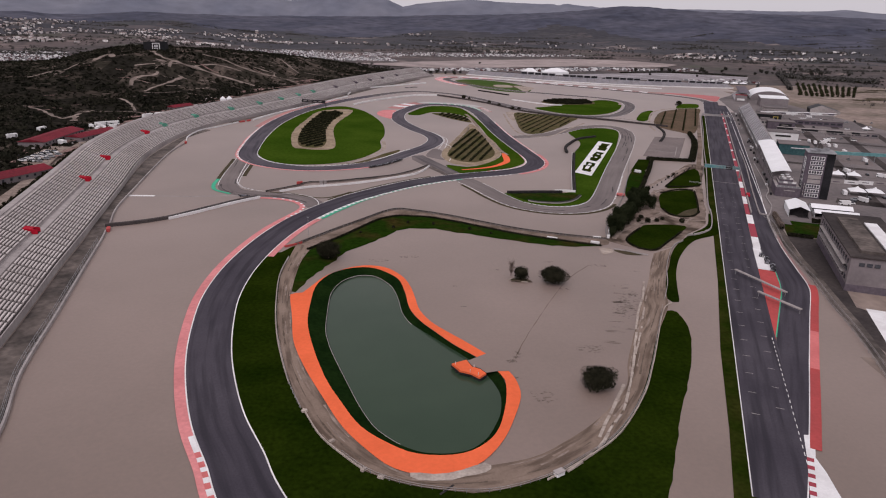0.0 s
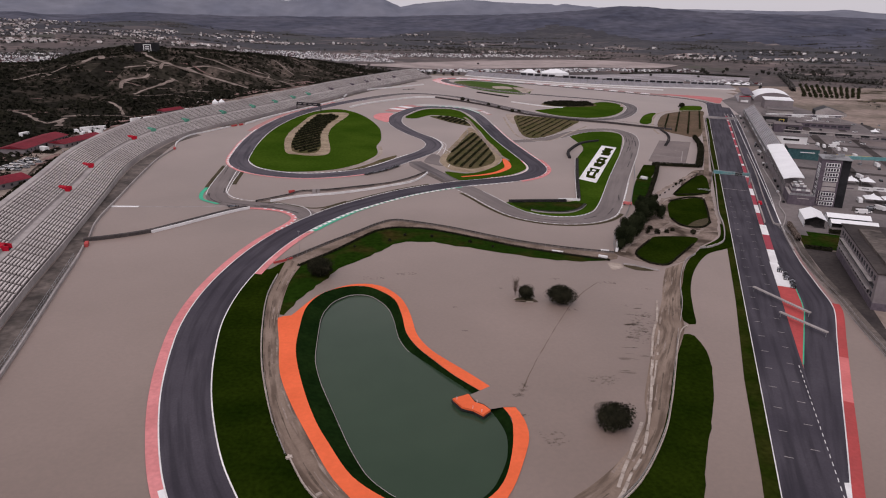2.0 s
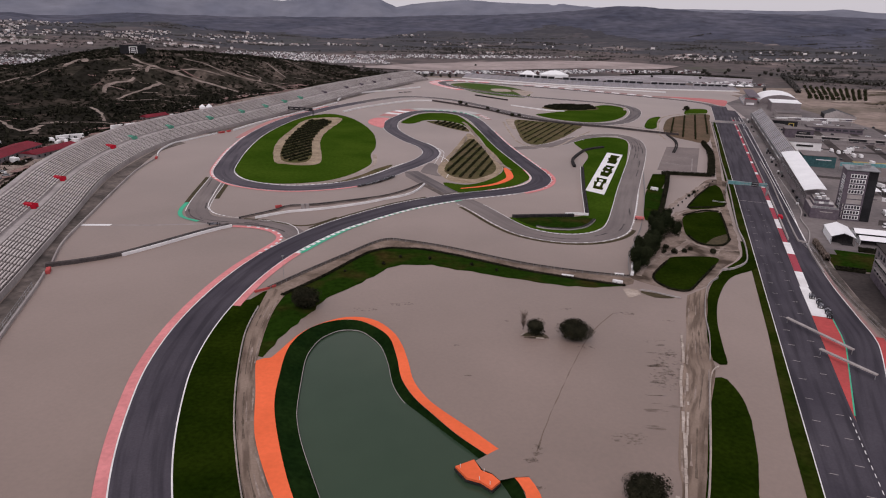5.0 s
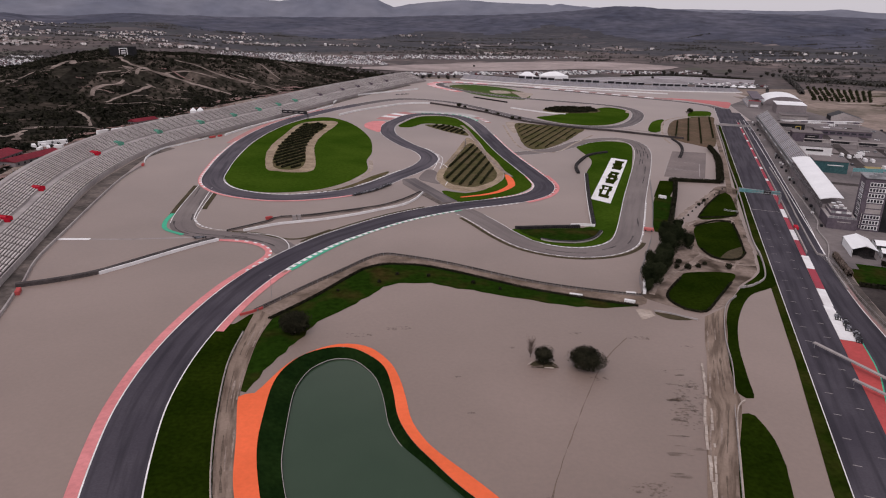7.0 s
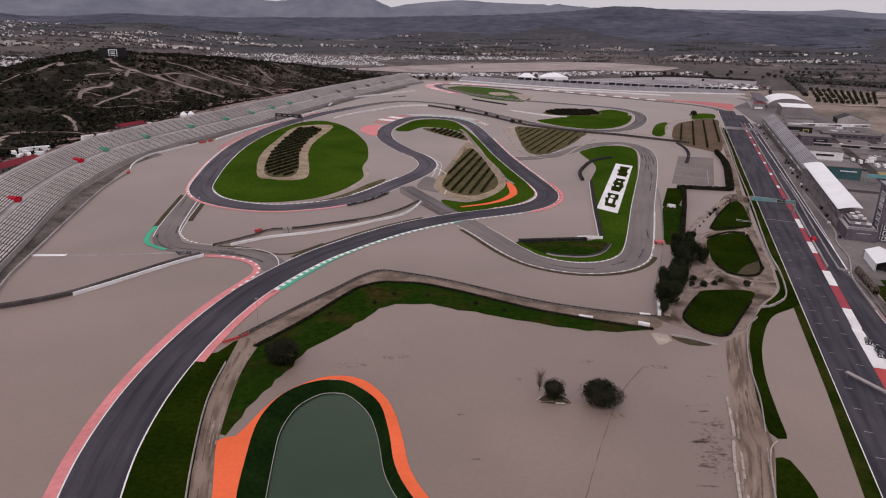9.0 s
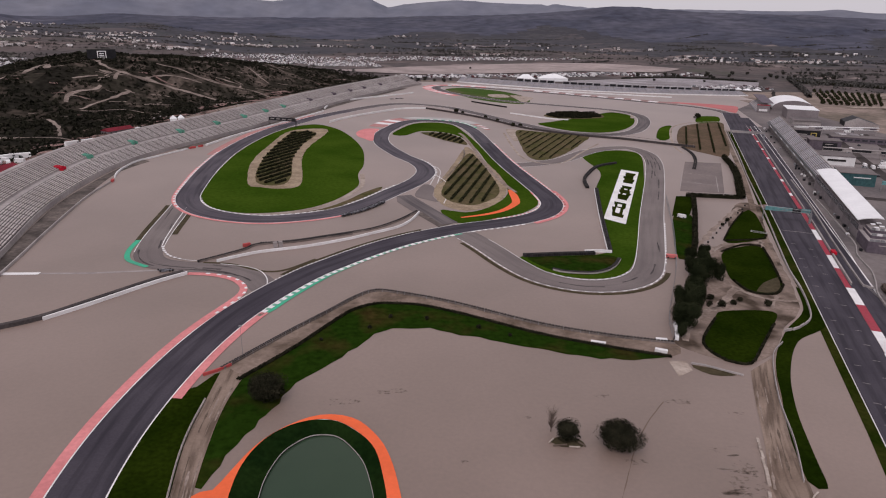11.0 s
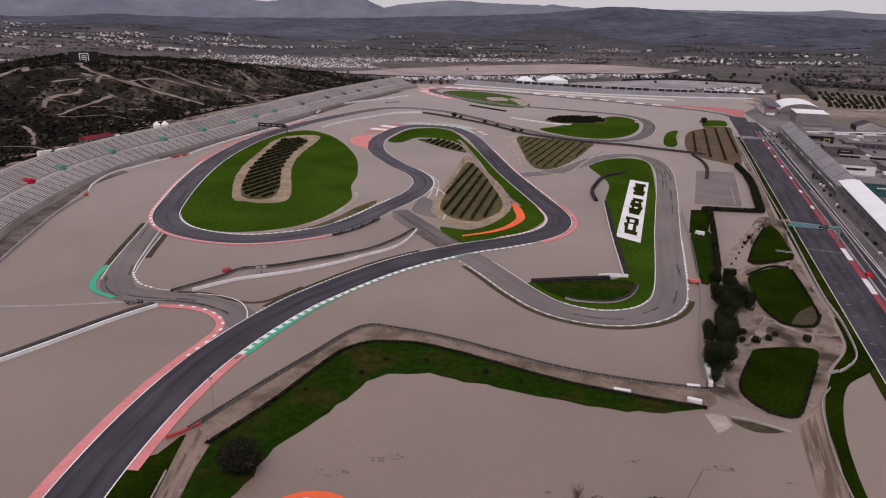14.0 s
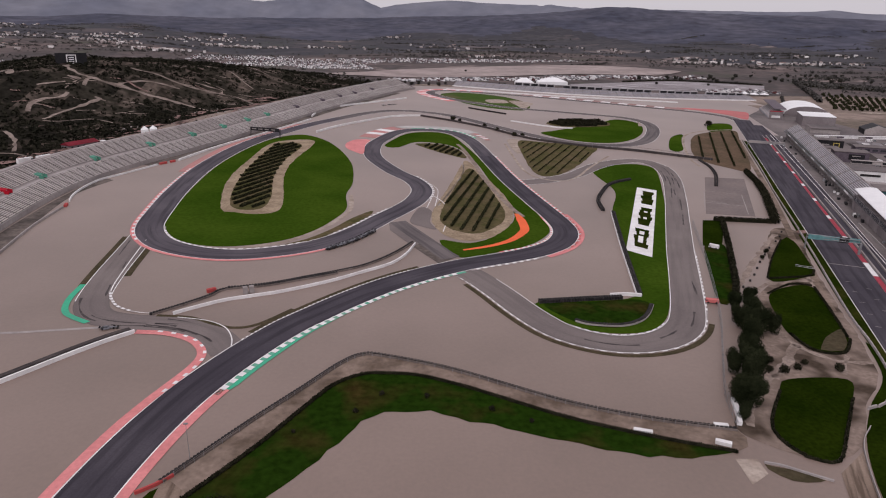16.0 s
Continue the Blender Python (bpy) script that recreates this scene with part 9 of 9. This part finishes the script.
def wash(x, y, w, d, ang, material, label, layer=0.03, name="silt_stain"):
    """A thin wash of silt, w long and d wide, turned ang degrees."""
    ca, sa = math.cos(radians(ang)), math.sin(radians(ang))
    vs = [(x + a * w / 2 * ca - b * d / 2 * sa, y + a * w / 2 * sa + b * d / 2 * ca) for a, b in ((-1, -1), (1, -1), (1, 1), (-1, 1))]
    me = bpy.data.meshes.new(name)
    me.from_pydata([(p, q, plane_z(p, q) + layer) for p, q in vs], [], [(0, 1, 2, 3)])
    me.materials.append(material)
    uvl = me.uv_layers.new(name="UVMap")
    for lp, q in zip(uvl.data, ((0, 0), (1, 0), (1, 1), (0, 1))):
        lp.uv = q
    return tagged(new(name, me), label, "stain", kind="structure")


rnd = random.Random(23)
for k in range(13):
    v = (k + rnd.uniform(-.9, .9)) / 13
    wash(72.5 - 17 * v - rnd.uniform(-1, 2.5), 243 - 56 * v, rnd.uniform(4, 14), rnd.uniform(1.0, 3.2), rnd.uniform(-16, 16), M_SILT, "dark streak of silt washed out on the gravel", 0.02 + 0.001 * k)
wash(67.5, 222, 13, 40, -21, M_SILTSPOT, "broad patchy silt stain beside the dirt path", 0.012)
for k, (x, y, w, d, a) in enumerate(((28.5, 157.5, 10, 10, 10), (65, 260, 12, 4, 0), (66.5, 238.5, 4, 3, 20), (78.7, 254.7, 7, 3, 0), (24, 181, 5, 9, -30), (22, 176.5, 6, 4, 0), (-12, 262, 14, 4, 10), (-24, 256.5, 16, 4, 8),
                                       (21, 167, 9, 3, 0), (45, 262, 8, 2.5, 15), (47, 186, 14, 9, 5), (52, 157, 8, 7, 30), (6, 232, 4, 3, 40), (31, 240.5, 12, 5, 10), (47, 171, 6, 4, 0), (24, 251, 5, 4, 0), (46, 233.5, 9, 4, 0), (9, 214, 3, 2, 0))):
    wash(x, y, w, d, a, M_SILTSPOT, "dark patchy silt stain on the gravel", 0.034 + 0.001 * k)
ln = spline([(23.5, 180), (31.5, 201.7), (48.1, 240.3), (61, 260)], 1.5)
lo, hi = (np.array([max(0.01, 0.10 + 0.28 * noise.noise(Vector((p[0] * 0.2, p[1] * 0.2, z)))) for p in ln]) for z in (1.2, 8.4))
strip("rut", ln, -lo, hi, 0.03, M_RUTSOFT, label="long faint wheel rut across the gravel", category="rut")
